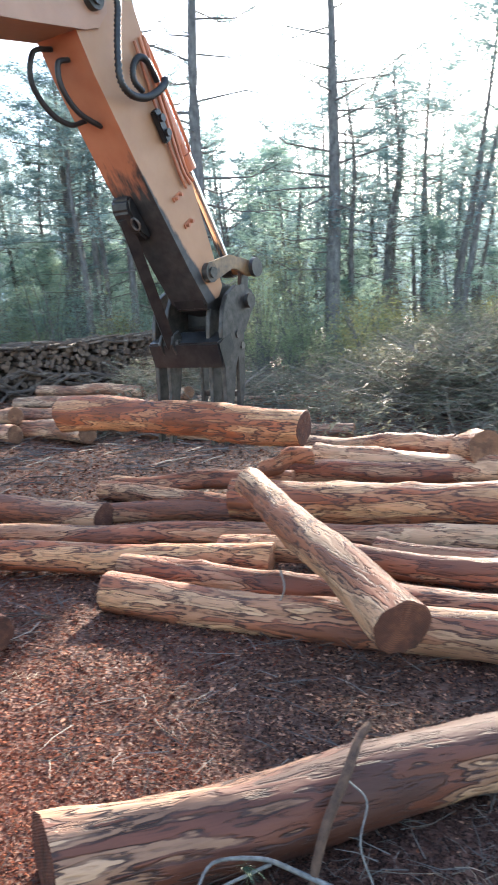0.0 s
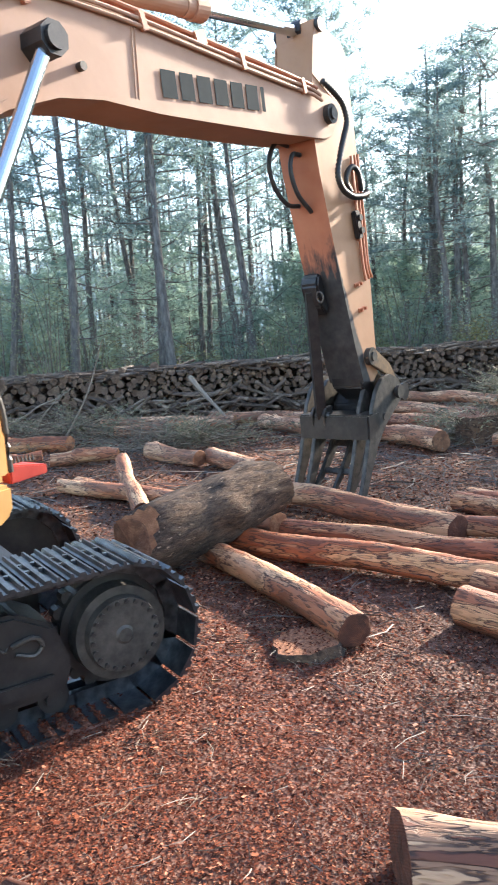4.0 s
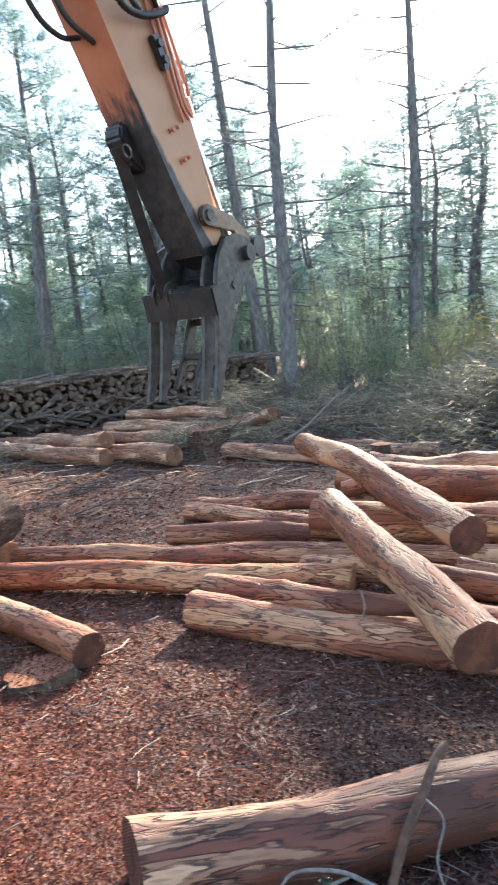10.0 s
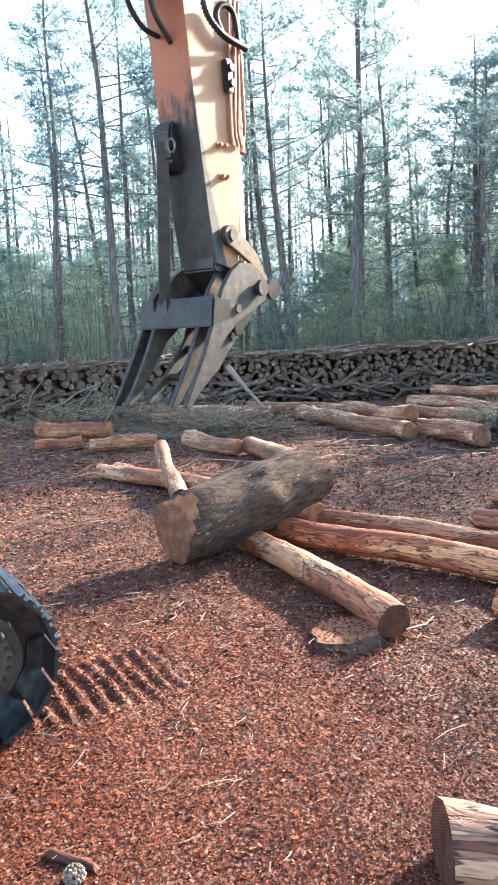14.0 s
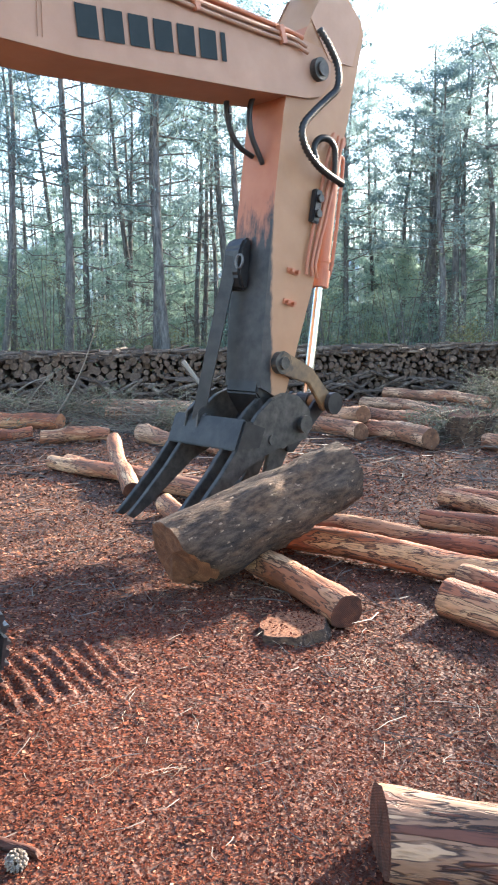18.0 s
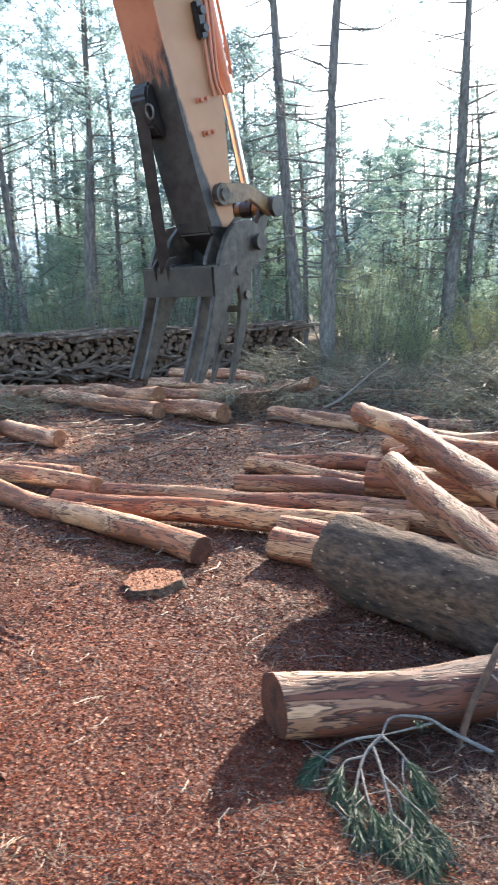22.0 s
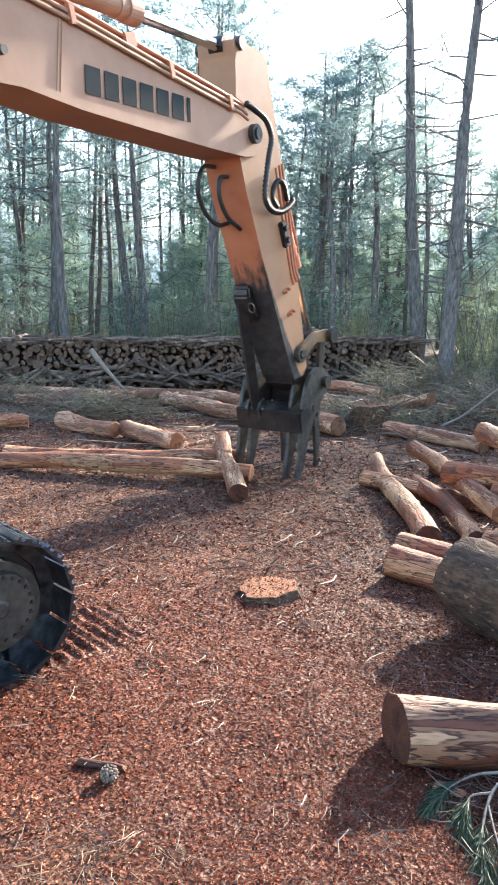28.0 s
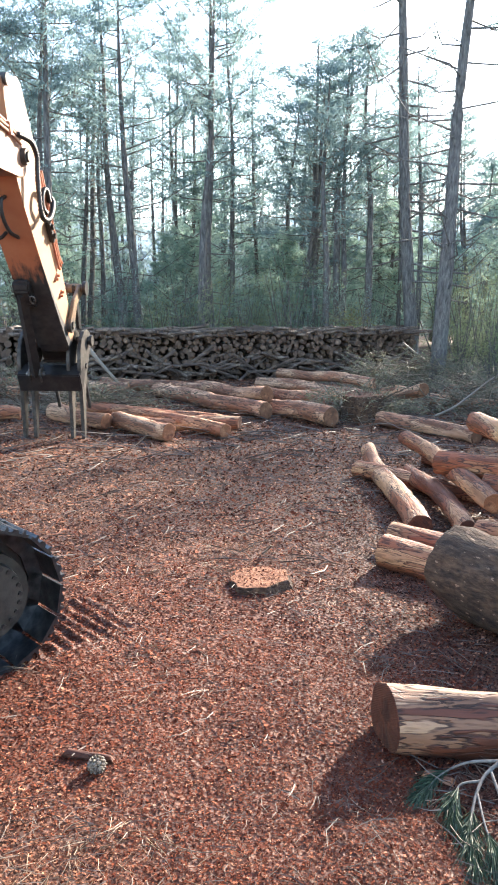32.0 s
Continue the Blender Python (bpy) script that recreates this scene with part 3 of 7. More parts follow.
# ---- excavator ----
BASE = (-3.187, 4.687)
HEADING = 38.75
FOOT_R, FOOT_Z, BOOM_L = 0.108, 2.715, 7.170
PIN_C = (3.88, 0.33)          # grapple pin, along and across the arm
SWING = [
    (0, 37.48, 23.55, -58.31),
    (0.5, 25.01, 23.57, -58.99),
    (1, 20.04, 23.39, -56.60),
    (1.5, 23.05, 24.21, -52.43),
    (2, 25.43, 25.88, -50.24),
    (2.5, 32.33, 26.38, -49.12),
    (3, 41.06, 26.22, -53.51),
    (3.5, 50.65, 24.23, -65.74),
    (4, 57.78, 20.19, -76.71),
    (4.5, 61.55, 20.34, -78.29),
    (6.5, 60.77, 20.87, -82.30),
    (7, 55.66, 23.33, -78.83),
    (7.5, 45.91, 25.70, -72.46),
    (8, 33.58, 28.95, -70.39),
    (8.5, 25.64, 30.90, -62.26),
    (9, 27.33, 32.70, -57.35),
    (9.5, 31.27, 35.99, -56.15),
    (10, 40.40, 34.89, -65.25),
    (10.5, 50.15, 36.32, -68.67),
    (11, 58.10, 36.81, -68.93),
    (11.5, 62.46, 37.60, -67.53),
    (12, 64.19, 35.52, -67.35),
    (12.5, 63.80, 35.90, -67.23),
    (13, 64.51, 35.94, -70.46),
    (13.5, 62.63, 36.04, -77.34),
    (14, 62.43, 34.80, -87.37),
    (14.5, 63.71, 29.15, -94.05),
    (16.5, 64.05, 20.17, -102.86),
    (17, 61.71, 19.67, -103.09),
    (17.5, 56.11, 19.49, -102.94),
    (18, 49.67, 20.33, -101.72),
    (18.5, 39.19, 20.77, -101.66),
    (19, 28.91, 21.48, -101.73),
    (19.5, 22.43, 23.87, -99.46),
    (20, 17.46, 26.50, -87.69),
    (20.5, 12.05, 28.73, -82.33),
    (21, 14.14, 30.18, -79.14),
    (21.5, 27.08, 35.79, -73.62),
    (22, 39.02, 35.94, -73.72),
    (22.5, 53.56, 31.34, -78.87),
    (23, 60.47, 28.02, -85.16),
    (23.5, 61.26, 25.61, -96.01),
    (24, 58.13, 20.93, -103.14),
    (24.5, 54.83, 20.49, -98.66),
    (25, 50.26, 20.90, -82.48),
    (25.5, 47.41, 19.82, -72.32),
    (27.5, 50.01, 16.09, -57.62),
    (28, 53.64, 17.35, -64.73),
    (28.5, 57.60, 18.73, -72.44),
    (29, 62.22, 19.24, -72.23),
    (29.5, 66.30, 18.02, -68.89),
    (30, 70.00, 16.88, -64.20),
    (30.5, 71.99, 16.42, -61.96),
    (31, 75.75, 16.04, -58.78),
    (31.5, 80.14, 15.60, -52.82),
    (32, 82.18, 15.37, -51.09),
]
BACKED = [(0, 0), (11.5, 0), (11.7, 0.13), (11.9, 0.35), (12.0, 0.47), (12.2, 0.70), (12.4, 0.91), (12.6, 1.08), (12.8, 1.21), (13.0, 1.29), (13.4, 1.33), (18.5, 1.32), (22, 1.14), (25, 1.14), (28, 1.09), (32, 1.09)]
CLAW = [(0, -25), (1.5, -25), (2.0, -14), (3.0, -30), (3.5, -44), (6.5, -44), (7, -36), (8, -34), (8.6, -28), (9.2, -25), (10, -40), (15, -39),
        (16.5, -26), (17.2, -20), (20.0, -20), (20.5, -12), (21.5, -12), (22.4, -25), (23.5, -35), (25, -20), (27.5, -12), (28, -9), (29, -5), (30, 0), (32, 2)]


def lerp(rows, t):
    return float(np.interp(t, [r[0] for r in rows], [r[1] for r in rows]))


def boom_pose(th, a):
    return pose(0, 0, 0, 0, 0, th) @ pose(FOOT_R, 0, FOOT_Z, 0, -a, 0)


def arm_pose(th, a, b):
    ar = radians(a)
    return pose(0, 0, 0, 0, 0, th) @ pose(FOOT_R + BOOM_L * math.cos(ar), 0, FOOT_Z + BOOM_L * math.sin(ar), 0, -b, 0)


def build_excavator():
    ex = tagged(empty("excavator"), "orange-yellow crawler excavator with a black log grapple", "excavator")
    P = {"ex": ex}
    turn = pose(0, 0, 0, 0, 0, HEADING) @ pose(0.395, 0.267, 0)      # tracks shifted off the slewing ring to fit the camera's view
    # undercarriage
    bm = bmesh.new()
    box(bm, -1.1, 1.1, -0.8, 0.8, 0.45, 0.95, 0.04)
    rod(bm, (0, 0, 0.9), (0, 0, 1.2), 0.62, seg=32)
    car = part("undercarriage", bm, M_GRIME, ex)
    car.matrix_basis = turn
    FRONT, REAR, RAD, W = 1.47, -2.3, 0.50, 0.8
    for side in (-1, 1):
        y0, y1 = (-1.58, -0.78) if side < 0 else (0.78, 1.58)
        yc = (y0 + y1) / 2
        bm = bmesh.new()
        prism(bm, [(-1.95, 0.22), (1.02, 0.22), (1.10, 0.42), (1.0, 0.72), (0.75, 0.86), (-1.7, 0.86), (-2.05, 0.6)], yc - 0.26, yc + 0.26, 0.03)
        box(bm, -1.5, 0.95, yc + side * 0.26, yc + side * 0.30, 0.30, 0.40, 0.008)
        fr = part("track_frame", bm, M_GRIME, ex, "oily black track side frame")
        fr.matrix_basis = turn
        # guard with coiled spring hook on the outer face
        bm = bmesh.new()
        ys = yc + side * 0.275
        tube(bm, [(-1.6 + 0.02 * i, ys + 0.02 * math.cos(i * 1.6), 0.55 + 0.02 * math.sin(i * 1.6) + 0.0009 * i) for i in range(115)], 0.008, 5)
        tube(bm, curve_pts([(0.70, ys, 0.66), (0.84, ys + side * 0.02, 0.69), (0.90, ys, 0.62), (0.84, ys, 0.56), (0.72, ys, 0.60)], 6), 0.017, 7)
        part("tension_spring", bm, M_STEEL, fr, "coiled steel spring and hook")
        # sprocket with bolted drive cover
        bm = bmesh.new()
        rod(bm, (FRONT, yc - 0.10, RAD + 0.03), (FRONT, yc + 0.10, RAD + 0.03), 0.40, seg=40)
        sp = part("sprocket", bm, M_GRIME, ex, "toothed drive sprocket")
        sp.matrix_basis = turn
        tooth = None
        for k in range(21):
            a = 2 * math.pi * k / 21
            if tooth is None:
                bm = bmesh.new()
                rod(bm, (0, -0.05, 0), (0, 0.05, 0), 0.045, seg=8)
                tooth = part("sprocket_tooth", bm, M_GRIME, sp)
                o = tooth
            else:
                o = new("sprocket_tooth", tooth.data)
                o.parent = sp
            o.matrix_basis = pose(FRONT + 0.41 * math.cos(a), yc, RAD + 0.03 + 0.41 * math.sin(a))
        bm = bmesh.new()
        rod(bm, (FRONT, yc + side * 0.05, RAD + 0.03), (FRONT, yc + side * 0.24, RAD + 0.03), 0.345, 0.335, 40)
        rod(bm, (FRONT, yc + side * 0.24, RAD + 0.03), (FRONT, yc + side * 0.30, RAD + 0.03), 0.275, 0.262, 40)
        rod(bm, (FRONT, yc + side * 0.30, RAD + 0.03), (FRONT, yc + side * 0.312, RAD + 0.03), 0.07, 0.05, seg=24)
        part("drive_cover", bm, M_STEEL, sp, "round bolted cover of the travel motor")
        bolt = None
        for k in range(22):
            a = 2 * math.pi * k / 22
            c = (FRONT + 0.238 * math.cos(a), yc + side * 0.295, RAD + 0.03 + 0.238 * math.sin(a))
            if bolt is None:
                bm = bmesh.new()
                rod(bm, (0, 0, 0), (0, side * 0.02, 0), 0.017, seg=6)
                bolt = part("bolt", bm, M_GRIME, sp)
                o = bolt
            else:
                o = new("bolt", bolt.data)
                o.parent = sp
            o.matrix_basis = pose(*c)
        # idler and rollers
        bm = bmesh.new()
        rod(bm, (REAR, yc - 0.12, RAD + 0.03), (REAR, yc + 0.12, RAD + 0.03), 0.40, seg=32)
        idl = part("idler_wheel", bm, M_GRIME, ex)
        idl.matrix_basis = turn
        for x in (-1.8, -1.4, -1.0, -0.6, -0.2, 0.2, 0.6, 0.95):
            bm = bmesh.new()
            rod(bm, (x, yc - 0.2, 0.20), (x, yc + 0.2, 0.20), 0.11, seg=18)
            rod(bm, (x, yc - 0.24, 0.20), (x, yc + 0.24, 0.20), 0.06, seg=12)
            ro = part("track_roller", bm, M_GRIME, ex)
            ro.matrix_basis = turn
        # shoes round the loop
        span = FRONT - REAR
        per = 2 * span + 2 * math.pi * RAD
        n = 46
        shoe = bmesh.new()
        pitch = per / n
        prism(shoe, [(-pitch * 0.46, 0.0), (pitch * 0.46, 0.0), (pitch * 0.46, 0.022), (pitch * 0.36, 0.024), (pitch * 0.33, 0.052), (pitch * 0.27, 0.052), (pitch * 0.24, 0.022),
                     (0.03, 0.022), (0.018, 0.046), (-0.018, 0.046), (-0.03, 0.022), (-pitch * 0.24, 0.022), (-pitch * 0.27, 0.052), (-pitch * 0.33, 0.052), (-pitch * 0.36, 0.024), (-pitch * 0.46, 0.022)], -W / 2, W / 2)
        for bx in (-0.05, 0.05):
            for by in (-0.09, 0.09):
                rod(shoe, (bx, by, 0.02), (bx, by, 0.05), 0.022, seg=6)
        for by in (-0.09, 0.09):
            box(shoe, -pitch * 0.55, pitch * 0.55, by - 0.03, by + 0.03, -0.11, 0.0)
        first = None
        for k in range(n):
            s = k * pitch
            if s < span:
                x, z, ang = REAR + s, 0.03 + 2 * RAD, 0.0
            elif s < span + math.pi * RAD:
                a = (s - span) / RAD
                x, z, ang = FRONT + RAD * math.sin(a), 0.03 + RAD + RAD * math.cos(a), math.degrees(a)
            elif s < 2 * span + math.pi * RAD:
                x, z, ang = FRONT - (s - span - math.pi * RAD), 0.03, 180.0
            else:
                a = (s - 2 * span - math.pi * RAD) / RAD
                x, z, ang = REAR - RAD * math.sin(a), 0.03 + RAD - RAD * math.cos(a), 180 + math.degrees(a)
            if first is None:
                first = part("track_shoe", shoe, M_TRACK, ex, "triple-grouser steel track shoe")
                o = first
            else:
                o = new("track_shoe", first.data)
                o.parent = ex
            o.matrix_basis = turn @ pose(x, yc, z, 0, ang, 0)
    # house
    bm = bmesh.new()
    prism(bm, [(-2.9, 1.30), (0.55, 1.30), (0.62, 1.36), (0.62, 1.48), (-2.9, 1.48)], -1.42, 1.42, 0.02)
    PANEL = pose(0.05, -0.26, 0)
    house = part("house", bm, M_GRIME, ex, "slewing deck of the machine")
    P["house"] = house
    bm = bmesh.new()
    prism(bm, [(-1.6, 1.49), (0.52, 1.49), (0.63, 1.56), (0.64, 1.74), (-1.6, 1.74)], -1.40, -0.62, 0.025)
    part("lower_side_panel", bm, M_YELLOW, house, "chipped yellow lower side panel").matrix_basis = PANEL
    bm = bmesh.new()
    prism(bm, [(-1.6, 1.76), (0.645, 1.76), (0.65, 2.08), (0.60, 2.26), (0.48, 2.36), (0.30, 2.40), (-1.6, 2.44)], -1.40, -0.62, 0.045)
    part("side_panel", bm, M_YELLOW, house, "rounded yellow side panel").matrix_basis = PANEL
    bm = bmesh.new()
    tube(bm, curve_pts([(-1.6, -1.30, 2.50), (0.25, -1.30, 2.46), (0.52, -1.30, 2.42), (0.68, -1.30, 2.25), (0.70, -1.30, 1.8)], 6), 0.022, 8)
    part("edge_trim", bm, M_RUBBER, house, "black rubber edge trim").matrix_basis = PANEL
    bm = bmesh.new()
    prism(bm, [(-3.1, 1.45), (-1.6, 1.45), (-1.6, 2.5), (-2.9, 2.45), (-3.25, 2.2)], -1.42, 1.42, 0.06)
    part("counterweight", bm, M_YELLOW, house, "yellow cast counterweight")
    bm = bmesh.new()
    prism(bm, [(-1.6, 1.5), (-0.35, 1.5), (-0.35, 2.45), (-1.6, 2.5)], -0.6, 0.55, 0.04)
    part("engine_hood", bm, M_YELLOW, house)
    bm = bmesh.new()
    prism(bm, [(-0.9, 1.5), (0.9, 1.5), (1.05, 2.2), (0.75, 3.0), (-0.7, 3.05), (-0.9, 2.8)], 0.60, 1.38, 0.05)
    part("cab", bm, M_YELLOW, house, "yellow operator cab shell")
    bm = bmesh.new()
    prism(bm, [(0.70, 1.72), (0.98, 1.74), (0.98, 1.80), (0.70, 1.84)], -1.30, -1.0, 0.008)
    part("step", bm, M_RED, house, "red painted step plate").matrix_basis = PANEL
    bm = bmesh.new()
    for i in range(9):
        rod(bm, (0.72 + i * 0.028, -1.2, 1.83), (0.72 + i * 0.028, -1.2, 1.87), 0.012, 0.003, 6)
    part("grip_teeth", bm, M_GRIME, house).matrix_basis = PANEL
    # boom foot brackets
    bm = bmesh.new()
    for y in (-0.42, 0.36):
        prism(bm, [(-0.5, 1.45), (0.95, 1.45), (0.95, 1.75), (0.3, 2.8), (0.0, 2.8), (-0.25, 2.5)], y, y + 0.06)
    part("boom_bracket", bm, M_CREAM, house)

    # boom: two side plates, top and underside, closed box
    low = [(-0.18, -0.05), (0.35, 0.10), (1.0, 0.55), (1.75, 0.88), (2.35, 0.98), (2.9, 0.97), (3.4, 0.86), (4.1, 0.60), (5.0, 0.32), (6.15, -0.03), (6.9, -0.24)]
    high = [(7.15, -0.27), (7.36, -0.16), (7.44, 0.02), (7.34, 0.20), (7.1, 0.31), (6.5, 0.55), (5.3, 1.02), (4.25, 1.43), (3.5, 1.72), (2.9, 1.86), (2.3, 1.84), (1.5, 1.52), (0.7, 0.88), (0.0, 0.24)]
    outline = low + high
    bm = bmesh.new()
    prism(bm, outline, -0.305, 0.305)
    boom = part("boom", bm, [M_CREAM], ex, "faded cream-orange box-section boom")
    P["boom"] = boom
    for sy in (-1, 1):
        bm = bmesh.new()
        prism(bm, low[1:] + [(7.0, -0.10), (6.0, 0.12), (4.1, 0.70), (3.3, 0.96), (2.4, 1.06), (1.6, 0.92), (0.5, 0.25)], min(sy * 0.306, sy * 0.318), max(sy * 0.306, sy * 0.318))
        part("lower_edge_plate", bm, M_CREAM, boom)
        bm = bmesh.new()
        rod(bm, (2.84, sy * 0.30, 1.38), (2.84, sy * 0.58, 1.38), 0.145, seg=8)
        rod(bm, (2.84, sy * 0.58, 1.38), (2.84, sy * 0.62, 1.38), 0.10, seg=18)
        part("cylinder_pin", bm, M_GRIME, boom, "oily pin boss of the boom cylinder")
        bm = bmesh.new()
        rod(bm, (7.176, sy * 0.30, 0), (7.176, sy * 0.38, 0), 0.12, seg=24)
        rod(bm, (7.176, sy * 0.38, 0), (7.176, sy * 0.41, 0), 0.075, seg=18)
        part("arm_pin", bm, M_STEEL, boom)
        bm = bmesh.new()
        rod(bm, (3.25, sy * 0.30, 1.16), (3.25, sy * 0.37, 1.16), 0.04, seg=10)
        part("grease_fitting", bm, M_STEEL, boom)
        bm = bmesh.new()
        for off in (0, 0.045):
            a, b = Vector((3.80 + off, sy * 0.309, 0.74)), Vector((4.08 + off, sy * 0.309, 1.44))
            tube(bm, [a, (a + b) / 2, b], 0.008, 5)
        part("weld_seam", bm, M_CREAM, boom)
    # maker's mark on both sides: seven plain bars, one for each sign
    for sy in (-1, 1):
        mark = empty("maker_mark")
        mark.parent = boom
        mark["label"] = "dark green maker's mark of seven plain bars"
        x = 0.0
        for wd in (0.235, 0.225, 0.235, 0.235, 0.230, 0.235, 0.085):
            bm = bmesh.new()
            prism(bm, [(x, 0.0), (x + wd - 0.02, 0.0), (x + wd - 0.02, 0.262), (x, 0.262)], -0.002, 0.002, 0.0015)
            part("bar", bm, M_LETTER, mark)
            x += wd + 0.040
        mark.matrix_basis = pose(4.193, sy * 0.3155, 0.742, 0, 15.4, 0)
    # hydraulic pipes along the top of the boom
    for k, y in enumerate((-0.27, -0.20, 0.20, 0.27)):
        bm = bmesh.new()
        tube(bm, curve_pts([(2.4, y, 1.93), (3.0, y, 1.92), (3.55, y, 1.78), (4.3, y, 1.50), (5.3, y, 1.09), (6.3, y, 0.69), (6.9, y, 0.44), (7.05, y * 1.15, 0.34)], 5), 0.026, 8)
        part("hydraulic_pipe", bm, M_ORANGE, boom, "orange painted hydraulic pipe")
    for k, dz in enumerate((0.05, 0.115)):
        bm = bmesh.new()
        y = -0.332
        tube(bm, curve_pts([(2.2, y, 1.86 - dz), (3.0, y, 1.87 - dz), (3.55, y, 1.72 - dz), (4.3, y, 1.44 - dz), (5.3, y, 1.03 - dz), (6.3, y, 0.63 - dz), (6.85, y, 0.42 - dz), (7.02, y - 0.03, 0.30 - dz)], 5), 0.022, 8)
        part("hydraulic_pipe", bm, M_CREAM, boom, "cream painted hydraulic pipe")
    for x, z in ((2.9, 1.78), (4.2, 1.42), (5.6, 0.86), (6.7, 0.42)):
        bm = bmesh.new()
        box(bm, x - 0.04, x + 0.04, -0.365, -0.306, z - 0.09, z + 0.09, 0.008)
        part("pipe_clamp", bm, M_ORANGE, boom)
    for x, z in ((3.35, 1.86), (5.05, 1.20)):
        bm = bmesh.new()
        box(bm, x - 0.09, x + 0.09, -0.31, -0.14, z - 0.10, z + 0.05, 0.01)
        part("pipe_clamp", bm, M_ORANGE, boom)
    bm = bmesh.new()
    for y in (-0.2, 0.14):
        prism(bm, [(2.45, 1.80), (3.25, 1.75), (2.98, 2.22), (2.84, 2.24)], y, y + 0.06)
    part("cylinder_lug", bm, M_CREAM, boom)

    # arm
    bm = bmesh.new()
    prof = [(-1.12, 0.07), (-1.11, 0.22), (-1.02, 0.31), (-0.86, 0.66), (-0.72, 0.74), (0.3, 0.66), (1.2, 0.55), (2.3, 0.42), (3.1, 0.28), (3.55, 0.20), (3.62, 0.05), (3.55, -0.22),
            (3.0, -0.28), (1.75, -0.358), (0.6, -0.40), (0.1, -0.37), (-0.4, -0.20), (-0.95, 0.02)]
    prism(bm, prof, -0.28, 0.28)
    bm.faces.ensure_lookup_table()
    bm.normal_update()
    for f_ in bm.faces:
        c = f_.calc_center_median()
        if abs(f_.normal.y) < 0.5 and f_.normal.z < -0.3 and c.x > -0.3:
            f_.material_index = 1
    arm = part("arm", bm, [M_ARM_SIDE, M_ARM_UNDER], ex, "cream-orange stick with a blackened lower end")
    P["arm"] = arm
    for sy in (-1, 1):
        y0, y1 = min(sy * 0.281, sy * 0.292), max(sy * 0.281, sy * 0.292)
        bm = bmesh.new()
        prism(bm, [(-1.05, 0.10), (-0.85, 0.60), (-0.72, 0.66), (-0.3, 0.60), (-0.2, 0.2), (-0.5, -0.18), (-0.9, -0.02)], y0, y1)
        part("side_plate", bm, M_CREAM, arm)
        bm = bmesh.new()
        rod(bm, (-1.05, sy * 0.24, 0.16), (-1.05, sy * 0.34, 0.16), 0.085, seg=20)
        part("cylinder_pin", bm, M_STEEL, arm)
        for s in (2.21, 2.56):
            bm = bmesh.new()
            box(bm, s - 0.03, s + 0.03, min(sy * 0.28, sy * 0.30), max(sy * 0.28, sy * 0.30), -0.04, 0.14, 0.004)
            for zz in (0.0, 0.10):
                rod(bm, (s, sy * 0.30, zz), (s, sy * 0.345, zz), 0.022, seg=8)
            part("pipe_bracket", bm, M_ORANGE, arm)
        bm = bmesh.new()
        rod(bm, (3.24, sy * 0.27, 0.02), (3.24, sy * 0.36, 0.02), 0.125, seg=24)
        rod(bm, (3.24, sy * 0.36, 0.02), (3.24, sy * 0.39, 0.02), 0.07, seg=16)
        part("link_pin", bm, M_STEEL, arm, "greasy link pin boss")
        # pipes down the arm
        for k, n0 in enumerate((0.30, 0.40, 0.48)):
            bm = bmesh.new()
            y = sy * 0.315
            tube(bm, curve_pts([(0.55, y, n0 + 0.10), (0.9, y, n0 + 0.05), (1.5, y, n0 - 0.02), (2.0, y, n0 - 0.06 - 0.02 * k), (2.2, y, n0 - 0.05)], 5), 0.02, 7)
            part("hydraulic_pipe", bm, M_ORANGE, arm)
        bm = bmesh.new()
        box(bm, 1.25, 1.62, min(sy * 0.29, sy * 0.37), max(sy * 0.29, sy * 0.37), 0.18, 0.30, 0.015)
        rod(bm, (1.35, sy * 0.36, 0.24), (1.35, sy * 0.41, 0.24), 0.045, seg=10)
        rod(bm, (1.52, sy * 0.36, 0.24), (1.52, sy * 0.41, 0.24), 0.045, seg=10)
        part("valve_block", bm, M_GRIME, arm, "black hydraulic valve block")
    # ribbed hoses at the boom tip
    for ctrl, r in ((((-0.40, -0.36, -0.10), (-0.26, -0.40, 0.06), (-0.10, -0.42, 0.21), (0.12, -0.43, 0.24), (0.30, -0.43, 0.10), (0.50, -0.44, -0.08), (0.74, -0.46, -0.26), (0.92, -0.46, -0.20), (1.04, -0.46, 0.0), (1.08, -0.44, 0.25), (1.08, -0.40, 0.50), (1.06, -0.34, 0.62)), 0.036),
                    (((1.0, -0.41, 0.08), (0.86, -0.40, 0.02), (0.74, -0.40, 0.09), (0.69, -0.40, 0.24), (0.76, -0.40, 0.36), (0.92, -0.38, 0.42), (1.02, -0.36, 0.45)), 0.032)):
        pts = curve_pts(ctrl, 10)
        bm = bmesh.new()
        tube(bm, pts, [r * (1.25 if i % 2 else 0.78) for i in range(len(pts))], 10)
        part("ribbed_hose", bm, M_RUBBER, arm, "black ribbed hydraulic hose", True)
    for ctrl in (((0.26, 0.12, -0.40), (0.20, 0.14, -0.64), (0.42, 0.17, -0.82), (0.74, 0.17, -0.78), (0.96, 0.14, -0.62), (1.02, 0.12, -0.40)),
                 ((0.40, -0.04, -0.40), (0.38, -0.02, -0.55), (0.58, -0.02, -0.65), (0.86, -0.03, -0.60), (1.12, -0.04, -0.38))):
        bm = bmesh.new()
        tube(bm, curve_pts(ctrl, 8), 0.03, 8)
        part("loop_hose", bm, M_RUBBER, arm, "drooping black hose loop", True)
    # strut that holds the fixed claw, with its upper lug and shackle
    bm = bmesh.new()
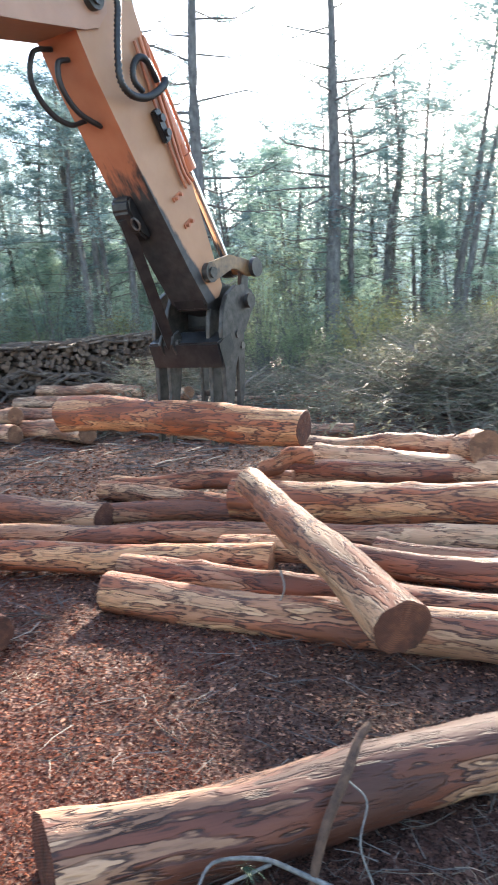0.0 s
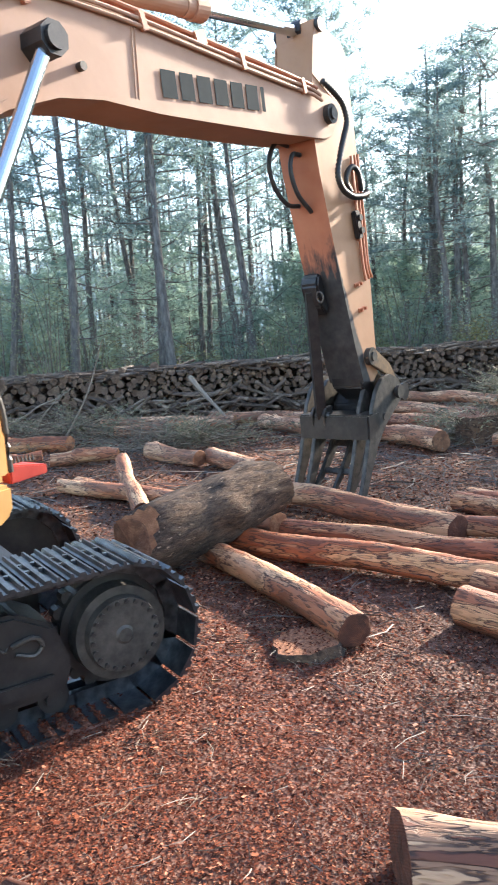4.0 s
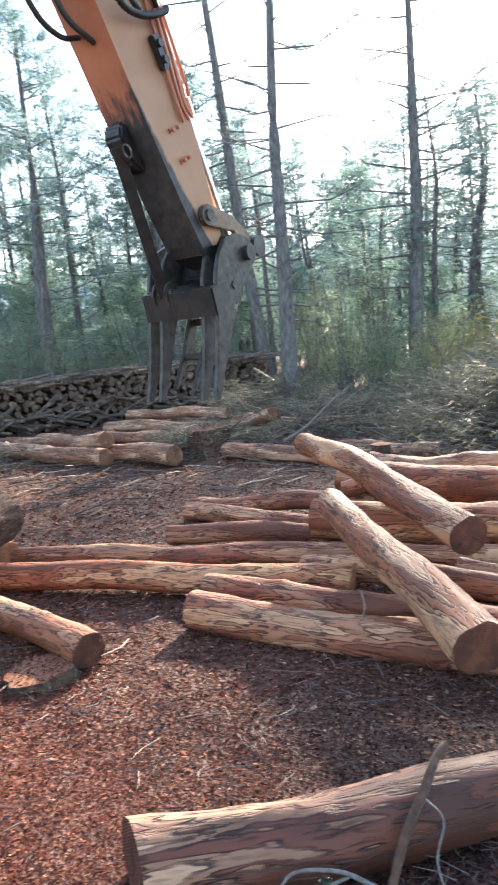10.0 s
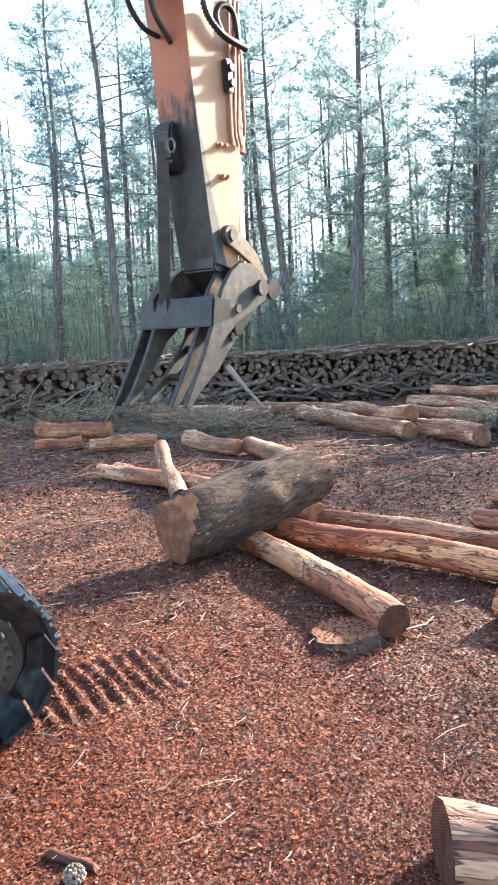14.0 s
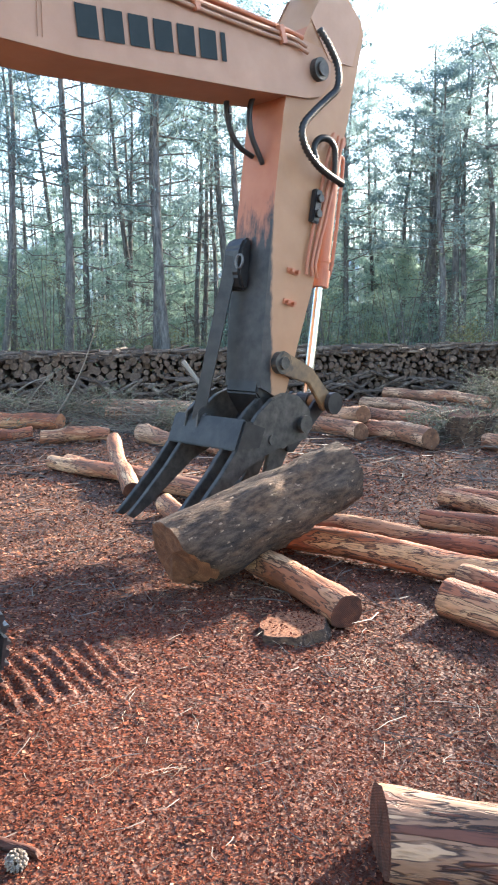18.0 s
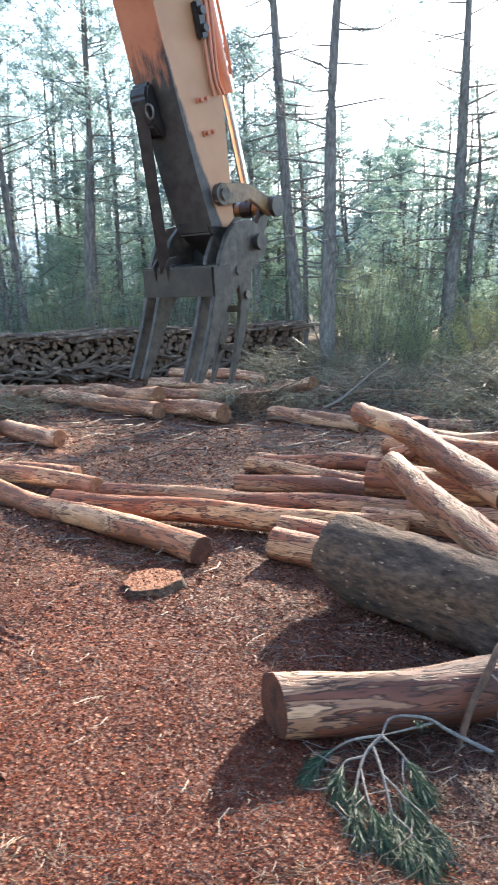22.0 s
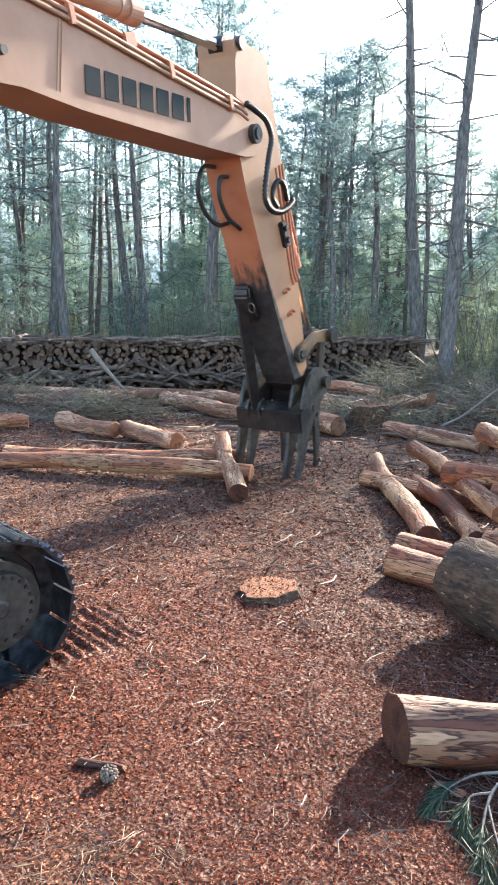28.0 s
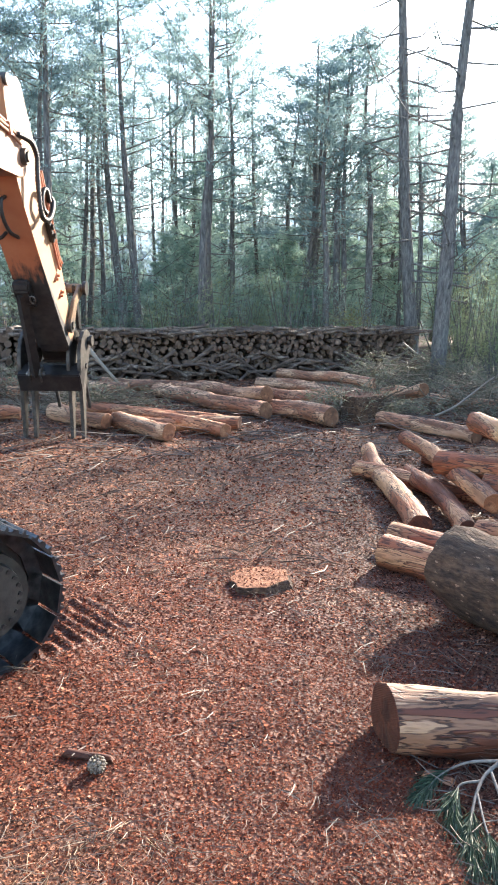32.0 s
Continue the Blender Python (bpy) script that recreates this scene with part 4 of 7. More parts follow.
    prism(bm, [(1.92, -0.35), (2.50, -0.31), (2.50, -0.40), (2.36, -0.49), (2.06, -0.51), (1.94, -0.45)], 0.0, 0.28, 0.03)
    part("strut_lug", bm, M_GRIME, arm)
    bm = bmesh.new()
    tube(bm, [(2.22 + 0.075 * math.cos(k * 0.5236), -0.02 + 0.045 * math.sin(k * 0.5236), -0.525 - 0.01 * math.sin(k * 0.5236)) for k in range(13)], 0.014, 6)
    part("shackle", bm, M_WORN, arm, "bare steel shackle")
    bm = bmesh.new()
    rod(bm, (2.15, 0.17, -0.46), (3.98, 0.36, -0.50), 0.10, 0.095, 4)
    part("strut", bm, M_GRIME, arm, "black steel strut down to the claw")
    for y in (0.24, 0.44):
        bm = bmesh.new()
        prism(bm, [(3.84, -0.36), (3.82, -0.50), (3.90, -0.60), (4.08, -0.60), (4.10, -0.36)], y, y + 0.04, 0.008)
        part("strut_bracket", bm, M_STEEL, arm)
    bm = bmesh.new()
    rod(bm, (3.95, 0.19, -0.50), (3.95, 0.53, -0.50), 0.05, seg=14)
    part("strut_pin", bm, M_WORN, arm)
    # fixed claw: cross bar and two double-plated fingers arching out from the grapple pin
    bm = bmesh.new()
    prism(bm, [(3.92, -0.56), (3.97, -0.22), (4.22, -0.28), (4.27, -0.64)], -0.46, 0.70, 0.02)
    part("cross_bar", bm, M_GRIME, arm, "black steel cross bar of the claw")
    claw = [(3.70, 0.44), (3.58, 0.25), (3.57, 0.0), (3.66, -0.18), (3.85, -0.37), (4.15, -0.55), (4.55, -0.80), (4.90, -1.06), (5.10, -1.22),
            (5.13, -1.14), (4.98, -0.96), (4.70, -0.68), (4.42, -0.40), (4.24, -0.10), (4.14, 0.18), (4.04, 0.46), (3.86, 0.54)]
    for yc in (-0.32, 0.58):
        for y in (yc - 0.135, yc + 0.07):
            bm = bmesh.new()
            prism(bm, claw, y, y + 0.065, 0.008)
            part("claw_plate", bm, M_STEEL, arm, "curved scraped steel claw plate")
    bm = bmesh.new()
    rod(bm, (PIN_C[0], -0.50, PIN_C[1]), (PIN_C[0], 0.75, PIN_C[1]), 0.075, seg=20)
    rod(bm, (PIN_C[0], -0.54, PIN_C[1]), (PIN_C[0], -0.49, PIN_C[1]), 0.10, seg=20)
    part("grapple_pin", bm, M_STEEL, arm)
    bm = bmesh.new()
    rod(bm, (4.10, -0.48, -0.12), (4.10, 0.74, -0.12), 0.055, seg=16)
    part("claw_bolt", bm, M_STEEL, arm)
    # arm tip block
    bm = bmesh.new()
    prism(bm, [(3.40, -0.22), (3.45, 0.22), (3.80, 0.46), (4.02, 0.36), (4.0, 0.15), (3.62, -0.24)], -0.25, 0.25, 0.02)
    part("tip_block", bm, M_GRIME, arm, "oily black arm tip")

    # opening tines, local x towards the tips, pivot at the grapple pin
    bm = bmesh.new()
    prism(bm, [(-0.10, 0.16), (0.12, 0.26), (0.34, 0.20), (0.50, -0.10), (0.30, -0.22), (0.0, -0.18)], -0.16, 0.42, 0.02)
    tines = part("tine_carrier", bm, M_GRIME, ex, "hinged tine carrier of the grapple")
    P["tines"] = tines
    tine = [(0.05, -0.14), (0.0, 0.14), (0.25, 0.24), (0.6, 0.22), (1.1, 0.12), (1.72, -0.12), (1.74, -0.18), (1.2, -0.05), (0.7, 0.02), (0.4, -0.06)]
    for y in (-0.20, 0.10, 0.42):
        bm = bmesh.new()
        prism(bm, tine, y, y + 0.055, 0.008)
        part("tine", bm, M_STEEL, tines, "curved steel tine")
    for x, z in ((0.80, 0.10), (1.28, 0.0)):
        bm = bmesh.new()
        box(bm, x - 0.04, x + 0.04, -0.18, 0.46, z - 0.035, z + 0.035, 0.01)
        part("tine_brace", bm, M_STEEL, tines)
    for x, z in ((0.25, 0.08), (0.62, 0.12)):
        for y in (-0.24, 0.47):
            bm = bmesh.new()
            rod(bm, (x, y, z), (x, y + 0.05, z), 0.05, seg=12)
            part("tine_bolt", bm, M_WORN, tines)

    # cylinders, each a barrel and a rod that slide along one another (local x)
    def cylinder(tag, blen, br, rlen, rr, bmat, blabel):
        bm = bmesh.new()
        rod(bm, (0, 0, 0), (blen, 0, 0), br, seg=22)
        rod(bm, (blen - 0.20, 0, 0), (blen, 0, 0), br * 1.22, seg=22)
        rod(bm, (blen - 0.34, 0, 0), (blen - 0.30, 0, 0), br * 1.12, seg=22)
        rod(bm, (0, -br * 0.9, 0), (0, br * 0.9, 0), br * 1.05, seg=18)
        barrel = part("cylinder_barrel", bm, bmat, ex, blabel)
        bm = bmesh.new()
        tube(bm, curve_pts([(0.15, -br * 0.5, br), (0.3, -br * 0.6, br * 1.4), (blen * 0.8, -br * 0.6, br * 1.4), (blen - 0.1, -br * 0.4, br)], 5), 0.022, 7)
        part("feed_pipe", bm, bmat, barrel)
        bm = bmesh.new()
        rod(bm, (0, 0, 0), (-rlen, 0, 0), rr, seg=20)
        rd = part("cylinder_rod", bm, M_CHROME, ex, "chrome cylinder rod")
        bm = bmesh.new()
        rod(bm, (0, -rr * 1.5, 0), (0, rr * 1.5, 0), rr * 1.9, seg=18)
        part("rod_eye", bm, M_GRIME, rd)
        P[tag] = (barrel, rd)
    cylinder("boom_l", 1.75, 0.105, 1.9, 0.065, M_ORANGE, "orange boom cylinder")
    cylinder("boom_r", 1.75, 0.105, 1.9, 0.065, M_ORANGE, "orange boom cylinder")
    cylinder("stick", 2.75, 0.115, 2.3, 0.07, M_CREAM, "cream painted arm cylinder")
    cylinder("tilt", 1.75, 0.095, 1.7, 0.06, M_ORANGE, "orange grapple cylinder")
    # yellow rocker link
    bm = bmesh.new()
    for y in (-0.36, 0.30):
        prism(bm, [(-0.10, -0.10), (-0.06, 0.12), (0.45, 0.20), (0.92, 0.10), (1.0, -0.02), (0.92, -0.12), (0.5, 0.02), (0.1, -0.10)], y, y + 0.06, 0.01)
    rod(bm, (0.93, -0.40, 0), (0.93, 0.40, 0), 0.085, seg=18)
    P["link"] = part("rocker_link", bm, M_DIRTY, ex, "greasy yellow rocker link")
    bm = bmesh.new()
    rod(bm, (0.93, -0.46, 0), (0.93, -0.40, 0), 0.13, seg=18)
    part("link_pin", bm, M_GRIME, P["link"])
    bm = bmesh.new()
    rod(bm, (0.93, 0.40, 0), (0.93, 0.46, 0), 0.13, seg=18)
    part("link_pin", bm, M_GRIME, P["link"])
    bm = bmesh.new()
    for y in (-0.26, 0.20):
        prism(bm, [(-0.08, -0.08), (-0.08, 0.08), (0.0, 0.10), (0.75, 0.08), (0.80, 0.0), (0.75, -0.08), (0.0, -0.10)], y, y + 0.06, 0.01)
    P["push"] = part("push_link", bm, M_GRIME, ex, "black push link")
    return P


EXC = build_excavator()


def excavator_rows():
    keys = {k: [] for k in ("ex", "house", "boom", "arm", "tines", "link", "push")}
    for k in ("boom_l", "boom_r", "stick", "tilt"):
        keys[k + "0"], keys[k + "1"] = [], []
    u = (math.cos(radians(HEADING)), math.sin(radians(HEADING)))
    extra = sorted({r[0] for r in SWING} | {r[0] for r in BACKED})
    for t in extra:
        d = lerp(BACKED, t)
        keys["ex"].append((t, pose(BASE[0] - u[0] * d, BASE[1] - u[1] * d, 0)))
    for t, th, a, b in SWING:
        mb, ma = boom_pose(th, a), arm_pose(th, a, b)
        hs = pose(0, 0, 0, 0, 0, th)
        c = lerp(CLAW, t)
        keys["house"].append((t, hs))
        keys["boom"].append((t, mb))
        keys["arm"].append((t, ma))
        mt = ma @ pose(PIN_C[0], 0, PIN_C[1], 0, -c, 0)
        keys["tines"].append((t, mt))
        la = 78 + (c + 12) * 1.25
        ml = ma @ pose(3.24, 0, 0.02, 0, -la, 0)
        keys["link"].append((t, ml))
        tip = ml @ Vector((0.93, 0, 0))
        lug = mt @ Vector((0.20, 0, 0.20))

        def along(p, q):
            return between_frame(p, q, hs)
        keys["push"].append((t, along(tip, lug)))
        for tag, p, q in (("boom_l", hs @ Vector((0.45, -0.48, 1.50)), mb @ Vector((2.84, -0.48, 1.38))), ("boom_r", hs @ Vector((0.45, 0.48, 1.50)), mb @ Vector((2.84, 0.48, 1.38))),
                          ("stick", mb @ Vector((2.92, 0, 2.12)), ma @ Vector((-1.05, 0, 0.16))), ("tilt", ma @ Vector((0.45, 0, 0.80)), tip)):
            m = along(p, q)
            keys[tag + "0"].append((t, Matrix.Translation(p) @ m.to_3x3().to_4x4()))
            keys[tag + "1"].append((t, Matrix.Translation(q) @ m.to_3x3().to_4x4()))
    return keys


def between_frame(p, q, hs):
    """Pose at p with local x towards q and local y across the machine."""
    d = (Vector(q) - Vector(p)).normalized()
    y = (hs.to_3x3() @ Vector((0, 1, 0)))
    z = d.cross(y).normalized()
    y = z.cross(d)
    return Matrix.Translation(p) @ Matrix((d, y, z)).transposed().to_4x4()


def move_excavator():
    keys = excavator_rows()
    for k in ("ex", "house", "boom", "arm", "tines", "link", "push"):
        walk(EXC[k], keys[k])
    for k in ("boom_l", "boom_r", "stick", "tilt"):
        walk(EXC[k][0], keys[k + "0"])
        walk(EXC[k][1], keys[k + "1"])


# ---- forest ----
def trunk_material():
    m, nt, b = mat("pine_trunk_bark")
    v = coords(nt, (9.0, 9.0, 2.2))
    n1 = noise_tex(nt, v, 1.6, 7, 0.68)
    n2 = noise_tex(nt, coords(nt, (0.600, 0.600, 0.420)), 1.0, 3)
    # grey bark, its colour lifted to take in some haze
    lo = ramp(nt, [(0.34, (0.048, 0.048, 0.048)), (0.52, (0.120, 0.119, 0.116)), (0.72, (0.222, 0.218, 0.211))], n1)
    hi = ramp(nt, [(0.34, (0.053, 0.047, 0.043)), (0.52, (0.132, 0.118, 0.107)), (0.72, (0.240, 0.216, 0.194))], n1)
    nt.links.new(mix(nt, n2, lo.outputs[0], hi.outputs[0]), b.inputs["Base Color"])
    b.inputs["Roughness"].default_value = 0.9
    bump(nt, b, n1, 0.8, 0.03)
    return m


M_TRUNK = trunk_material()


def leaf_material(name, c1, c2, c3, trans=0.35):
    m, nt, b = mat(name)
    geo = nt.nodes.new("ShaderNodeNewGeometry")
    r = ramp(nt, [(0.0, c1), (0.55, c2), (1.0, c3)], geo.outputs["Random Per Island"])
    nt.links.new(r.outputs[0], b.inputs["Base Color"])
    b.inputs["Roughness"].default_value = 0.6
    tr = nt.nodes.new("ShaderNodeBsdfTranslucent")
    nt.links.new(r.outputs[0], tr.inputs[0])
    ms = nt.nodes.new("ShaderNodeMixShader")
    ms.inputs[0].default_value = trans
    out = nt.nodes["Material Output"]
    nt.links.new(b.outputs[0], ms.inputs[1])
    nt.links.new(tr.outputs[0], ms.inputs[2])
    nt.links.new(ms.outputs[0], out.inputs[0])
    return m


# needle and shrub colours paled to stand in for the wood's haze
M_NEEDLE = leaf_material("hazed_pine_needles", (0.1187, 0.1876, 0.1959), (0.1721, 0.2541, 0.2589), (0.2256, 0.3110, 0.2991), 0.82)
M_YOUNG = leaf_material("hazed_young_needles", (0.1656, 0.2621, 0.2338), (0.2373, 0.3477, 0.2976), (0.3104, 0.4209, 0.3400), 0.75)
M_SHRUB = leaf_material("hazed_shrub_leaves", (0.1610, 0.2080, 0.1238), (0.2349, 0.2885, 0.1582), (0.3355, 0.3691, 0.2063), 0.6)
M_AUTUMN = leaf_material("yellowing_leaves", (0.13, 0.15, 0.06), (0.21, 0.21, 0.08), (0.32, 0.27, 0.10), 0.55)
M_DRYTWIG = leaf_material("dry_twigs", (0.110, 0.086, 0.066), (0.20, 0.160, 0.125), (0.31, 0.26, 0.21), 0.05)
# distant haze is put into this lighter, bluer leaf colour
M_FARWOOD = leaf_material("hazed_far_foliage", (0.205, 0.285, 0.305), (0.245, 0.33, 0.345), (0.29, 0.375, 0.385), 0.75)


class Soup:
    """Loose triangles and tubes gathered into one mesh."""

    def __init__(self):
        self.v, self.f = [], []

    def tri(self, a, b, c):
        n = len(self.v)
        self.v += [tuple(a), tuple(b), tuple(c)]
        self.f.append((n, n + 1, n + 2))

    def quad(self, a, b, c, d):
        n = len(self.v)
        self.v += [tuple(a), tuple(b), tuple(c), tuple(d)]
        self.f.append((n, n + 1, n + 2, n + 3))

    def tube(self, pts, radii, seg=5):
        start = len(self.v)
        for i, p in enumerate(pts):
            d = (pts[min(i + 1, len(pts) - 1)] - pts[max(i - 1, 0)]).normalized()
            q = d.to_track_quat("Z", "Y")
            for k in range(seg):
                a = 2 * math.pi * k / seg
                self.v.append(tuple(p + q @ Vector((radii[i] * math.cos(a), radii[i] * math.sin(a), 0))))
        for i in range(len(pts) - 1):
            for k in range(seg):
                a, b = start + i * seg + k, start + i * seg + (k + 1) % seg
                self.f.append((a, b, b + seg, a + seg))

    def make(self, name, material, parent=None, smooth=False):
        me = bpy.data.meshes.new(name)
        me.from_pydata(self.v, [], self.f)
        me.materials.append(material)
        if smooth:
            me.polygons.foreach_set("use_smooth", [True] * len(me.polygons))
        ob = new(name, me)
        ob.parent = parent
        return ob


def clump(soup, c, r, n, rnd, size, flat=0.6):
    """A tuft of short blades round a centre."""
    for _ in range(n):
        d = Vector((rnd.gauss(0, 1), rnd.gauss(0, 1), rnd.gauss(0, flat)))
        p = c + d * (r * 0.45)
        a = Vector((rnd.gauss(0, 1), rnd.gauss(0, 1), rnd.gauss(0, 0.7))).normalized() * size * rnd.uniform(0.6, 1.3)
        b = Vector((rnd.gauss(0, 1), rnd.gauss(0, 1), rnd.gauss(0, 1))).normalized() * size * 0.30
        soup.tri(p - a * 0.5 + b * 0.5, p - a * 0.5 - b * 0.5, p + a * 0.6)


def pine(seed, height, r, crown_from, fullness, reach=1.0, needle=None, label="slender pine with bare lower trunk, ragged crown in haze-paled grey-green", stubs=1.0):
    """A forest pine: crooked trunk, long bare lower branches, a loose crown of flat needle tufts."""
    rnd = random.Random(seed)
    top = tagged(empty("pine_tree"), label, "tree", "forest pines")
    ph = rnd.uniform(0, 6)
    amp = rnd.uniform(0.06, 0.20) if height < 15 else 0.07

    def axis(z):
        u = z / height
        return Vector((amp * (math.sin(u * 6 + ph) - math.sin(ph)) + 0.3 * amp * (math.sin(u * 15 + ph * 2) - math.sin(ph * 2)), amp * 0.8 * (math.cos(u * 5.2 + ph * 1.7) - math.cos(ph * 1.7)), z))
    tr = Soup()
    steps = 22
    zs = [height * (i / steps) for i in range(steps + 1)]
    tr.tube([axis(z - 0.3 if z == 0 else z) for z in zs], [r * (1.3 if i == 0 else 1.0) * (1 - 0.86 * (z / height) ** 1.15) for i, z in enumerate(zs)], 10)
    tr.make("trunk", M_TRUNK, top, True)
    limbs, needles = Soup(), Soup()
    z = height * 0.16
    while z < height * 0.98:
        u = z / height
        live = u > crown_from + rnd.uniform(-0.06, 0.06)
        az = rnd.uniform(0, 6.28)
        if live:
            v = (u - crown_from) / (1 - crown_from)
            ln = reach * (0.45 + 2.1 * math.sin(min(1.0, 0.22 + v * 0.62 + 0.16) * math.pi) ** 0.8) * rnd.uniform(0.55, 1.15)
            up = rnd.uniform(0.0, 0.45) + 0.35 * v
        else:
            ln = reach * rnd.uniform(0.4, 2.1)
            up = rnd.uniform(-0.25, 0.30)
            if rnd.random() > stubs:
                z += rnd.uniform(0.25, 0.7)
                continue
        p0 = axis(z)
        d = Vector((math.cos(az), math.sin(az), up)).normalized()
        side = Vector((-math.sin(az), math.cos(az), 0))
        p1 = p0 + d * ln * 0.5 + side * rnd.uniform(-0.12, 0.12) * ln + Vector((0, 0, -0.07 * ln if live else rnd.uniform(-0.16, 0.04) * ln))
        p2 = p0 + d * ln + side * rnd.uniform(-0.3, 0.3) * ln + Vector((0, 0, rnd.uniform(-0.15, 0.35) * ln))
        rb = min(0.045, max(0.014, r * 0.20 * (1 - 0.5 * u))) * (1.0 if live else 0.85)
        limbs.tube([p0, p1, p2], [rb, rb * 0.65, rb * 0.28], 4)
        for _ in range(3):
            k = rnd.uniform(0.3, 0.95)
            s0 = p0.lerp(p1, k * 2) if k < 0.5 else p1.lerp(p2, k * 2 - 1)
            s1 = s0 + (d * rnd.uniform(0.1, 0.5) + side * rnd.uniform(-0.7, 0.7) + Vector((0, 0, rnd.uniform(-0.1, 0.4)))) * ln * 0.42
            limbs.tube([s0, s1], [rb * 0.42, rb * 0.16], 3)
            if live and rnd.random() < 0.35 + 0.6 * fullness:
                clump(needles, s1, rnd.uniform(0.22, 0.42), int(26 * fullness + 10), rnd, 0.15, 0.35)
        if live:
            for k in (0.55, 0.72, 0.88, 1.0):
                if rnd.random() < 0.30 + 0.6 * fullness:
                    c = p1.lerp(p2, k * 2 - 1)
                    clump(needles, c + Vector((0, 0, 0.06)), rnd.uniform(0.28, 0.52), int(34 * fullness + 10), rnd, 0.16, 0.35)
        z += rnd.uniform(0.14, 0.34) * height / 11 if live else (rnd.uniform(0.20, 0.55) if height < 15 else rnd.uniform(0.12, 0.40))
    c = axis(height)
    for _ in range(5):
        clump(needles, c + Vector((rnd.uniform(-0.3, 0.3), rnd.uniform(-0.3, 0.3), rnd.uniform(-0.5, 0.2))), 0.36, 22, rnd, 0.15)
    limbs.make("limb_work", M_TRUNK, top)["kind"] = "stuff"
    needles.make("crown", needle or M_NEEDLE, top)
    return top


def bush(seed, h, w, material, label):
    rnd = random.Random(seed)
    top = tagged(empty("bush"), label, "bush", "undergrowth")
    st, lv = Soup(), Soup()
    for _ in range(9):
        a = rnd.uniform(0, 6.28)
        p0 = Vector((rnd.uniform(-0.2, 0.2), rnd.uniform(-0.2, 0.2), -0.1))
        p2 = Vector((math.cos(a) * w * rnd.uniform(0.2, 0.6), math.sin(a) * w * rnd.uniform(0.2, 0.6), h * rnd.uniform(0.7, 1.05)))
        p1 = p0.lerp(p2, 0.5) + Vector((rnd.uniform(-0.2, 0.2), rnd.uniform(-0.2, 0.2), 0.1))
        st.tube([p0, p1, p2], [0.028, 0.018, 0.006], 4)
        for k in range(16):
            u = rnd.uniform(0.2, 1.0)
            c = p0.lerp(p1, u * 2) if u < 0.5 else p1.lerp(p2, u * 2 - 1)
            c = c + Vector((rnd.gauss(0, 0.22 * w), rnd.gauss(0, 0.22 * w), rnd.gauss(0, 0.15)))
            clump(lv, c, 0.36, 15, rnd, 0.085, 0.8)
    st.make("stem_work", M_TRUNK, top)["kind"] = "stuff"
    lv.make("foliage", material, top)
    return top


# trunk spots and leans placed to fit the camera's view, distances assumed
VIEW_TREES = [
    (-8.3, 25.6, 0.004, 0.001, 0.22),
    (-10.7, 26.8, 0.014, 0.006, 0.15),
    (-6.9, 30.1, -0.045, -0.011, 0.16),
    (-5.6, 27.4, 0.044, 0.009, 0.19),
    (-2.6, 29.5, -0.07, 0.0, 0.22),
    (0.1, 27.0, 0.028, 0.000, 0.18),
    (2.7, 33.0, -0.020, 0.001, 0.12),
    (4.8, 29.7, -0.010, 0.001, 0.23),
    (5.7, 28.5, 0.005, -0.001, 0.20),
    (-4.7, 25.5, -0.015, -0.003, 0.21),
    (-4.7, 32.6, 0.053, 0.008, 0.15),
    (-2.2, 27.9, -0.031, -0.003, 0.21),
    (-10.4, 24.7, 0.072, 0.031, 0.14),
    (-8.4, 28.7, 0.014, 0.004, 0.16),
    (-7.4, 31.0, 0.032, 0.008, 0.14),
    (0.5, 28.1, -0.009, 0.000, 0.20),
    (1.4, 31.0, -0.014, 0.001, 0.14),
    (3.7, 31.8, 0.059, -0.008, 0.15),
    (4.6, 26.6, 0.007, -0.001, 0.17),
    (6.3, 28.3, -0.004, 0.001, 0.20),
    (8.6, 28.7, -0.030, 0.009, 0.14),
    (7.6, 25.5, -0.083, 0.0, 0.245),
    (6.83, 20.6, 0.048, 0.0, 0.236),
    (12.5, 24.2, 0.030, -0.014, 0.30),
    (14.0, 25.7, 0.012, -0.006, 0.15),
    (15.6, 26.0, 0.048, -0.028, 0.20),
    (17.4, 28.5, 0.057, -0.034, 0.15),
    (16.8, 25.3, 0.058, -0.038, 0.17),
    (16.6, 23.0, 0.115, -0.081, 0.17),
    (20.9, 27.4, 0.085, -0.063, 0.11),
    (20.7, 25.0, 0.092, -0.075, 0.12),
    (22.2, 25.1, 0.065, -0.055, 0.12),
    (19.4, 28.4, 0.056, -0.037, 0.13),
    (3.9, 29.7, 0.099, -0.012, 0.16),
    (5.5, 28.5, 0.018, -0.003, 0.15),
    (4.8, 31.6, 0.107, -0.015, 0.14),
    (20.7, 24.9, 0.081, -0.066, 0.13),
    (20.8, 23.5, 0.089, -0.078, 0.16),
    (18.8, 20.0, 0.032, -0.029, 0.16),
    (21.7, 21.4, 0.141, -0.140, 0.16),
    (16.1, 22.1, 0.125, -0.089, 0.14),
    (18.9, 22.5, 0.048, -0.039, 0.13),
    (21.9, 22.6, 0.052, -0.050, 0.15),
    (22.0, 19.7, 0.005, -0.005, 0.16),
    (25.0, 20.7, -0.015, 0.017, 0.14),
]


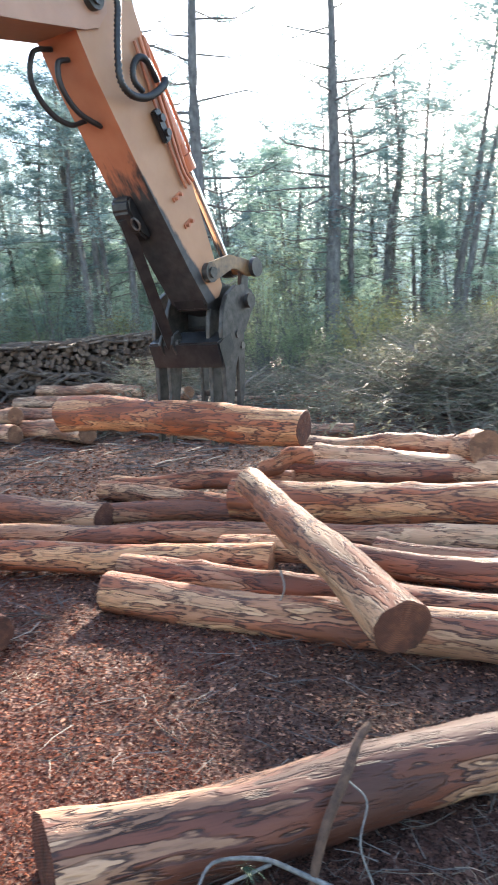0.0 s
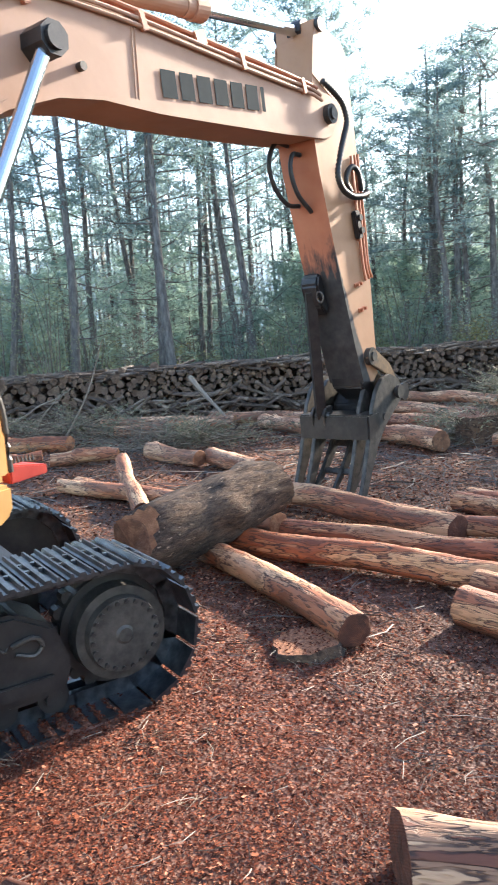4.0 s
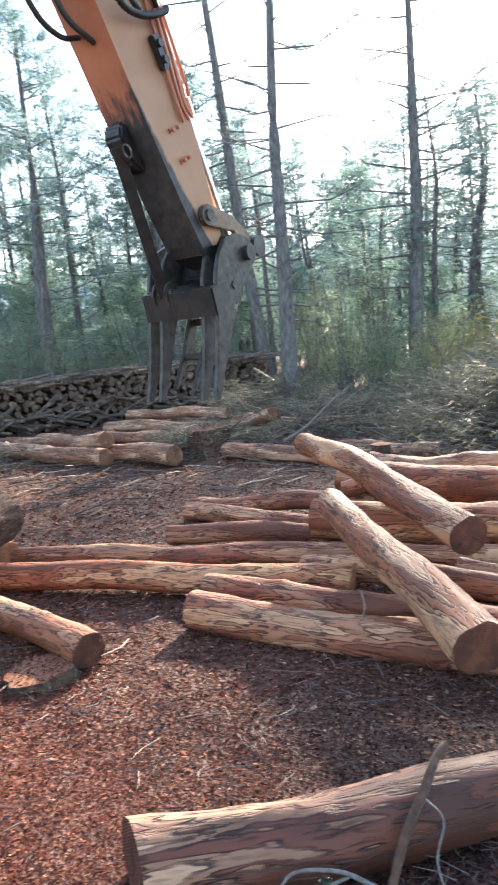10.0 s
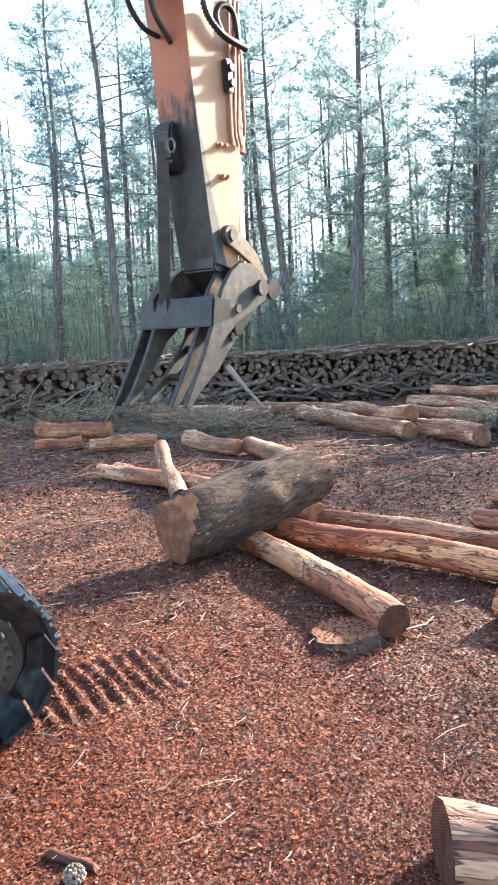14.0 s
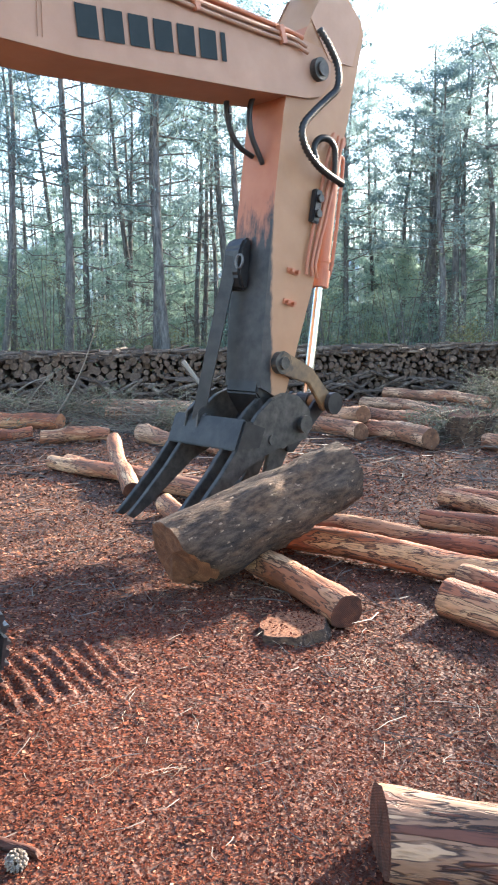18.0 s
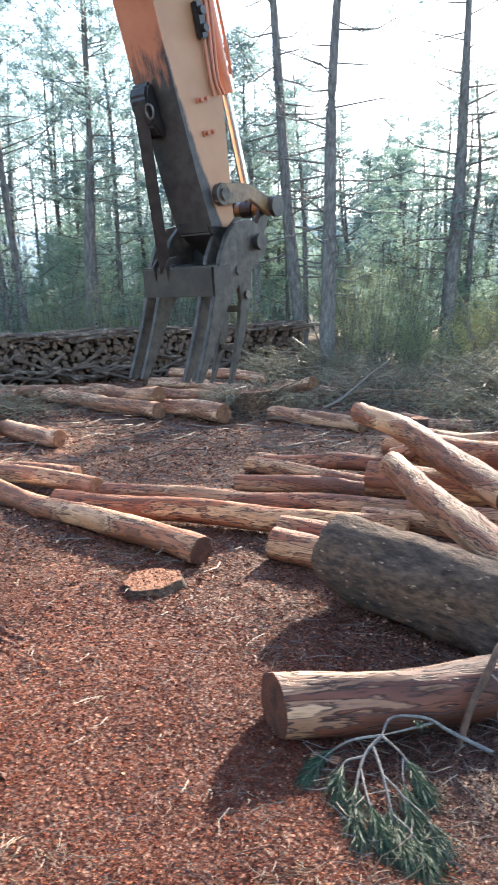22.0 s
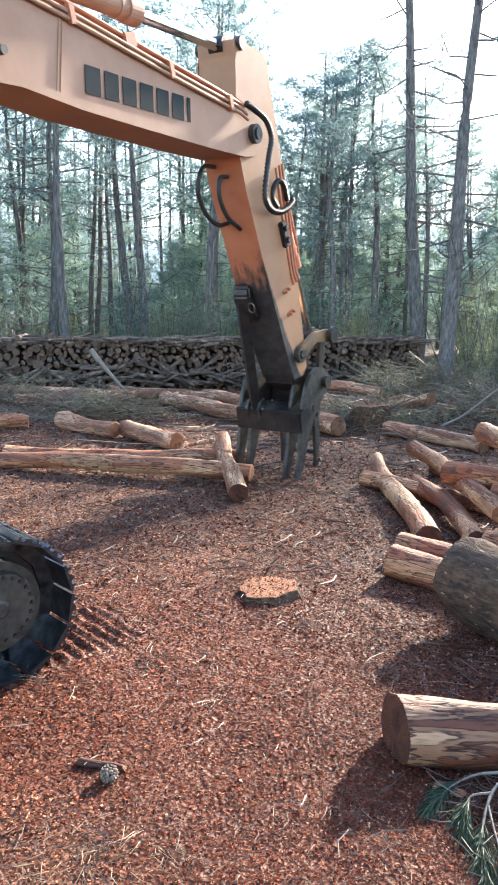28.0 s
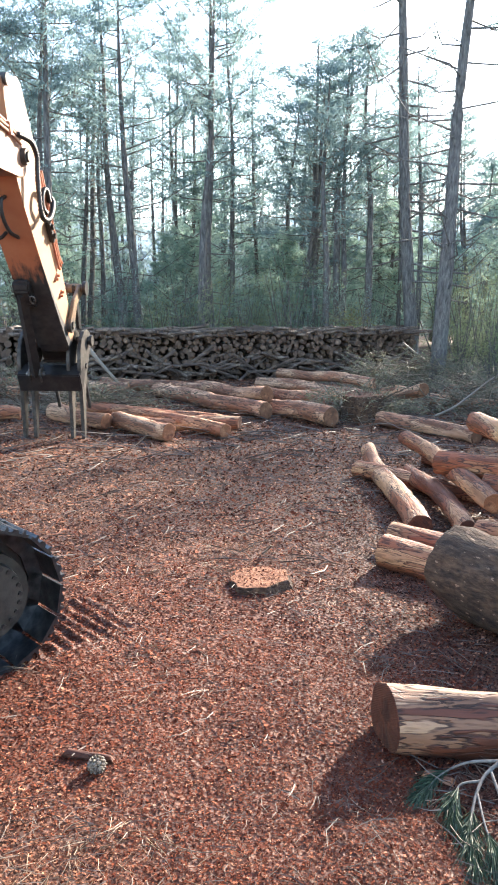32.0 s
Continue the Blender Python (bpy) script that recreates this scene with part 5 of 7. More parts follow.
def build_forest():
    rnd = random.Random(5)
    kinds = [pine(100 + i, (10.6, 11.4, 12.2, 11.0, 11.8, 12.6)[i], 0.155, (0.40, 0.46, 0.36, 0.52, 0.44, 0.38)[i], (0.85, 0.72, 0.90, 0.64, 0.80, 0.68)[i], (1.0, 1.1, 0.9, 1.2, 1.0, 1.15)[i]) for i in range(6)]
    thin = "thin leaning pine with few needles against the sky"
    kinds += [pine(120 + i, (10.4, 11.6, 9.6)[i], 0.14, (0.42, 0.36, 0.60)[i], (0.42, 0.55, 0.2)[i], (1.0, 1.15, 0.7)[i], None, thin) for i in range(3)]
    kinds += [pine(130 + i, 18.5, 0.25, 0.58, 0.6, 1.5, None, "tall thick pine with long bare side branches") for i in range(2)]
    kinds.append(pine(140, 17.0, 0.25, 0.36, 0.5, 1.7, None, "tall thick pine with a wide loose crown"))
    base_r = [0.155] * 6 + [0.14] * 3 + [0.25] * 3
    used = [False] * len(kinds)

    def put(x, y, lx, ly, r, k, hs=None):
        s = (r / base_r[k]) ** 0.85
        hs = hs or rnd.uniform(0.90, 1.10)
        if y > 20 and x < 0.06 * y and k < 9:
            hs *= 1.22          # taller here, so the crown line fits the camera's view
        rz = rnd.uniform(0, 360)
        tilt = Vector((lx, ly, 1)).normalized().to_track_quat("Z", "Y").to_matrix().to_4x4()
        m = Matrix.Translation((x, y, -0.05)) @ tilt @ pose(0, 0, 0, 0, 0, rz)
        if not used[k]:
            ob = kinds[k]
            used[k] = True
            ob.matrix_world = m @ Matrix.Diagonal((s, s, hs, 1))
        else:
            ob = copy_thing(kinds[k], m)
            ob.scale = (s, s, hs)
    put(-10.32, 19.39, 0.0, 0.0, 0.24, 10)
    for x, y, lx, ly, r in VIEW_TREES:
        if r >= 0.235:
            k = rnd.choice((9, 10))
            put(x, y, lx, ly, r, 11 if x > 12 else k)
        elif x > 13.0:
            put(x, y, lx, ly, r, rnd.choice((6, 7, 8, 7, 1)))
        else:
            put(x, y, lx, ly, r * 0.9, rnd.choice((0, 1, 2, 3, 4, 5)))
    # deeper rows of the wood
    n = 0
    while n < 78:
        az, d = radians(rnd.uniform(-42, 64)), rnd.uniform(31, 50)
        if az > radians(34) and rnd.random() < 0.72:
            continue
        put(d * math.sin(az), d * math.cos(az), rnd.gauss(0, 0.04), rnd.gauss(0, 0.04), rnd.uniform(0.09, 0.14), rnd.choice((0, 1, 2, 3, 4, 5)) if az < radians(33) else rnd.choice((6, 7, 7)), rnd.uniform(0.85, 1.12) * (0.86 if az > radians(17) else 1.0))
        n += 1
    # a close group of fuller crowns beyond the two tall pines
    for _ in range(9):
        az, d = radians(rnd.uniform(19, 37)), rnd.uniform(31, 41)
        put(d * math.sin(az), d * math.cos(az), rnd.gauss(0, 0.03), rnd.gauss(0, 0.03), rnd.uniform(0.11, 0.15), rnd.choice((0, 2, 4)), rnd.uniform(0.72, 0.92))
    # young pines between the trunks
    young = [pine(150 + i, 4.0 + 1.5 * i, 0.06, 0.10, 0.6, 0.75, M_YOUNG, "young pine among the trunks, light green needles paled by painted haze") for i in range(3)]
    for i in range(130):
        az, d = radians(rnd.uniform(-40, 58)), rnd.uniform(28, 54)
        m = pose(d * math.sin(az), d * math.cos(az), -0.05, rnd.gauss(0, 3), rnd.gauss(0, 3), rnd.uniform(0, 360))
        s = rnd.uniform(0.7, 1.25)
        if az > radians(28):
            s *= 0.75
        ob = young[i] if i < 3 else copy_thing(young[i % 3], m)
        if i < 3:
            ob.matrix_world = m
        ob.scale = (s, s, s)
    # trees that close the clearing at the sides and behind
    for i in range(26):
        az, d = radians(rnd.uniform(72, 312)), rnd.uniform(16, 42)
        put(d * math.sin(az), d * math.cos(az), rnd.gauss(0, 0.03), rnd.gauss(0, 0.03), rnd.uniform(0.13, 0.20), rnd.choice((0, 1, 2, 4)))
    # far wood that fills the depth, in haze-coloured leaves
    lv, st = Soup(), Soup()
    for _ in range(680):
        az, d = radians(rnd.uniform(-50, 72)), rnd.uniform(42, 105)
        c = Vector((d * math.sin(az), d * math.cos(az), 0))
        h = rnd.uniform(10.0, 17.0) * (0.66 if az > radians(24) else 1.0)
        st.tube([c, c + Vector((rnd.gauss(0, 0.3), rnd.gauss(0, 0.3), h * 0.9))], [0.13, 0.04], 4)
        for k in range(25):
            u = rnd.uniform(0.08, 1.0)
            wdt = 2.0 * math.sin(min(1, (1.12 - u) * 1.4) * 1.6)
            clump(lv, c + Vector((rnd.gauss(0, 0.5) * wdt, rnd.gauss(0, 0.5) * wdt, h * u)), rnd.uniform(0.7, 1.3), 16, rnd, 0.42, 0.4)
    far = tagged(empty("far_woods"), "pine wood far behind the clearing, haze in its grey-green", "woods", kind="stuff")
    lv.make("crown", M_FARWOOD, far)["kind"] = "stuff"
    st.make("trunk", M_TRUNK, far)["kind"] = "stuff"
    # undergrowth behind the stack and along the edge
    green, gold = "light green leafy shrub at the forest edge", "yellowing leafy shrub at the forest edge"
    kinds_b = [bush(300, 2.4, 1.4, M_SHRUB, green), bush(301, 1.6, 1.3, M_SHRUB, green), bush(302, 1.9, 1.2, M_AUTUMN, gold), bush(303, 4.2, 1.7, M_SHRUB, "tall light green sapling thicket"), bush(304, 3.2, 1.6, M_YOUNG, "young conifer thicket under the trees")]
    places = [(9.8, 24.5, 3), (10.8, 23.2, 3), (11.6, 25.5, 3), (10.2, 21.6, 0), (12.6, 22.0, 0), (9.0, 27.2, 3), (7.9, 21.6, 3), (8.6, 20.6, 0), (9.3, 22.4, 3), (3.4, 26.4, 3), (-0.6, 26.2, 3), (-6.4, 24.9, 0), (-3.2, 25.4, 0), (1.6, 26.2, 2), (5.6, 25.8, 2), (-8.6, 24.4, 3)]
    for i in range(46):
        az, d = radians(rnd.uniform(-34, 24)), rnd.uniform(26, 34)
        places.append((d * math.sin(az), d * math.cos(az), rnd.choice((0, 0, 1, 2, 3, 4, 4))))
    for i in range(40):
        az, d = radians(rnd.uniform(22, 60)), rnd.uniform(20, 30)
        places.append((d * math.sin(az), d * math.cos(az), rnd.choice((1, 1, 1, 1, 2, 0))))
    first = [True] * len(kinds_b)
    for x, y, k in places:
        s = rnd.uniform(0.8, 1.25)
        m = pose(x, y, 0, 0, 0, rnd.uniform(0, 360))
        if first[k]:
            kinds_b[k].matrix_world = m
            first[k] = False
        else:
            o = copy_thing(kinds_b[k], m)
            o.scale = (s, s, s * rnd.uniform(0.85, 1.15))


build_forest()


# ---- far hills ----
def build_hills():
    m, nt, b = mat("hazed_wooded_hills")
    v = coords(nt)
    # distance haze is put into the hills' blue colour
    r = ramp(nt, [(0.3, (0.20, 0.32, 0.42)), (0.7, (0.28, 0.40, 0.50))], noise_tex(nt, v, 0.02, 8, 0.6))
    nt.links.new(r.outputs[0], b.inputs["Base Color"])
    b.inputs["Roughness"].default_value = 1.0
    vs, fs = [], []
    n = 90
    for i in range(n + 1):
        az = radians(-60 + 150 * i / n)
        h = 62 + 26 * noise.noise(Vector((i * 0.13, 0, 0))) + 7 * noise.noise(Vector((i * 0.6, 4, 0)))
        if az > radians(20):
            h *= max(0.55, 1 - (az - radians(20)) * 0.7)
        for d, z in ((420, -2), (520, h * 0.7), (640, h), (900, h * 0.5)):
            vs.append((d * math.sin(az), d * math.cos(az), z))
    for i in range(n):
        for j in range(3):
            a = i * 4 + j
            fs.append((a, a + 4, a + 5, a + 1))
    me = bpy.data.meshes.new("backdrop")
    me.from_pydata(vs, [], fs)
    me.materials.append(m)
    tagged(new("backdrop", me), "wooded hills beyond the forest, blue haze in their colour", "hills", kind="structure")


build_hills()


# ---- stacked cordwood ----
def build_stack():
    rnd = random.Random(77)
    p0, p1 = Vector((-11.5, 21.4, 0)), Vector((7.25, 24.43, 0))
    d = (p1 - p0).normalized()
    across = Vector((-d.y, d.x, 0))
    length = (p1 - p0).length
    top = tagged(empty("wood_stack"), "long stack of cut cordwood with greyed ends facing the clearing", "wood stack")
    m_side = log_material("cordwood_bark", (0.15, 0.105, 0.078), (0.30, 0.235, 0.18), (0.035, 0.027, 0.023), 0.55)
    m_side_top = M_LOG_GREY
    mid = end_material("cordwood_end", (0.125, 0.080, 0.056), (0.330, 0.225, 0.155), (0.080, 0.050, 0.035))
    shapes = []
    for i in range(7):
        bm = bmesh.new()
        seg = 9
        r = 1.0
        a = [bm.verts.new((-0.5, r * (1 + rnd.uniform(-0.1, 0.1)) * math.cos(6.283 * k / seg), r * math.sin(6.283 * k / seg) * rnd.uniform(0.9, 1.1))) for k in range(seg)]
        b = [bm.verts.new((0.5, v.co.y * rnd.uniform(0.85, 1), v.co.z * rnd.uniform(0.85, 1))) for v in a]
        for k in range(seg):
            bm.faces.new((a[k], b[k], b[(k + 1) % seg], a[(k + 1) % seg]))
        c = bm.faces.new(a)
        c.material_index = 1
        c2 = bm.faces.new(b[::-1])
        c2.material_index = 1
        bmesh.ops.recalc_face_normals(bm, faces=bm.faces)
        me = bpy.data.meshes.new("billet")
        bm.to_mesh(me)
        bm.free()
        me.materials.append(m_side)
        me.materials.append(mid)
        shapes.append(me)
    rest_v, rest_f, rest_m = [], [], []
    x, count = 0.0, 0
    cols = []
    while x < length:
        r = rnd.uniform(0.055, 0.095) if x > 7 else rnd.uniform(0.07, 0.15)
        cols.append((x + r, r))
        x += 2 * r * 0.96
    for cx, cr in cols:
        z = 0.0
        limit = 1.42 + 0.12 * noise.noise(Vector((cx * 0.35, 0, 0))) + rnd.uniform(-0.07, 0.07)
        while z < limit:
            r = cr * rnd.uniform(0.75, 1.2)
            z += r
            c = p0 + d * (cx + rnd.uniform(-0.03, 0.03)) + across * (0.5 + rnd.gauss(0, 0.10)) + Vector((0, 0, z))
            z += r * 0.9
            yaw = math.degrees(math.atan2(across.y, across.x)) + rnd.gauss(0, 9)
            m = Matrix.Translation(c) @ pose(0, 0, 0, rnd.uniform(0, 360), rnd.gauss(0, 3), yaw) @ Matrix.Diagonal((1.15, r, r, 1))
            me = shapes[rnd.randrange(7)]
            if count < 300 and 3.5 < cx < 15 and rnd.random() < 0.30:
                ob = new("billet", me)
                ob.parent = top
                ob.matrix_world = m
                count += 1
            else:
                n = len(rest_v)
                rest_v += [tuple(m @ v.co) for v in me.vertices]
                for p in me.polygons:
                    rest_f.append(tuple(n + i for i in p.vertices))
                    rest_m.append(p.material_index)
    # loose thin poles on the crown of the stack
    for _ in range(620):
        s = rnd.uniform(0, length)
        c = p0 + d * s + across * rnd.uniform(0.0, 1.0) + Vector((0, 0, 1.46 + rnd.uniform(-0.10, 0.12)))
        m = Matrix.Translation(c) @ pose(0, 0, 0, 0, rnd.gauss(0, 4), rnd.uniform(-40, 60)) @ Matrix.Diagonal((rnd.uniform(0.8, 1.9), rnd.uniform(0.02, 0.055), 0.04, 1))
        me = shapes[rnd.randrange(7)]
        n = len(rest_v)
        rest_v += [tuple(m @ v.co) for v in me.vertices]
        for p in me.polygons:
            rest_f.append(tuple(n + i for i in p.vertices))
            rest_m.append(p.material_index)
    for _ in range(120):
        s = rnd.uniform(0.5, length - 0.5)
        c = p0 + d * s - across * rnd.uniform(0.10, 0.55) + Vector((0, 0, rnd.uniform(0.1, 0.75)))
        m = Matrix.Translation(c) @ pose(0, 0, 0, 0, rnd.uniform(-38, 38), rnd.uniform(-40, 40)) @ Matrix.Diagonal((rnd.uniform(0.7, 1.6), rnd.uniform(0.02, 0.06), 0.05, 1))
        me = shapes[rnd.randrange(7)]
        n = len(rest_v)
        rest_v += [tuple(m @ v.co) for v in me.vertices]
        for p in me.polygons:
            rest_f.append(tuple(n + i for i in p.vertices))
            rest_m.append(p.material_index)
    me = bpy.data.meshes.new("billet_rest")
    me.from_pydata(rest_v, [], rest_f)
    me.materials.append(m_side)
    me.materials.append(mid)
    me.polygons.foreach_set("material_index", rest_m)
    ob = new("billet_rest", me)
    ob.parent = top
    ob["kind"] = "stuff"


build_stack()


# ---- chips, litter and small things ----
def chip_material(name, stops):
    m, nt, b = mat(name)
    geo = nt.nodes.new("ShaderNodeNewGeometry")
    r = ramp(nt, stops, geo.outputs["Random Per Island"])
    nt.links.new(r.outputs[0], b.inputs["Base Color"])
    b.inputs["Roughness"].default_value = 0.9
    b.inputs["Specular IOR Level"].default_value = 0.2
    return m


M_CHIP = chip_material("fresh_bark_chips", [(0.0, (0.0309, 0.0068, 0.0031)), (0.30, (0.0728, 0.0143, 0.0058)), (0.60, (0.1139, 0.0245, 0.0103)), (0.84, (0.1685, 0.0422, 0.0181)), (0.94, (0.2642, 0.0871, 0.0426)), (1.0, (0.4189, 0.1839, 0.1098))])
M_LITTER = chip_material("weathered_litter", [(0.0, (0.0370, 0.0157, 0.0091)), (0.34, (0.1140, 0.0494, 0.0287)), (0.66, (0.2080, 0.0926, 0.0539)), (0.90, (0.3337, 0.1619, 0.0967)), (1.0, (0.5211, 0.2779, 0.1792))])
# duff colour darkened to carry the shadow lying on this ground
M_SHADE_DUFF = chip_material("shaded_needle_duff", [(0.0, (0.0079, 0.0036, 0.0021)), (0.40, (0.0214, 0.0086, 0.0056)), (0.72, (0.0396, 0.0158, 0.0112)), (0.90, (0.0697, 0.0331, 0.0230)), (1.0, (0.1552, 0.0863, 0.0627))])


def freshness(x, y):
    """How much of the litter is fresh red chip: most before the machine, little among the logs and far off."""
    d = math.hypot((x + 0.2) / 1.15, y - 4.0)
    k = 1.0 - (d - 1.5) / 2.6
    k += 0.55 * noise.noise(Vector((x * 0.5, y * 0.5, 11)))
    d2 = math.hypot((x - 0.9) / 1.6, y - 8.3)
    k = max(k, 0.75 - (d2 - 0.8) / 2.0, 0.48 + 0.5 * noise.noise(Vector((x * 0.3, y * 0.3, 5))) - 0.02 * max(0, y - 9))
    if x > 1.0:
        k *= max(0.1, 1 - (x - 1.0) * 0.9) if y < 4.6 else max(0.35, 1 - (x - 1.0) * 0.35)
    if y < 5.6 and x < 1.6:
        k = max(k, min(0.92, 0.55 + (5.6 - y) * 0.5))
    if y < 3.0 and x < -0.5:
        k *= 1.0 - 0.7 * min(1.0, (3.0 - y) / 0.6) * min(1.0, (-0.5 - x) / 0.5)
    k -= 0.40 * max(0.0, noise.noise(Vector((x * 0.8, y * 0.8, 31))) - 0.10) + 0.18 * max(0.0, noise.noise(Vector((x * 2.6, y * 2.6, 8))))
    if y > 7.0:
        k *= max(0.55, 1 - (y - 7.0) * 0.16)
    return max(0.04, min(0.95, k))


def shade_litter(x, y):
    """Needle duff by the single log and between pile logs, darkened for ground shadow."""
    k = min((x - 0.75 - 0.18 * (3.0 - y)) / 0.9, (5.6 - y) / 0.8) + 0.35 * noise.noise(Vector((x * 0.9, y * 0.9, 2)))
    k *= 1.0 - 0.80 * max(0.0, min(1.0, (y - 3.1) / 0.4))      # thinned here to lighten the ground before the pile
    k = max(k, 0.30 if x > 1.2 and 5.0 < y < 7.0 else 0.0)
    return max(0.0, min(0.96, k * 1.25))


TRACK_AT = (-3.046, 5.142)       # where the track stood before the machine backed away


def ridge_height(a, b, phase):
    """Furrows pressed by the track shoes: a runs along the track, b across it."""
    wave = math.sin(a * 2 * math.pi / 0.118 + phase)
    edge = min(1.0, max(0.0, (a - 0.35) / 0.25)) * min(1.0, max(0.0, (1.72 - a) / 0.25)) * min(1.0, max(0.0, (b + 1.62) / 0.10)) * min(1.0, max(0.0, (-0.66 - b) / 0.12))
    return edge * (0.030 * max(-0.35, wave) + 0.012)


def ridges_at(x, y):
    u, w = (math.cos(radians(HEADING)), math.sin(radians(HEADING))), (-math.sin(radians(HEADING)), math.cos(radians(HEADING)))
    dx, dy = x - TRACK_AT[0], y - TRACK_AT[1]
    a, b = dx * u[0] + dy * u[1], dx * w[0] + dy * w[1]
    if not (0.3 < a < 1.8 and -1.7 < b < -0.6):
        return 0.0
    return ridge_height(a, b, 1.3 * noise.noise(Vector((a * 2.5, b * 2.5, 6))) + 0.5 * noise.noise(Vector((a * 9, b * 9, 1)))) * (0.75 + 0.5 * noise.noise(Vector((a * 7, b * 7, 3))))


def track_ridges():
    """A fine sheet of pressed chips over the stretch that the track rolled on."""
    xs, ys = np.arange(-2.75, -0.45, 0.02), np.arange(3.9, 6.2, 0.02)
    v = [(x, y, ground_height(x, y) + ridges_at(x, y) + (0.004 if ridges_at(x, y) else -0.02)) for y in ys for x in xs]
    w = len(xs)
    f_ = [(k * w + i, k * w + i + 1, (k + 1) * w + i + 1, (k + 1) * w + i) for k in range(len(ys) - 1) for i in range(w - 1)]
    me = bpy.data.meshes.new("track_ridges")
    me.from_pydata(v, [], f_)
    me.materials.append(bpy.data.materials["chip_littered_soil"])
    me.polygons.foreach_set("use_smooth", [True] * len(f_))
    tagged(new("track_ridges", me), "parallel ridges of pressed chips left by the track", "track marks", kind="structure")


track_ridges()


def field(func, x0, x1, y0, y1, step):
    """A coarse table of func over the clearing, read between its knots."""
    xs, ys = np.arange(x0, x1 + step, step), np.arange(y0, y1 + step, step)
    tab = np.array([[func(x, y) for x in xs] for y in ys])

    def read(x, y):
        u, v = np.clip((x - x0) / step, 0, len(xs) - 1.001), np.clip((y - y0) / step, 0, len(ys) - 1.001)
        i, k = u.astype(int), v.astype(int)
        u, v = u - i, v - k
        return (tab[k, i] * (1 - u) + tab[k, i + 1] * u) * (1 - v) + (tab[k + 1, i] * (1 - u) + tab[k + 1, i + 1] * u) * v
    return read


def chip_sheet(name, material, x, y, z, k, rng):
    """Loose chips and shreds as bent four-cornered flakes."""
    n = len(x)
    ln = rng.uniform(0.0045, 0.0125, n) * k * np.where(rng.random(n) < 0.05, rng.uniform(1.3, 1.8, n), 1)
    shred = rng.random(n) < 0.35
    wd = ln * np.where(shred, rng.uniform(0.16, 0.30, n), rng.uniform(0.38, 0.75, n))
    ln = ln * np.where(shred, 1.35, 1.0)
    yaw, tx, ty = rng.uniform(0, 6.283, n), rng.normal(0, 0.28, n), rng.normal(0, 0.28, n)
    a = np.stack([np.cos(yaw), np.sin(yaw), np.tan(np.clip(tx, -1.0, 1.0))], 1)
    b = np.stack([-np.sin(yaw), np.cos(yaw), np.tan(np.clip(ty, -1.0, 1.0))], 1)
    a = a / np.linalg.norm(a, axis=1)[:, None] * ln[:, None]
    b = b / np.linalg.norm(b, axis=1)[:, None] * wd[:, None]
    up = np.zeros((n, 3))
    up[:, 2] = ln * 0.25
    c = np.stack([x, y, z + 0.004 + 0.25 * wd + rng.uniform(0, 0.006, n)], 1)
    v = np.stack([c - a - b * 0.7, c + a * 0.8 - b + up, c + a + b * 0.8 + up * 0.6, c - a * 0.7 + b], 1).reshape(-1, 3)
    me = bpy.data.meshes.new(name)
    me.vertices.add(4 * n)
    me.vertices.foreach_set("co", v.astype(np.float32).ravel())
    me.loops.add(4 * n)
    me.loops.foreach_set("vertex_index", np.arange(4 * n, dtype=np.int32))
    me.polygons.add(n)
    me.polygons.foreach_set("loop_start", np.arange(0, 4 * n, 4, dtype=np.int32))
    me.update(calc_edges=True)
    me.materials.append(material)
    return new(name, me)


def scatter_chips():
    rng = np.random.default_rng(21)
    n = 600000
    # flakes fan out from the camera's spot, density and size fitted to its view
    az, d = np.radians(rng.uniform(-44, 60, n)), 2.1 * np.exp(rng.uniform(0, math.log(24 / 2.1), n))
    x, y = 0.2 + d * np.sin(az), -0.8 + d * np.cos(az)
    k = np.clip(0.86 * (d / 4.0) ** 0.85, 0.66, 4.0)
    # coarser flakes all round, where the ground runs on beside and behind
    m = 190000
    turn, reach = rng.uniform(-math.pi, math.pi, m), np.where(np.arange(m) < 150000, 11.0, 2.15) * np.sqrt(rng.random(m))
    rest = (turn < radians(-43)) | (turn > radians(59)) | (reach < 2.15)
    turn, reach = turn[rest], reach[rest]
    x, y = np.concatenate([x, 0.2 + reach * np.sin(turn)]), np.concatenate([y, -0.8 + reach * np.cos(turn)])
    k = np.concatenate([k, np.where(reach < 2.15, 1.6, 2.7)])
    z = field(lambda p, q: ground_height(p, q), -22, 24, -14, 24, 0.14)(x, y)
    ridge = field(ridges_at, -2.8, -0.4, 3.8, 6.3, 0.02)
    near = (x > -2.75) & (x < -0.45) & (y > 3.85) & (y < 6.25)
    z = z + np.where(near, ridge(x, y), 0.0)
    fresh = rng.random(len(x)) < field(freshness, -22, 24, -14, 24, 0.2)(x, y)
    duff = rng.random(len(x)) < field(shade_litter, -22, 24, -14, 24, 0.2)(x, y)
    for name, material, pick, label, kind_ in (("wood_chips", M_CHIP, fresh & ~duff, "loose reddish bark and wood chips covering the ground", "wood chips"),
                                               ("shaded_duff", M_SHADE_DUFF, duff, "needle duff with bits of twig, ground shadow in its dark brown", "litter"),
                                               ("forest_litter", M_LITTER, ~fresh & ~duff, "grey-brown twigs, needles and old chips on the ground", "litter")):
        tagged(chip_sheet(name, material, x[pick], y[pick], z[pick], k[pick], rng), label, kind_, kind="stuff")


scatter_chips()


M_TWIGS = leaf_material("ground_twigs", (0.045, 0.035, 0.029), (0.085, 0.066, 0.054), (0.17, 0.135, 0.11), 0.0)

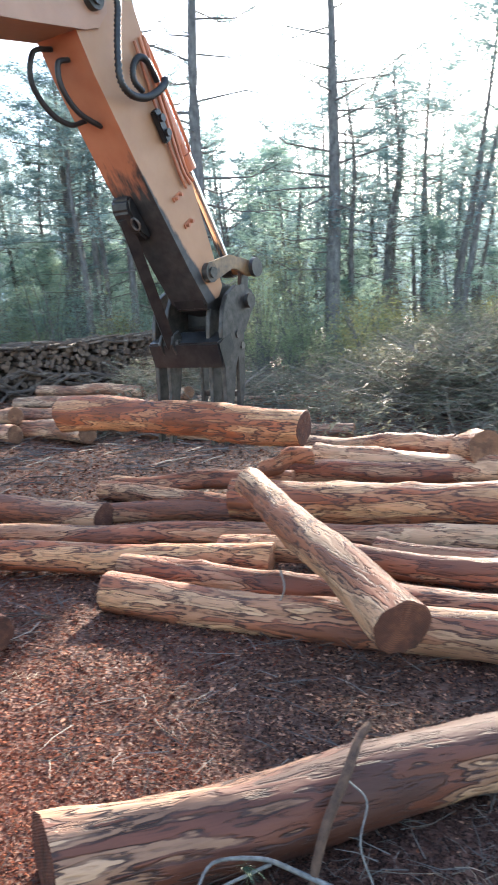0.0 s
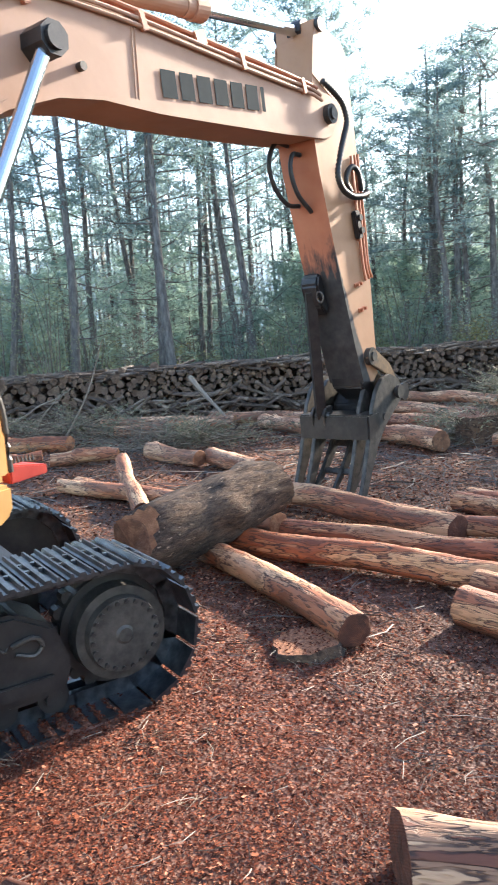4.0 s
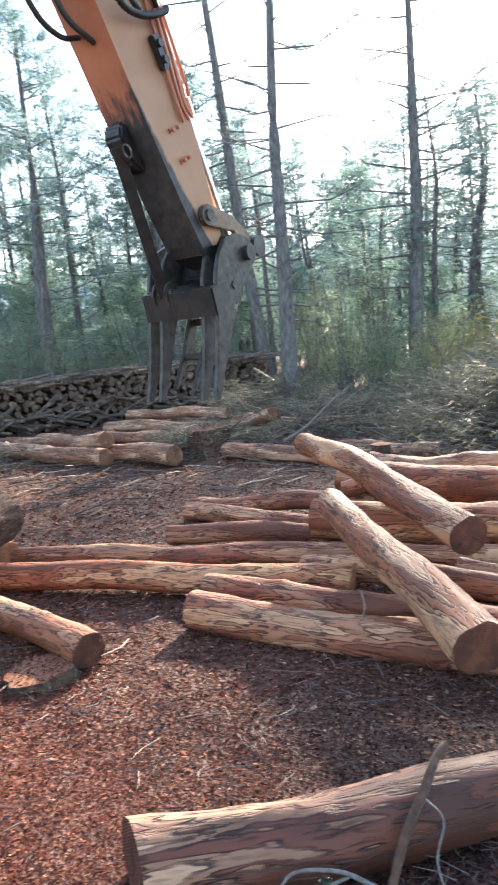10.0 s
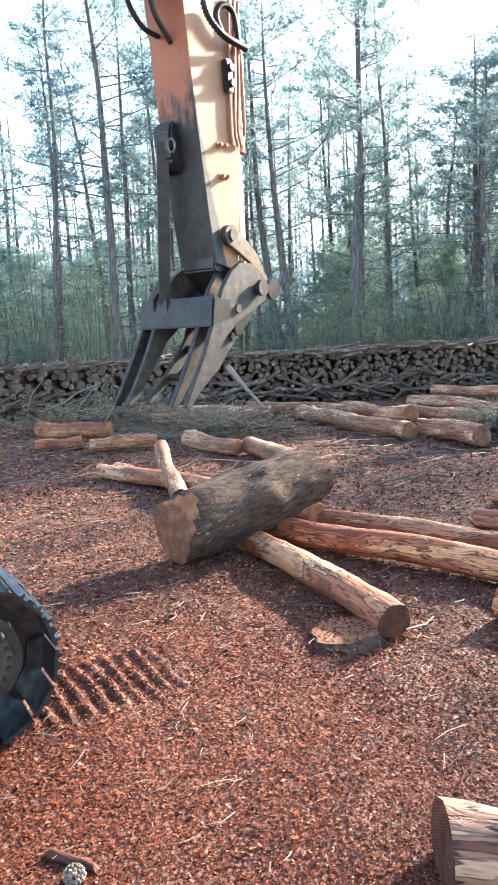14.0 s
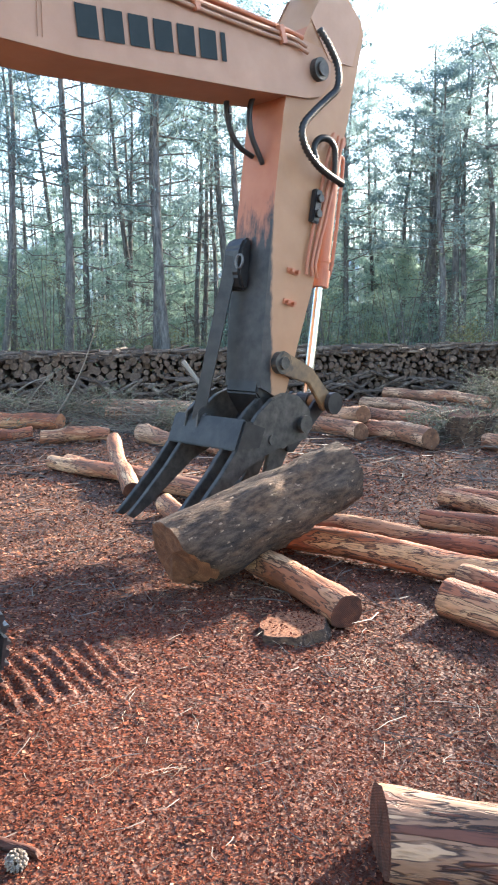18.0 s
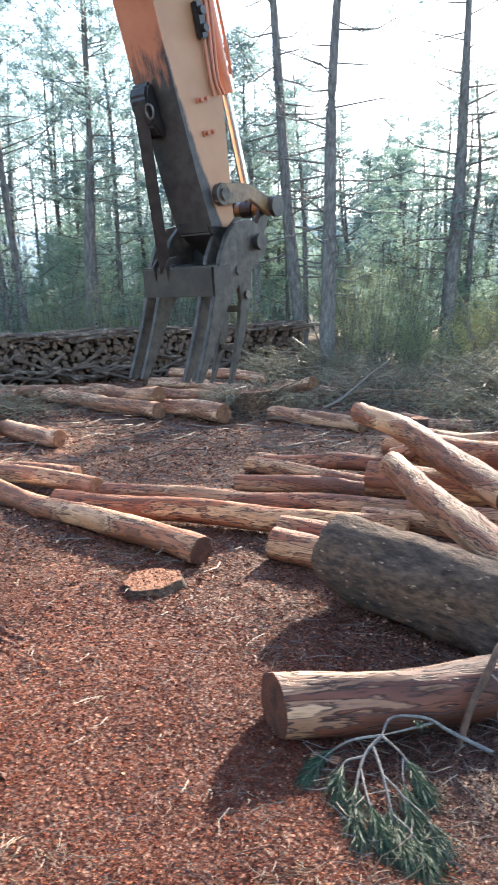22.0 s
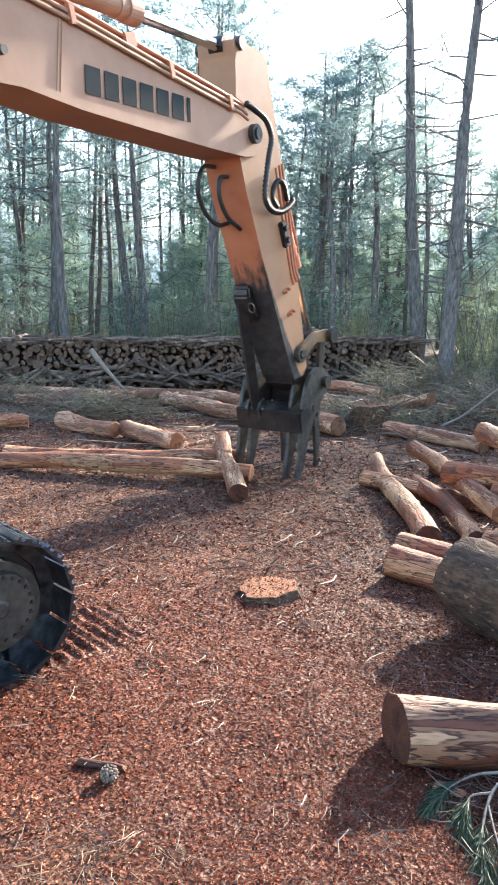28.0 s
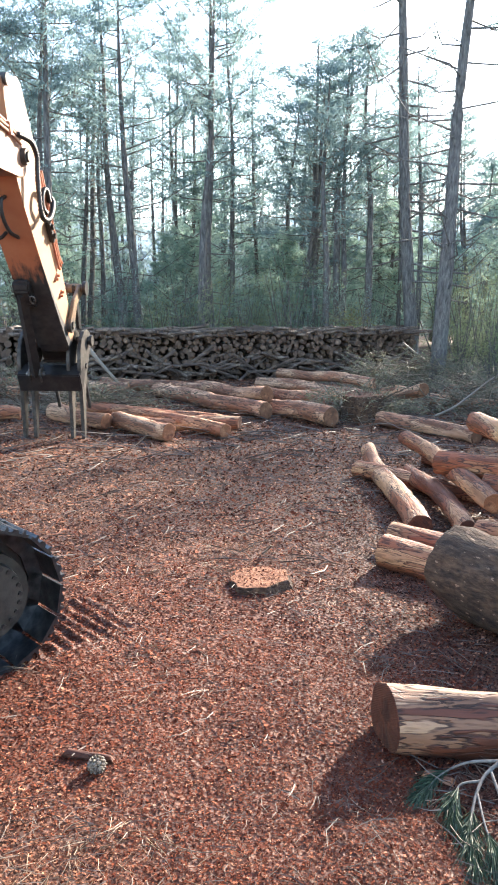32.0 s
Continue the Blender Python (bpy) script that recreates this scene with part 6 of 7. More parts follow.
M_STRAW = leaf_material("dry_straw", (0.1020, 0.0638, 0.0382), (0.2040, 0.1360, 0.0850), (0.3570, 0.2635, 0.1785), 0.1)


def scatter_twigs():
    rnd = random.Random(33)
    s = Soup()
    for n, x0, x1, y0, y1, lo, hi, r in ((700, 0.8, 5.5, 1.4, 5.0, 0.08, 0.35, 0.0035), (500, -4, 6, 6, 11, 0.12, 0.5, 0.006), (900, -8, 9, 11, 21, 0.3, 1.2, 0.011), (160, -2.5, 1, 1.5, 6, 0.06, 0.25, 0.003), (900, -2.2, 0.6, 1.0, 2.7, 0.05, 0.16, 0.0016), (1100, 0.9, 4.5, 1.0, 3.6, 0.05, 0.16, 0.0016)):
        for _ in range(n):
            x, y, a, ln = rnd.uniform(x0, x1), rnd.uniform(y0, y1), rnd.uniform(0, 6.28), rnd.uniform(lo, hi)
            z = ground_height(x, y) + 0.02
            p = Vector((x, y, z + rnd.uniform(0, 0.03)))
            d = Vector((math.cos(a), math.sin(a), rnd.uniform(-0.02, 0.22)))
            n2 = Vector((-d.y, d.x, 0)) * ln * rnd.uniform(-0.15, 0.15)
            s.tube([p, p + d * ln * 0.5 + n2, p + d * ln], [r, r * 0.8, r * 0.4], 3)
    tagged(s.make("fallen_twigs", M_TWIGS), "thin dry twigs strewn over the litter", "twigs", kind="stuff")
    # pale dry straw in tufts near the camera's spot
    s = Soup()
    for n, x0, x1, y0, y1 in ((46, -2.3, -0.45, 1.2, 2.55), (22, -0.4, 0.9, 1.2, 2.0), (34, 1.0, 3.4, 1.0, 2.5), (26, -1.2, 1.0, 5.2, 7.0), (14, -1.6, 1.2, 3.6, 5.2)):
        for _ in range(n):
            cx, cy, lean = rnd.uniform(x0, x1), rnd.uniform(y0, y1), rnd.uniform(0, 6.28)
            for _ in range(rnd.randint(5, 14)):
                a, ln = lean + rnd.gauss(0, 0.5), rnd.uniform(0.05, 0.19)
                x, y = cx + rnd.gauss(0, 0.06), cy + rnd.gauss(0, 0.06)
                p = Vector((x, y, ground_height(x, y) + 0.014))
                d = Vector((math.cos(a), math.sin(a), rnd.uniform(0.0, 0.30)))
                q = p + d * ln * 0.5 + Vector((-d.y, d.x, 0)) * ln * rnd.uniform(-0.12, 0.12)
                s.tube([p, q, p + d * ln - Vector((0, 0, 0.1 * ln))], [0.0019, 0.0017, 0.0009], 3)
    tagged(s.make("dry_straw", M_STRAW), "pale dry grass and needle straw in small tufts", "straw", kind="stuff")


scatter_twigs()


M_WILT = leaf_material("wilted_tips", (0.105, 0.108, 0.072), (0.165, 0.162, 0.112), (0.245, 0.235, 0.17), 0.45)


M_BRUSH = leaf_material("cut_brushwood", (0.085, 0.063, 0.043), (0.170, 0.131, 0.091), (0.30, 0.24, 0.172), 0.1)


def brush_heap(name, cx, cy, wx, wy, h, n, seed, needles, label):
    rnd = random.Random(seed)
    top = tagged(empty(name), label, "brush heap", "brush heaps")
    tw, lv = Soup(), Soup()
    for _ in range(n):
        u, v = rnd.gauss(0, 0.42), rnd.gauss(0, 0.42)
        hh = h * max(0.05, 1 - (u * u + v * v) * 0.9) * rnd.uniform(0.1, 1.0)
        p = Vector((cx + u * wx, cy + v * wy, max(0.03, hh)))
        a = rnd.uniform(0, 6.28)
        d = Vector((math.cos(a), math.sin(a), rnd.gauss(0.12, 0.3))).normalized()
        ln = rnd.uniform(0.5, 1.6)
        side = Vector((rnd.gauss(0, 0.12), rnd.gauss(0, 0.12), rnd.gauss(0, 0.08)))
        r = rnd.uniform(0.005, 0.016)
        q = p + d * ln
        q.z = max(q.z, 0.03)
        tw.tube([p, p.lerp(q, 0.5) + side, q], [r, r * 0.7, r * 0.25], 3)
        if rnd.random() < needles:
            clump(lv, q, 0.32, 22, rnd, 0.12, 0.6)
            clump(lv, p.lerp(q, 0.6), 0.28, 16, rnd, 0.12, 0.6)
    tw.make("brushwood", M_BRUSH, top)["kind"] = "stuff"
    if lv.f:
        lv.make("foliage", M_WILT, top)
    return top


brush_heap("brush_heap", 10.2, 12.6, 3.4, 3.0, 1.45, 2400, 51, 0.40, "large heap of cut brushwood with wilted green tips")
brush_heap("brush_heap", 12.8, 15.5, 4.4, 3.2, 1.6, 2200, 52, 0.45, "large heap of cut brushwood with wilted green tips")
brush_heap("brush_heap", 11.6, 9.0, 2.2, 2.2, 1.2, 1200, 53, 0.3, "heap of dark cut branches beside the log pile")
brush_heap("brush_heap", 7.4, 16.6, 3.0, 1.8, 0.6, 800, 54, 0.15, "low heap of slash before the trees")
brush_heap("brush_heap", -2.9, 17.0, 2.0, 0.9, 0.4, 420, 55, 0.12, "low tangle of slash before the wood stack")
brush_heap("brush_heap", -6.5, 18.8, 2.6, 1.0, 0.55, 420, 56, 0.12, "low tangle of slash before the wood stack")
brush_heap("brush_heap", 3.4, 15.6, 0.9, 0.8, 0.5, 200, 57, 0.25, "small dark tangle of roots and twigs")
brush_heap("brush_heap", 6.2, 20.5, 2.4, 1.6, 0.9, 420, 58, 0.3, "slash at the end of the wood stack")


def stump(x, y, r, h, seed, label, top_mat, lobes=7):
    rnd = random.Random(seed)
    bm = bmesh.new()
    seg = 40
    rings = []
    ph = rnd.uniform(0, 6)
    for z, k in ((-0.06, 1.18), (h * 0.35, 1.04), (h * 0.9, 1.0), (h, 0.97)):
        rings.append([bm.verts.new((r * k * (1 + 0.055 * math.sin(lobes * a + ph) + 0.05 * math.sin(3 * a) + 0.03 * math.sin(13 * a + ph) + 0.02 * rnd.uniform(-1, 1)) * math.cos(a),
                                    r * k * (1 + 0.055 * math.sin(lobes * a + ph) + 0.05 * math.sin(3 * a) + 0.03 * math.sin(13 * a + ph)) * math.sin(a), z)) for a in (6.283 * i / seg for i in range(seg))])
    for a, b in zip(rings, rings[1:]):
        for i in range(seg):
            bm.faces.new((a[i], a[(i + 1) % seg], b[(i + 1) % seg], b[i]))
    ob = link_mesh("tree_stump", bm, M_BARK)
    tagged(ob, label, "stump")
    bm = bmesh.new()
    outer = [bm.verts.new((v[0], v[1], h)) for v in ((r * 0.97 * (1 + 0.055 * math.sin(lobes * a + ph) + 0.05 * math.sin(3 * a) + 0.03 * math.sin(13 * a + ph)) * math.cos(a), r * 0.97 * (1 + 0.055 * math.sin(lobes * a + ph) + 0.05 * math.sin(3 * a) + 0.03 * math.sin(13 * a + ph)) * math.sin(a)) for a in (6.283 * i / seg for i in range(seg)))]
    inner = [bm.verts.new((v.co.x * 0.6, v.co.y * 0.6, h + 0.008 + rnd.uniform(-0.004, 0.004))) for v in outer]
    mid = bm.verts.new((0, 0, h + 0.006))
    for i in range(seg):
        j = (i + 1) % seg
        bm.faces.new((outer[i], outer[j], inner[j], inner[i]))
        bm.faces.new((inner[i], inner[j], mid))
    part("sawn_top", bm, top_mat, ob, "sawn top strewn with chips")
    if h < 0.25:
        s = Soup()
        for _ in range(260):
            a, d = rnd.uniform(0, 6.283), r * math.sqrt(rnd.random())
            ln = rnd.uniform(0.006, 0.016)
            q = Euler((rnd.gauss(0, 0.35), rnd.gauss(0, 0.35), rnd.uniform(0, 6.28))).to_quaternion()
            c = Vector((d * math.cos(a), d * math.sin(a), h + 0.012))
            u, w = q @ Vector((ln, 0, 0)), q @ Vector((0, ln * 0.5, 0))
            s.quad(c - u - w, c + u * 0.8 - w, c + u + w * 0.8, c - u * 0.7 + w)
        s.make("chip_cover", M_CHIP, ob)["kind"] = "stuff"
    ob.matrix_world = pose(x, y, ground_height(x, y), rnd.uniform(-4, 4), rnd.uniform(-4, 4), rnd.uniform(0, 360))
    return ob


M_STUMPTOP = simple("orange_sawn_stump", (0.12, 0.044, 0.021), (0.40, 0.165, 0.078), 38.0, 0.85, 0.0, 0.6, 0.01)
stump(0.24, 5.74, 0.275, 0.065, 3, "low sawn stump with an orange chip-strewn top", M_STUMPTOP)
stump(3.4, 15.2, 0.42, 0.55, 4, "dark root stump beside the bundle", M_END_DARK, 5)
stump(5.55, 11.4, 0.16, 0.42, 5, "small stump with a fresh sawn top standing behind the pile", M_END, 3)


def small_things():
    # leaning broken stick on the near log
    s = Soup()
    pts = curve_pts([(2.24, 2.99, 0.50), (2.16, 2.95, 0.465), (2.05, 2.86, 0.38), (1.90, 2.77, 0.24), (1.80, 2.70, 0.09), (1.77, 2.67, 0.02)], 5)
    s.tube(pts, [0.012 + 0.012 * math.sin(0.5 + 2.2 * i / len(pts)) for i in range(len(pts))], 8)
    tagged(s.make("broken_stick", simple("brown_stick", (0.045, 0.023, 0.014), (0.115, 0.060, 0.036), 22.0, 0.85, 0.0, 0.5, 0.006), None, True), "broken brown stick leaning against a log", "stick")
    # pine bough on the ground by the near log: bare grey stem, drooping brushes of long needles
    rnd = random.Random(9)
    top = tagged(empty("pine_bough"), "cut pine bough with bare grey stems and long green needles", "branch")
    st, nd = Soup(), Soup()

    def needle(c, along, ln):
        v = (along + Vector((rnd.gauss(0, 0.26), rnd.gauss(0, 0.26), rnd.gauss(-0.05, 0.18)))).normalized() * ln
        w = v.cross(Vector((rnd.gauss(0, 1), rnd.gauss(0, 1), rnd.gauss(0, 1)))).normalized() * 0.0019
        k, e = c + v * 0.55, c + v + Vector((0, 0, -0.25 * ln))
        k.z, e.z = max(k.z, 0.02), max(e.z, 0.012)
        nd.quad(c - w * 0.6, c + w * 0.6, k + w, k - w)
        nd.tri(k - w, k + w, e)

    fork = (1.27, 2.67, 0.18)
    stems = (([(1.92, 2.56, 0.03), (1.73, 2.72, 0.10), (1.58, 2.74, 0.20), (1.39, 2.80, 0.20), fork], 0.014, 0),
             ([(1.62, 2.73, 0.17), (1.42, 2.70, 0.17), fork], 0.009, 0),
             ([fork, (1.13, 2.58, 0.13), (0.99, 2.35, 0.07), (0.93, 2.14, 0.04)], 0.012, 90),
             ([fork, (1.10, 2.70, 0.16), (0.96, 2.72, 0.08), (0.84, 2.62, 0.05)], 0.009, 75),
             ([(1.13, 2.58, 0.13), (1.00, 2.56, 0.12), (0.93, 2.42, 0.07)], 0.008, 55),
             ([(1.20, 2.62, 0.15), (1.17, 2.42, 0.13), (1.13, 2.17, 0.05), (1.10, 1.98, 0.04)], 0.009, 110),
             ([(1.17, 2.42, 0.12), (1.22, 2.26, 0.09), (1.20, 2.06, 0.04)], 0.007, 95),
             ([fork, (1.33, 2.50, 0.15), (1.36, 2.32, 0.08)], 0.008, 60),
             ([(1.08, 2.50, 0.11), (1.03, 2.26, 0.10), (1.02, 2.04, 0.05)], 0.007, 90),
             ([(1.33, 2.50, 0.14), (1.27, 2.36, 0.10), (1.26, 2.18, 0.05)], 0.006, 70),
             ([(1.13, 2.17, 0.06), (1.17, 2.02, 0.06), (1.16, 1.86, 0.03)], 0.006, 100),
             ([(1.22, 2.26, 0.09), (1.28, 2.08, 0.07), (1.26, 1.92, 0.03)], 0.005, 90))
    for ctrl, r, tuft in stems:
        pts = curve_pts(ctrl, 5)
        st.tube(pts, [r * (1 - 0.6 * i / len(pts)) for i in range(len(pts))], 6)
        if tuft:
            tip = len(pts) - 1
            for i in range(int(tip * 0.62), tip + 1):
                d = (pts[i] - pts[i - 1]).normalized()
                for _ in range(int(tuft * 1.5)):
                    needle(pts[i] + d * rnd.uniform(-0.03, 0.03), d, rnd.uniform(0.11, 0.25))
    for k in range(26):
        needle(Vector((1.50 + 0.01 * rnd.gauss(0, 1), 2.73, 0.20)), Vector((0.2, -0.6, 0.1)), rnd.uniform(0.06, 0.12))
    st.make("stem", M_GREYSTEM, top, True)
    nd.make("needles", M_BOUGH, top)
    # thin twig that hooks over the log
    s = Soup()
    pts = curve_pts([(2.02, 2.78, 0.40), (2.06, 2.70, 0.34), (1.98, 2.62, 0.22), (2.0, 2.55, 0.06)], 5)
    s.tube(pts, [0.0045] * len(pts), 6)
    tagged(s.make("twig", M_GREYSTEM), "thin grey twig hooked over a log", "twig")
    # pine cone and stick
    bm = bmesh.new()
    for ring in range(7):
        for k in range(9):
            a = 6.283 * (k + 0.5 * (ring % 2)) / 9
            z = 0.012 * ring
            rr = 0.048 * math.sin(0.5 + ring * 0.36)
            m = Matrix.Translation((rr * math.cos(a), rr * math.sin(a), z)) @ pose(0, 0, 0, 0, 35, math.degrees(a))
            bmesh.ops.create_cone(bm, cap_ends=True, segments=5, radius1=0.013, radius2=0.004, depth=0.02, matrix=m)
    ob = link_mesh("pine_cone", bm, M_DRYTWIG)
    tagged(ob, "open grey pine cone among red chips", "pine cone")
    ob.matrix_world = pose(-0.95, 3.0, 0.05, 70, 20, 10)
    log((-1.14, 3.14, 0.035), (-0.86, 3.04, 0.04), 0.028, 0.024, M_LOG_DARK, M_END_DARK, "short thick broken stick by the pine cone", "", "stick", 0.005, seg=10)
    log((0.90, 2.78, 0.035), (1.03, 2.70, 0.03), 0.036, 0.028, M_LOG_GREY, M_END, "short broken wood chunk by the log end", "", "wood_chunk", 0.004, seg=10)
    # stick on the pile front and thin sapling before the stack
    for ctrl, r, label in ((((2.72, 5.25, 0.42), (2.66, 5.05, 0.34), (2.52, 5.0, 0.18), (2.45, 5.05, 0.03)), 0.009, "bent twig hanging over a log"),
                           (((-6.08, 17.42, 0.0), (-5.54, 17.42, 0.74), (-5.15, 17.42, 1.41), (-4.88, 17.42, 2.07), (-4.71, 17.42, 2.55)), 0.026, "thin bare sapling before the wood stack"),
                           (((-8.49, 20.3, 0.40), (-7.95, 20.25, 0.62), (-7.56, 20.3, 0.86), (-7.0, 20.3, 1.05), (-6.61, 20.35, 1.27)), 0.034, "bare pale branch leaning on the wood stack"),
                           (((-7.80, 20.25, 0.05), (-7.5, 20.2, 0.5), (-7.24, 20.25, 0.80), (-6.9, 20.3, 1.15)), 0.030, "bare pale branch leaning on the wood stack"),
                           (((-9.2, 20.3, 0.1), (-8.9, 20.1, 0.8), (-8.5, 20.2, 1.3)), 0.026, "bare pale branch leaning on the wood stack"),
                           (((-3.3, 20.6, 1.35), (-2.9, 20.3, 0.9), (-2.3, 20.0, 0.25)), 0.085, "thick grey pole fallen against the wood stack"),
                           (((6.0, 21.4, 1.3), (6.7, 20.9, 0.7), (7.3, 20.5, 0.1)), 0.03, "bare branch fallen from the wood stack"),
                           (((0.35, 6.55, 0.02), (0.42, 6.42, 0.14), (0.40, 6.30, 0.20)), 0.012, "splinter sticking up from the chips"),
                           (((4.9, 14.9, 0.1), (5.5, 15.2, 0.3), (6.3, 15.6, 0.75), (6.8, 15.8, 1.0)), 0.03, "dead branch sticking up from the slash")):
        s = Soup()
        pts = curve_pts(ctrl, 6)
        s.tube(pts, [r * (1 - 0.6 * i / len(pts)) for i in range(len(pts))], 6)
        tagged(s.make("twig", M_DRYTWIG, None, True), label, "twig")


M_GREYSTEM = simple("grey_bough_bark", (0.085, 0.078, 0.072), (0.21, 0.195, 0.18), 30.0, 0.85, 0.0, 0.4, 0.004)
M_BOUGH = leaf_material("bough_needles", (0.014, 0.034, 0.019), (0.030, 0.064, 0.034), (0.068, 0.112, 0.058), 0.2)
small_things()


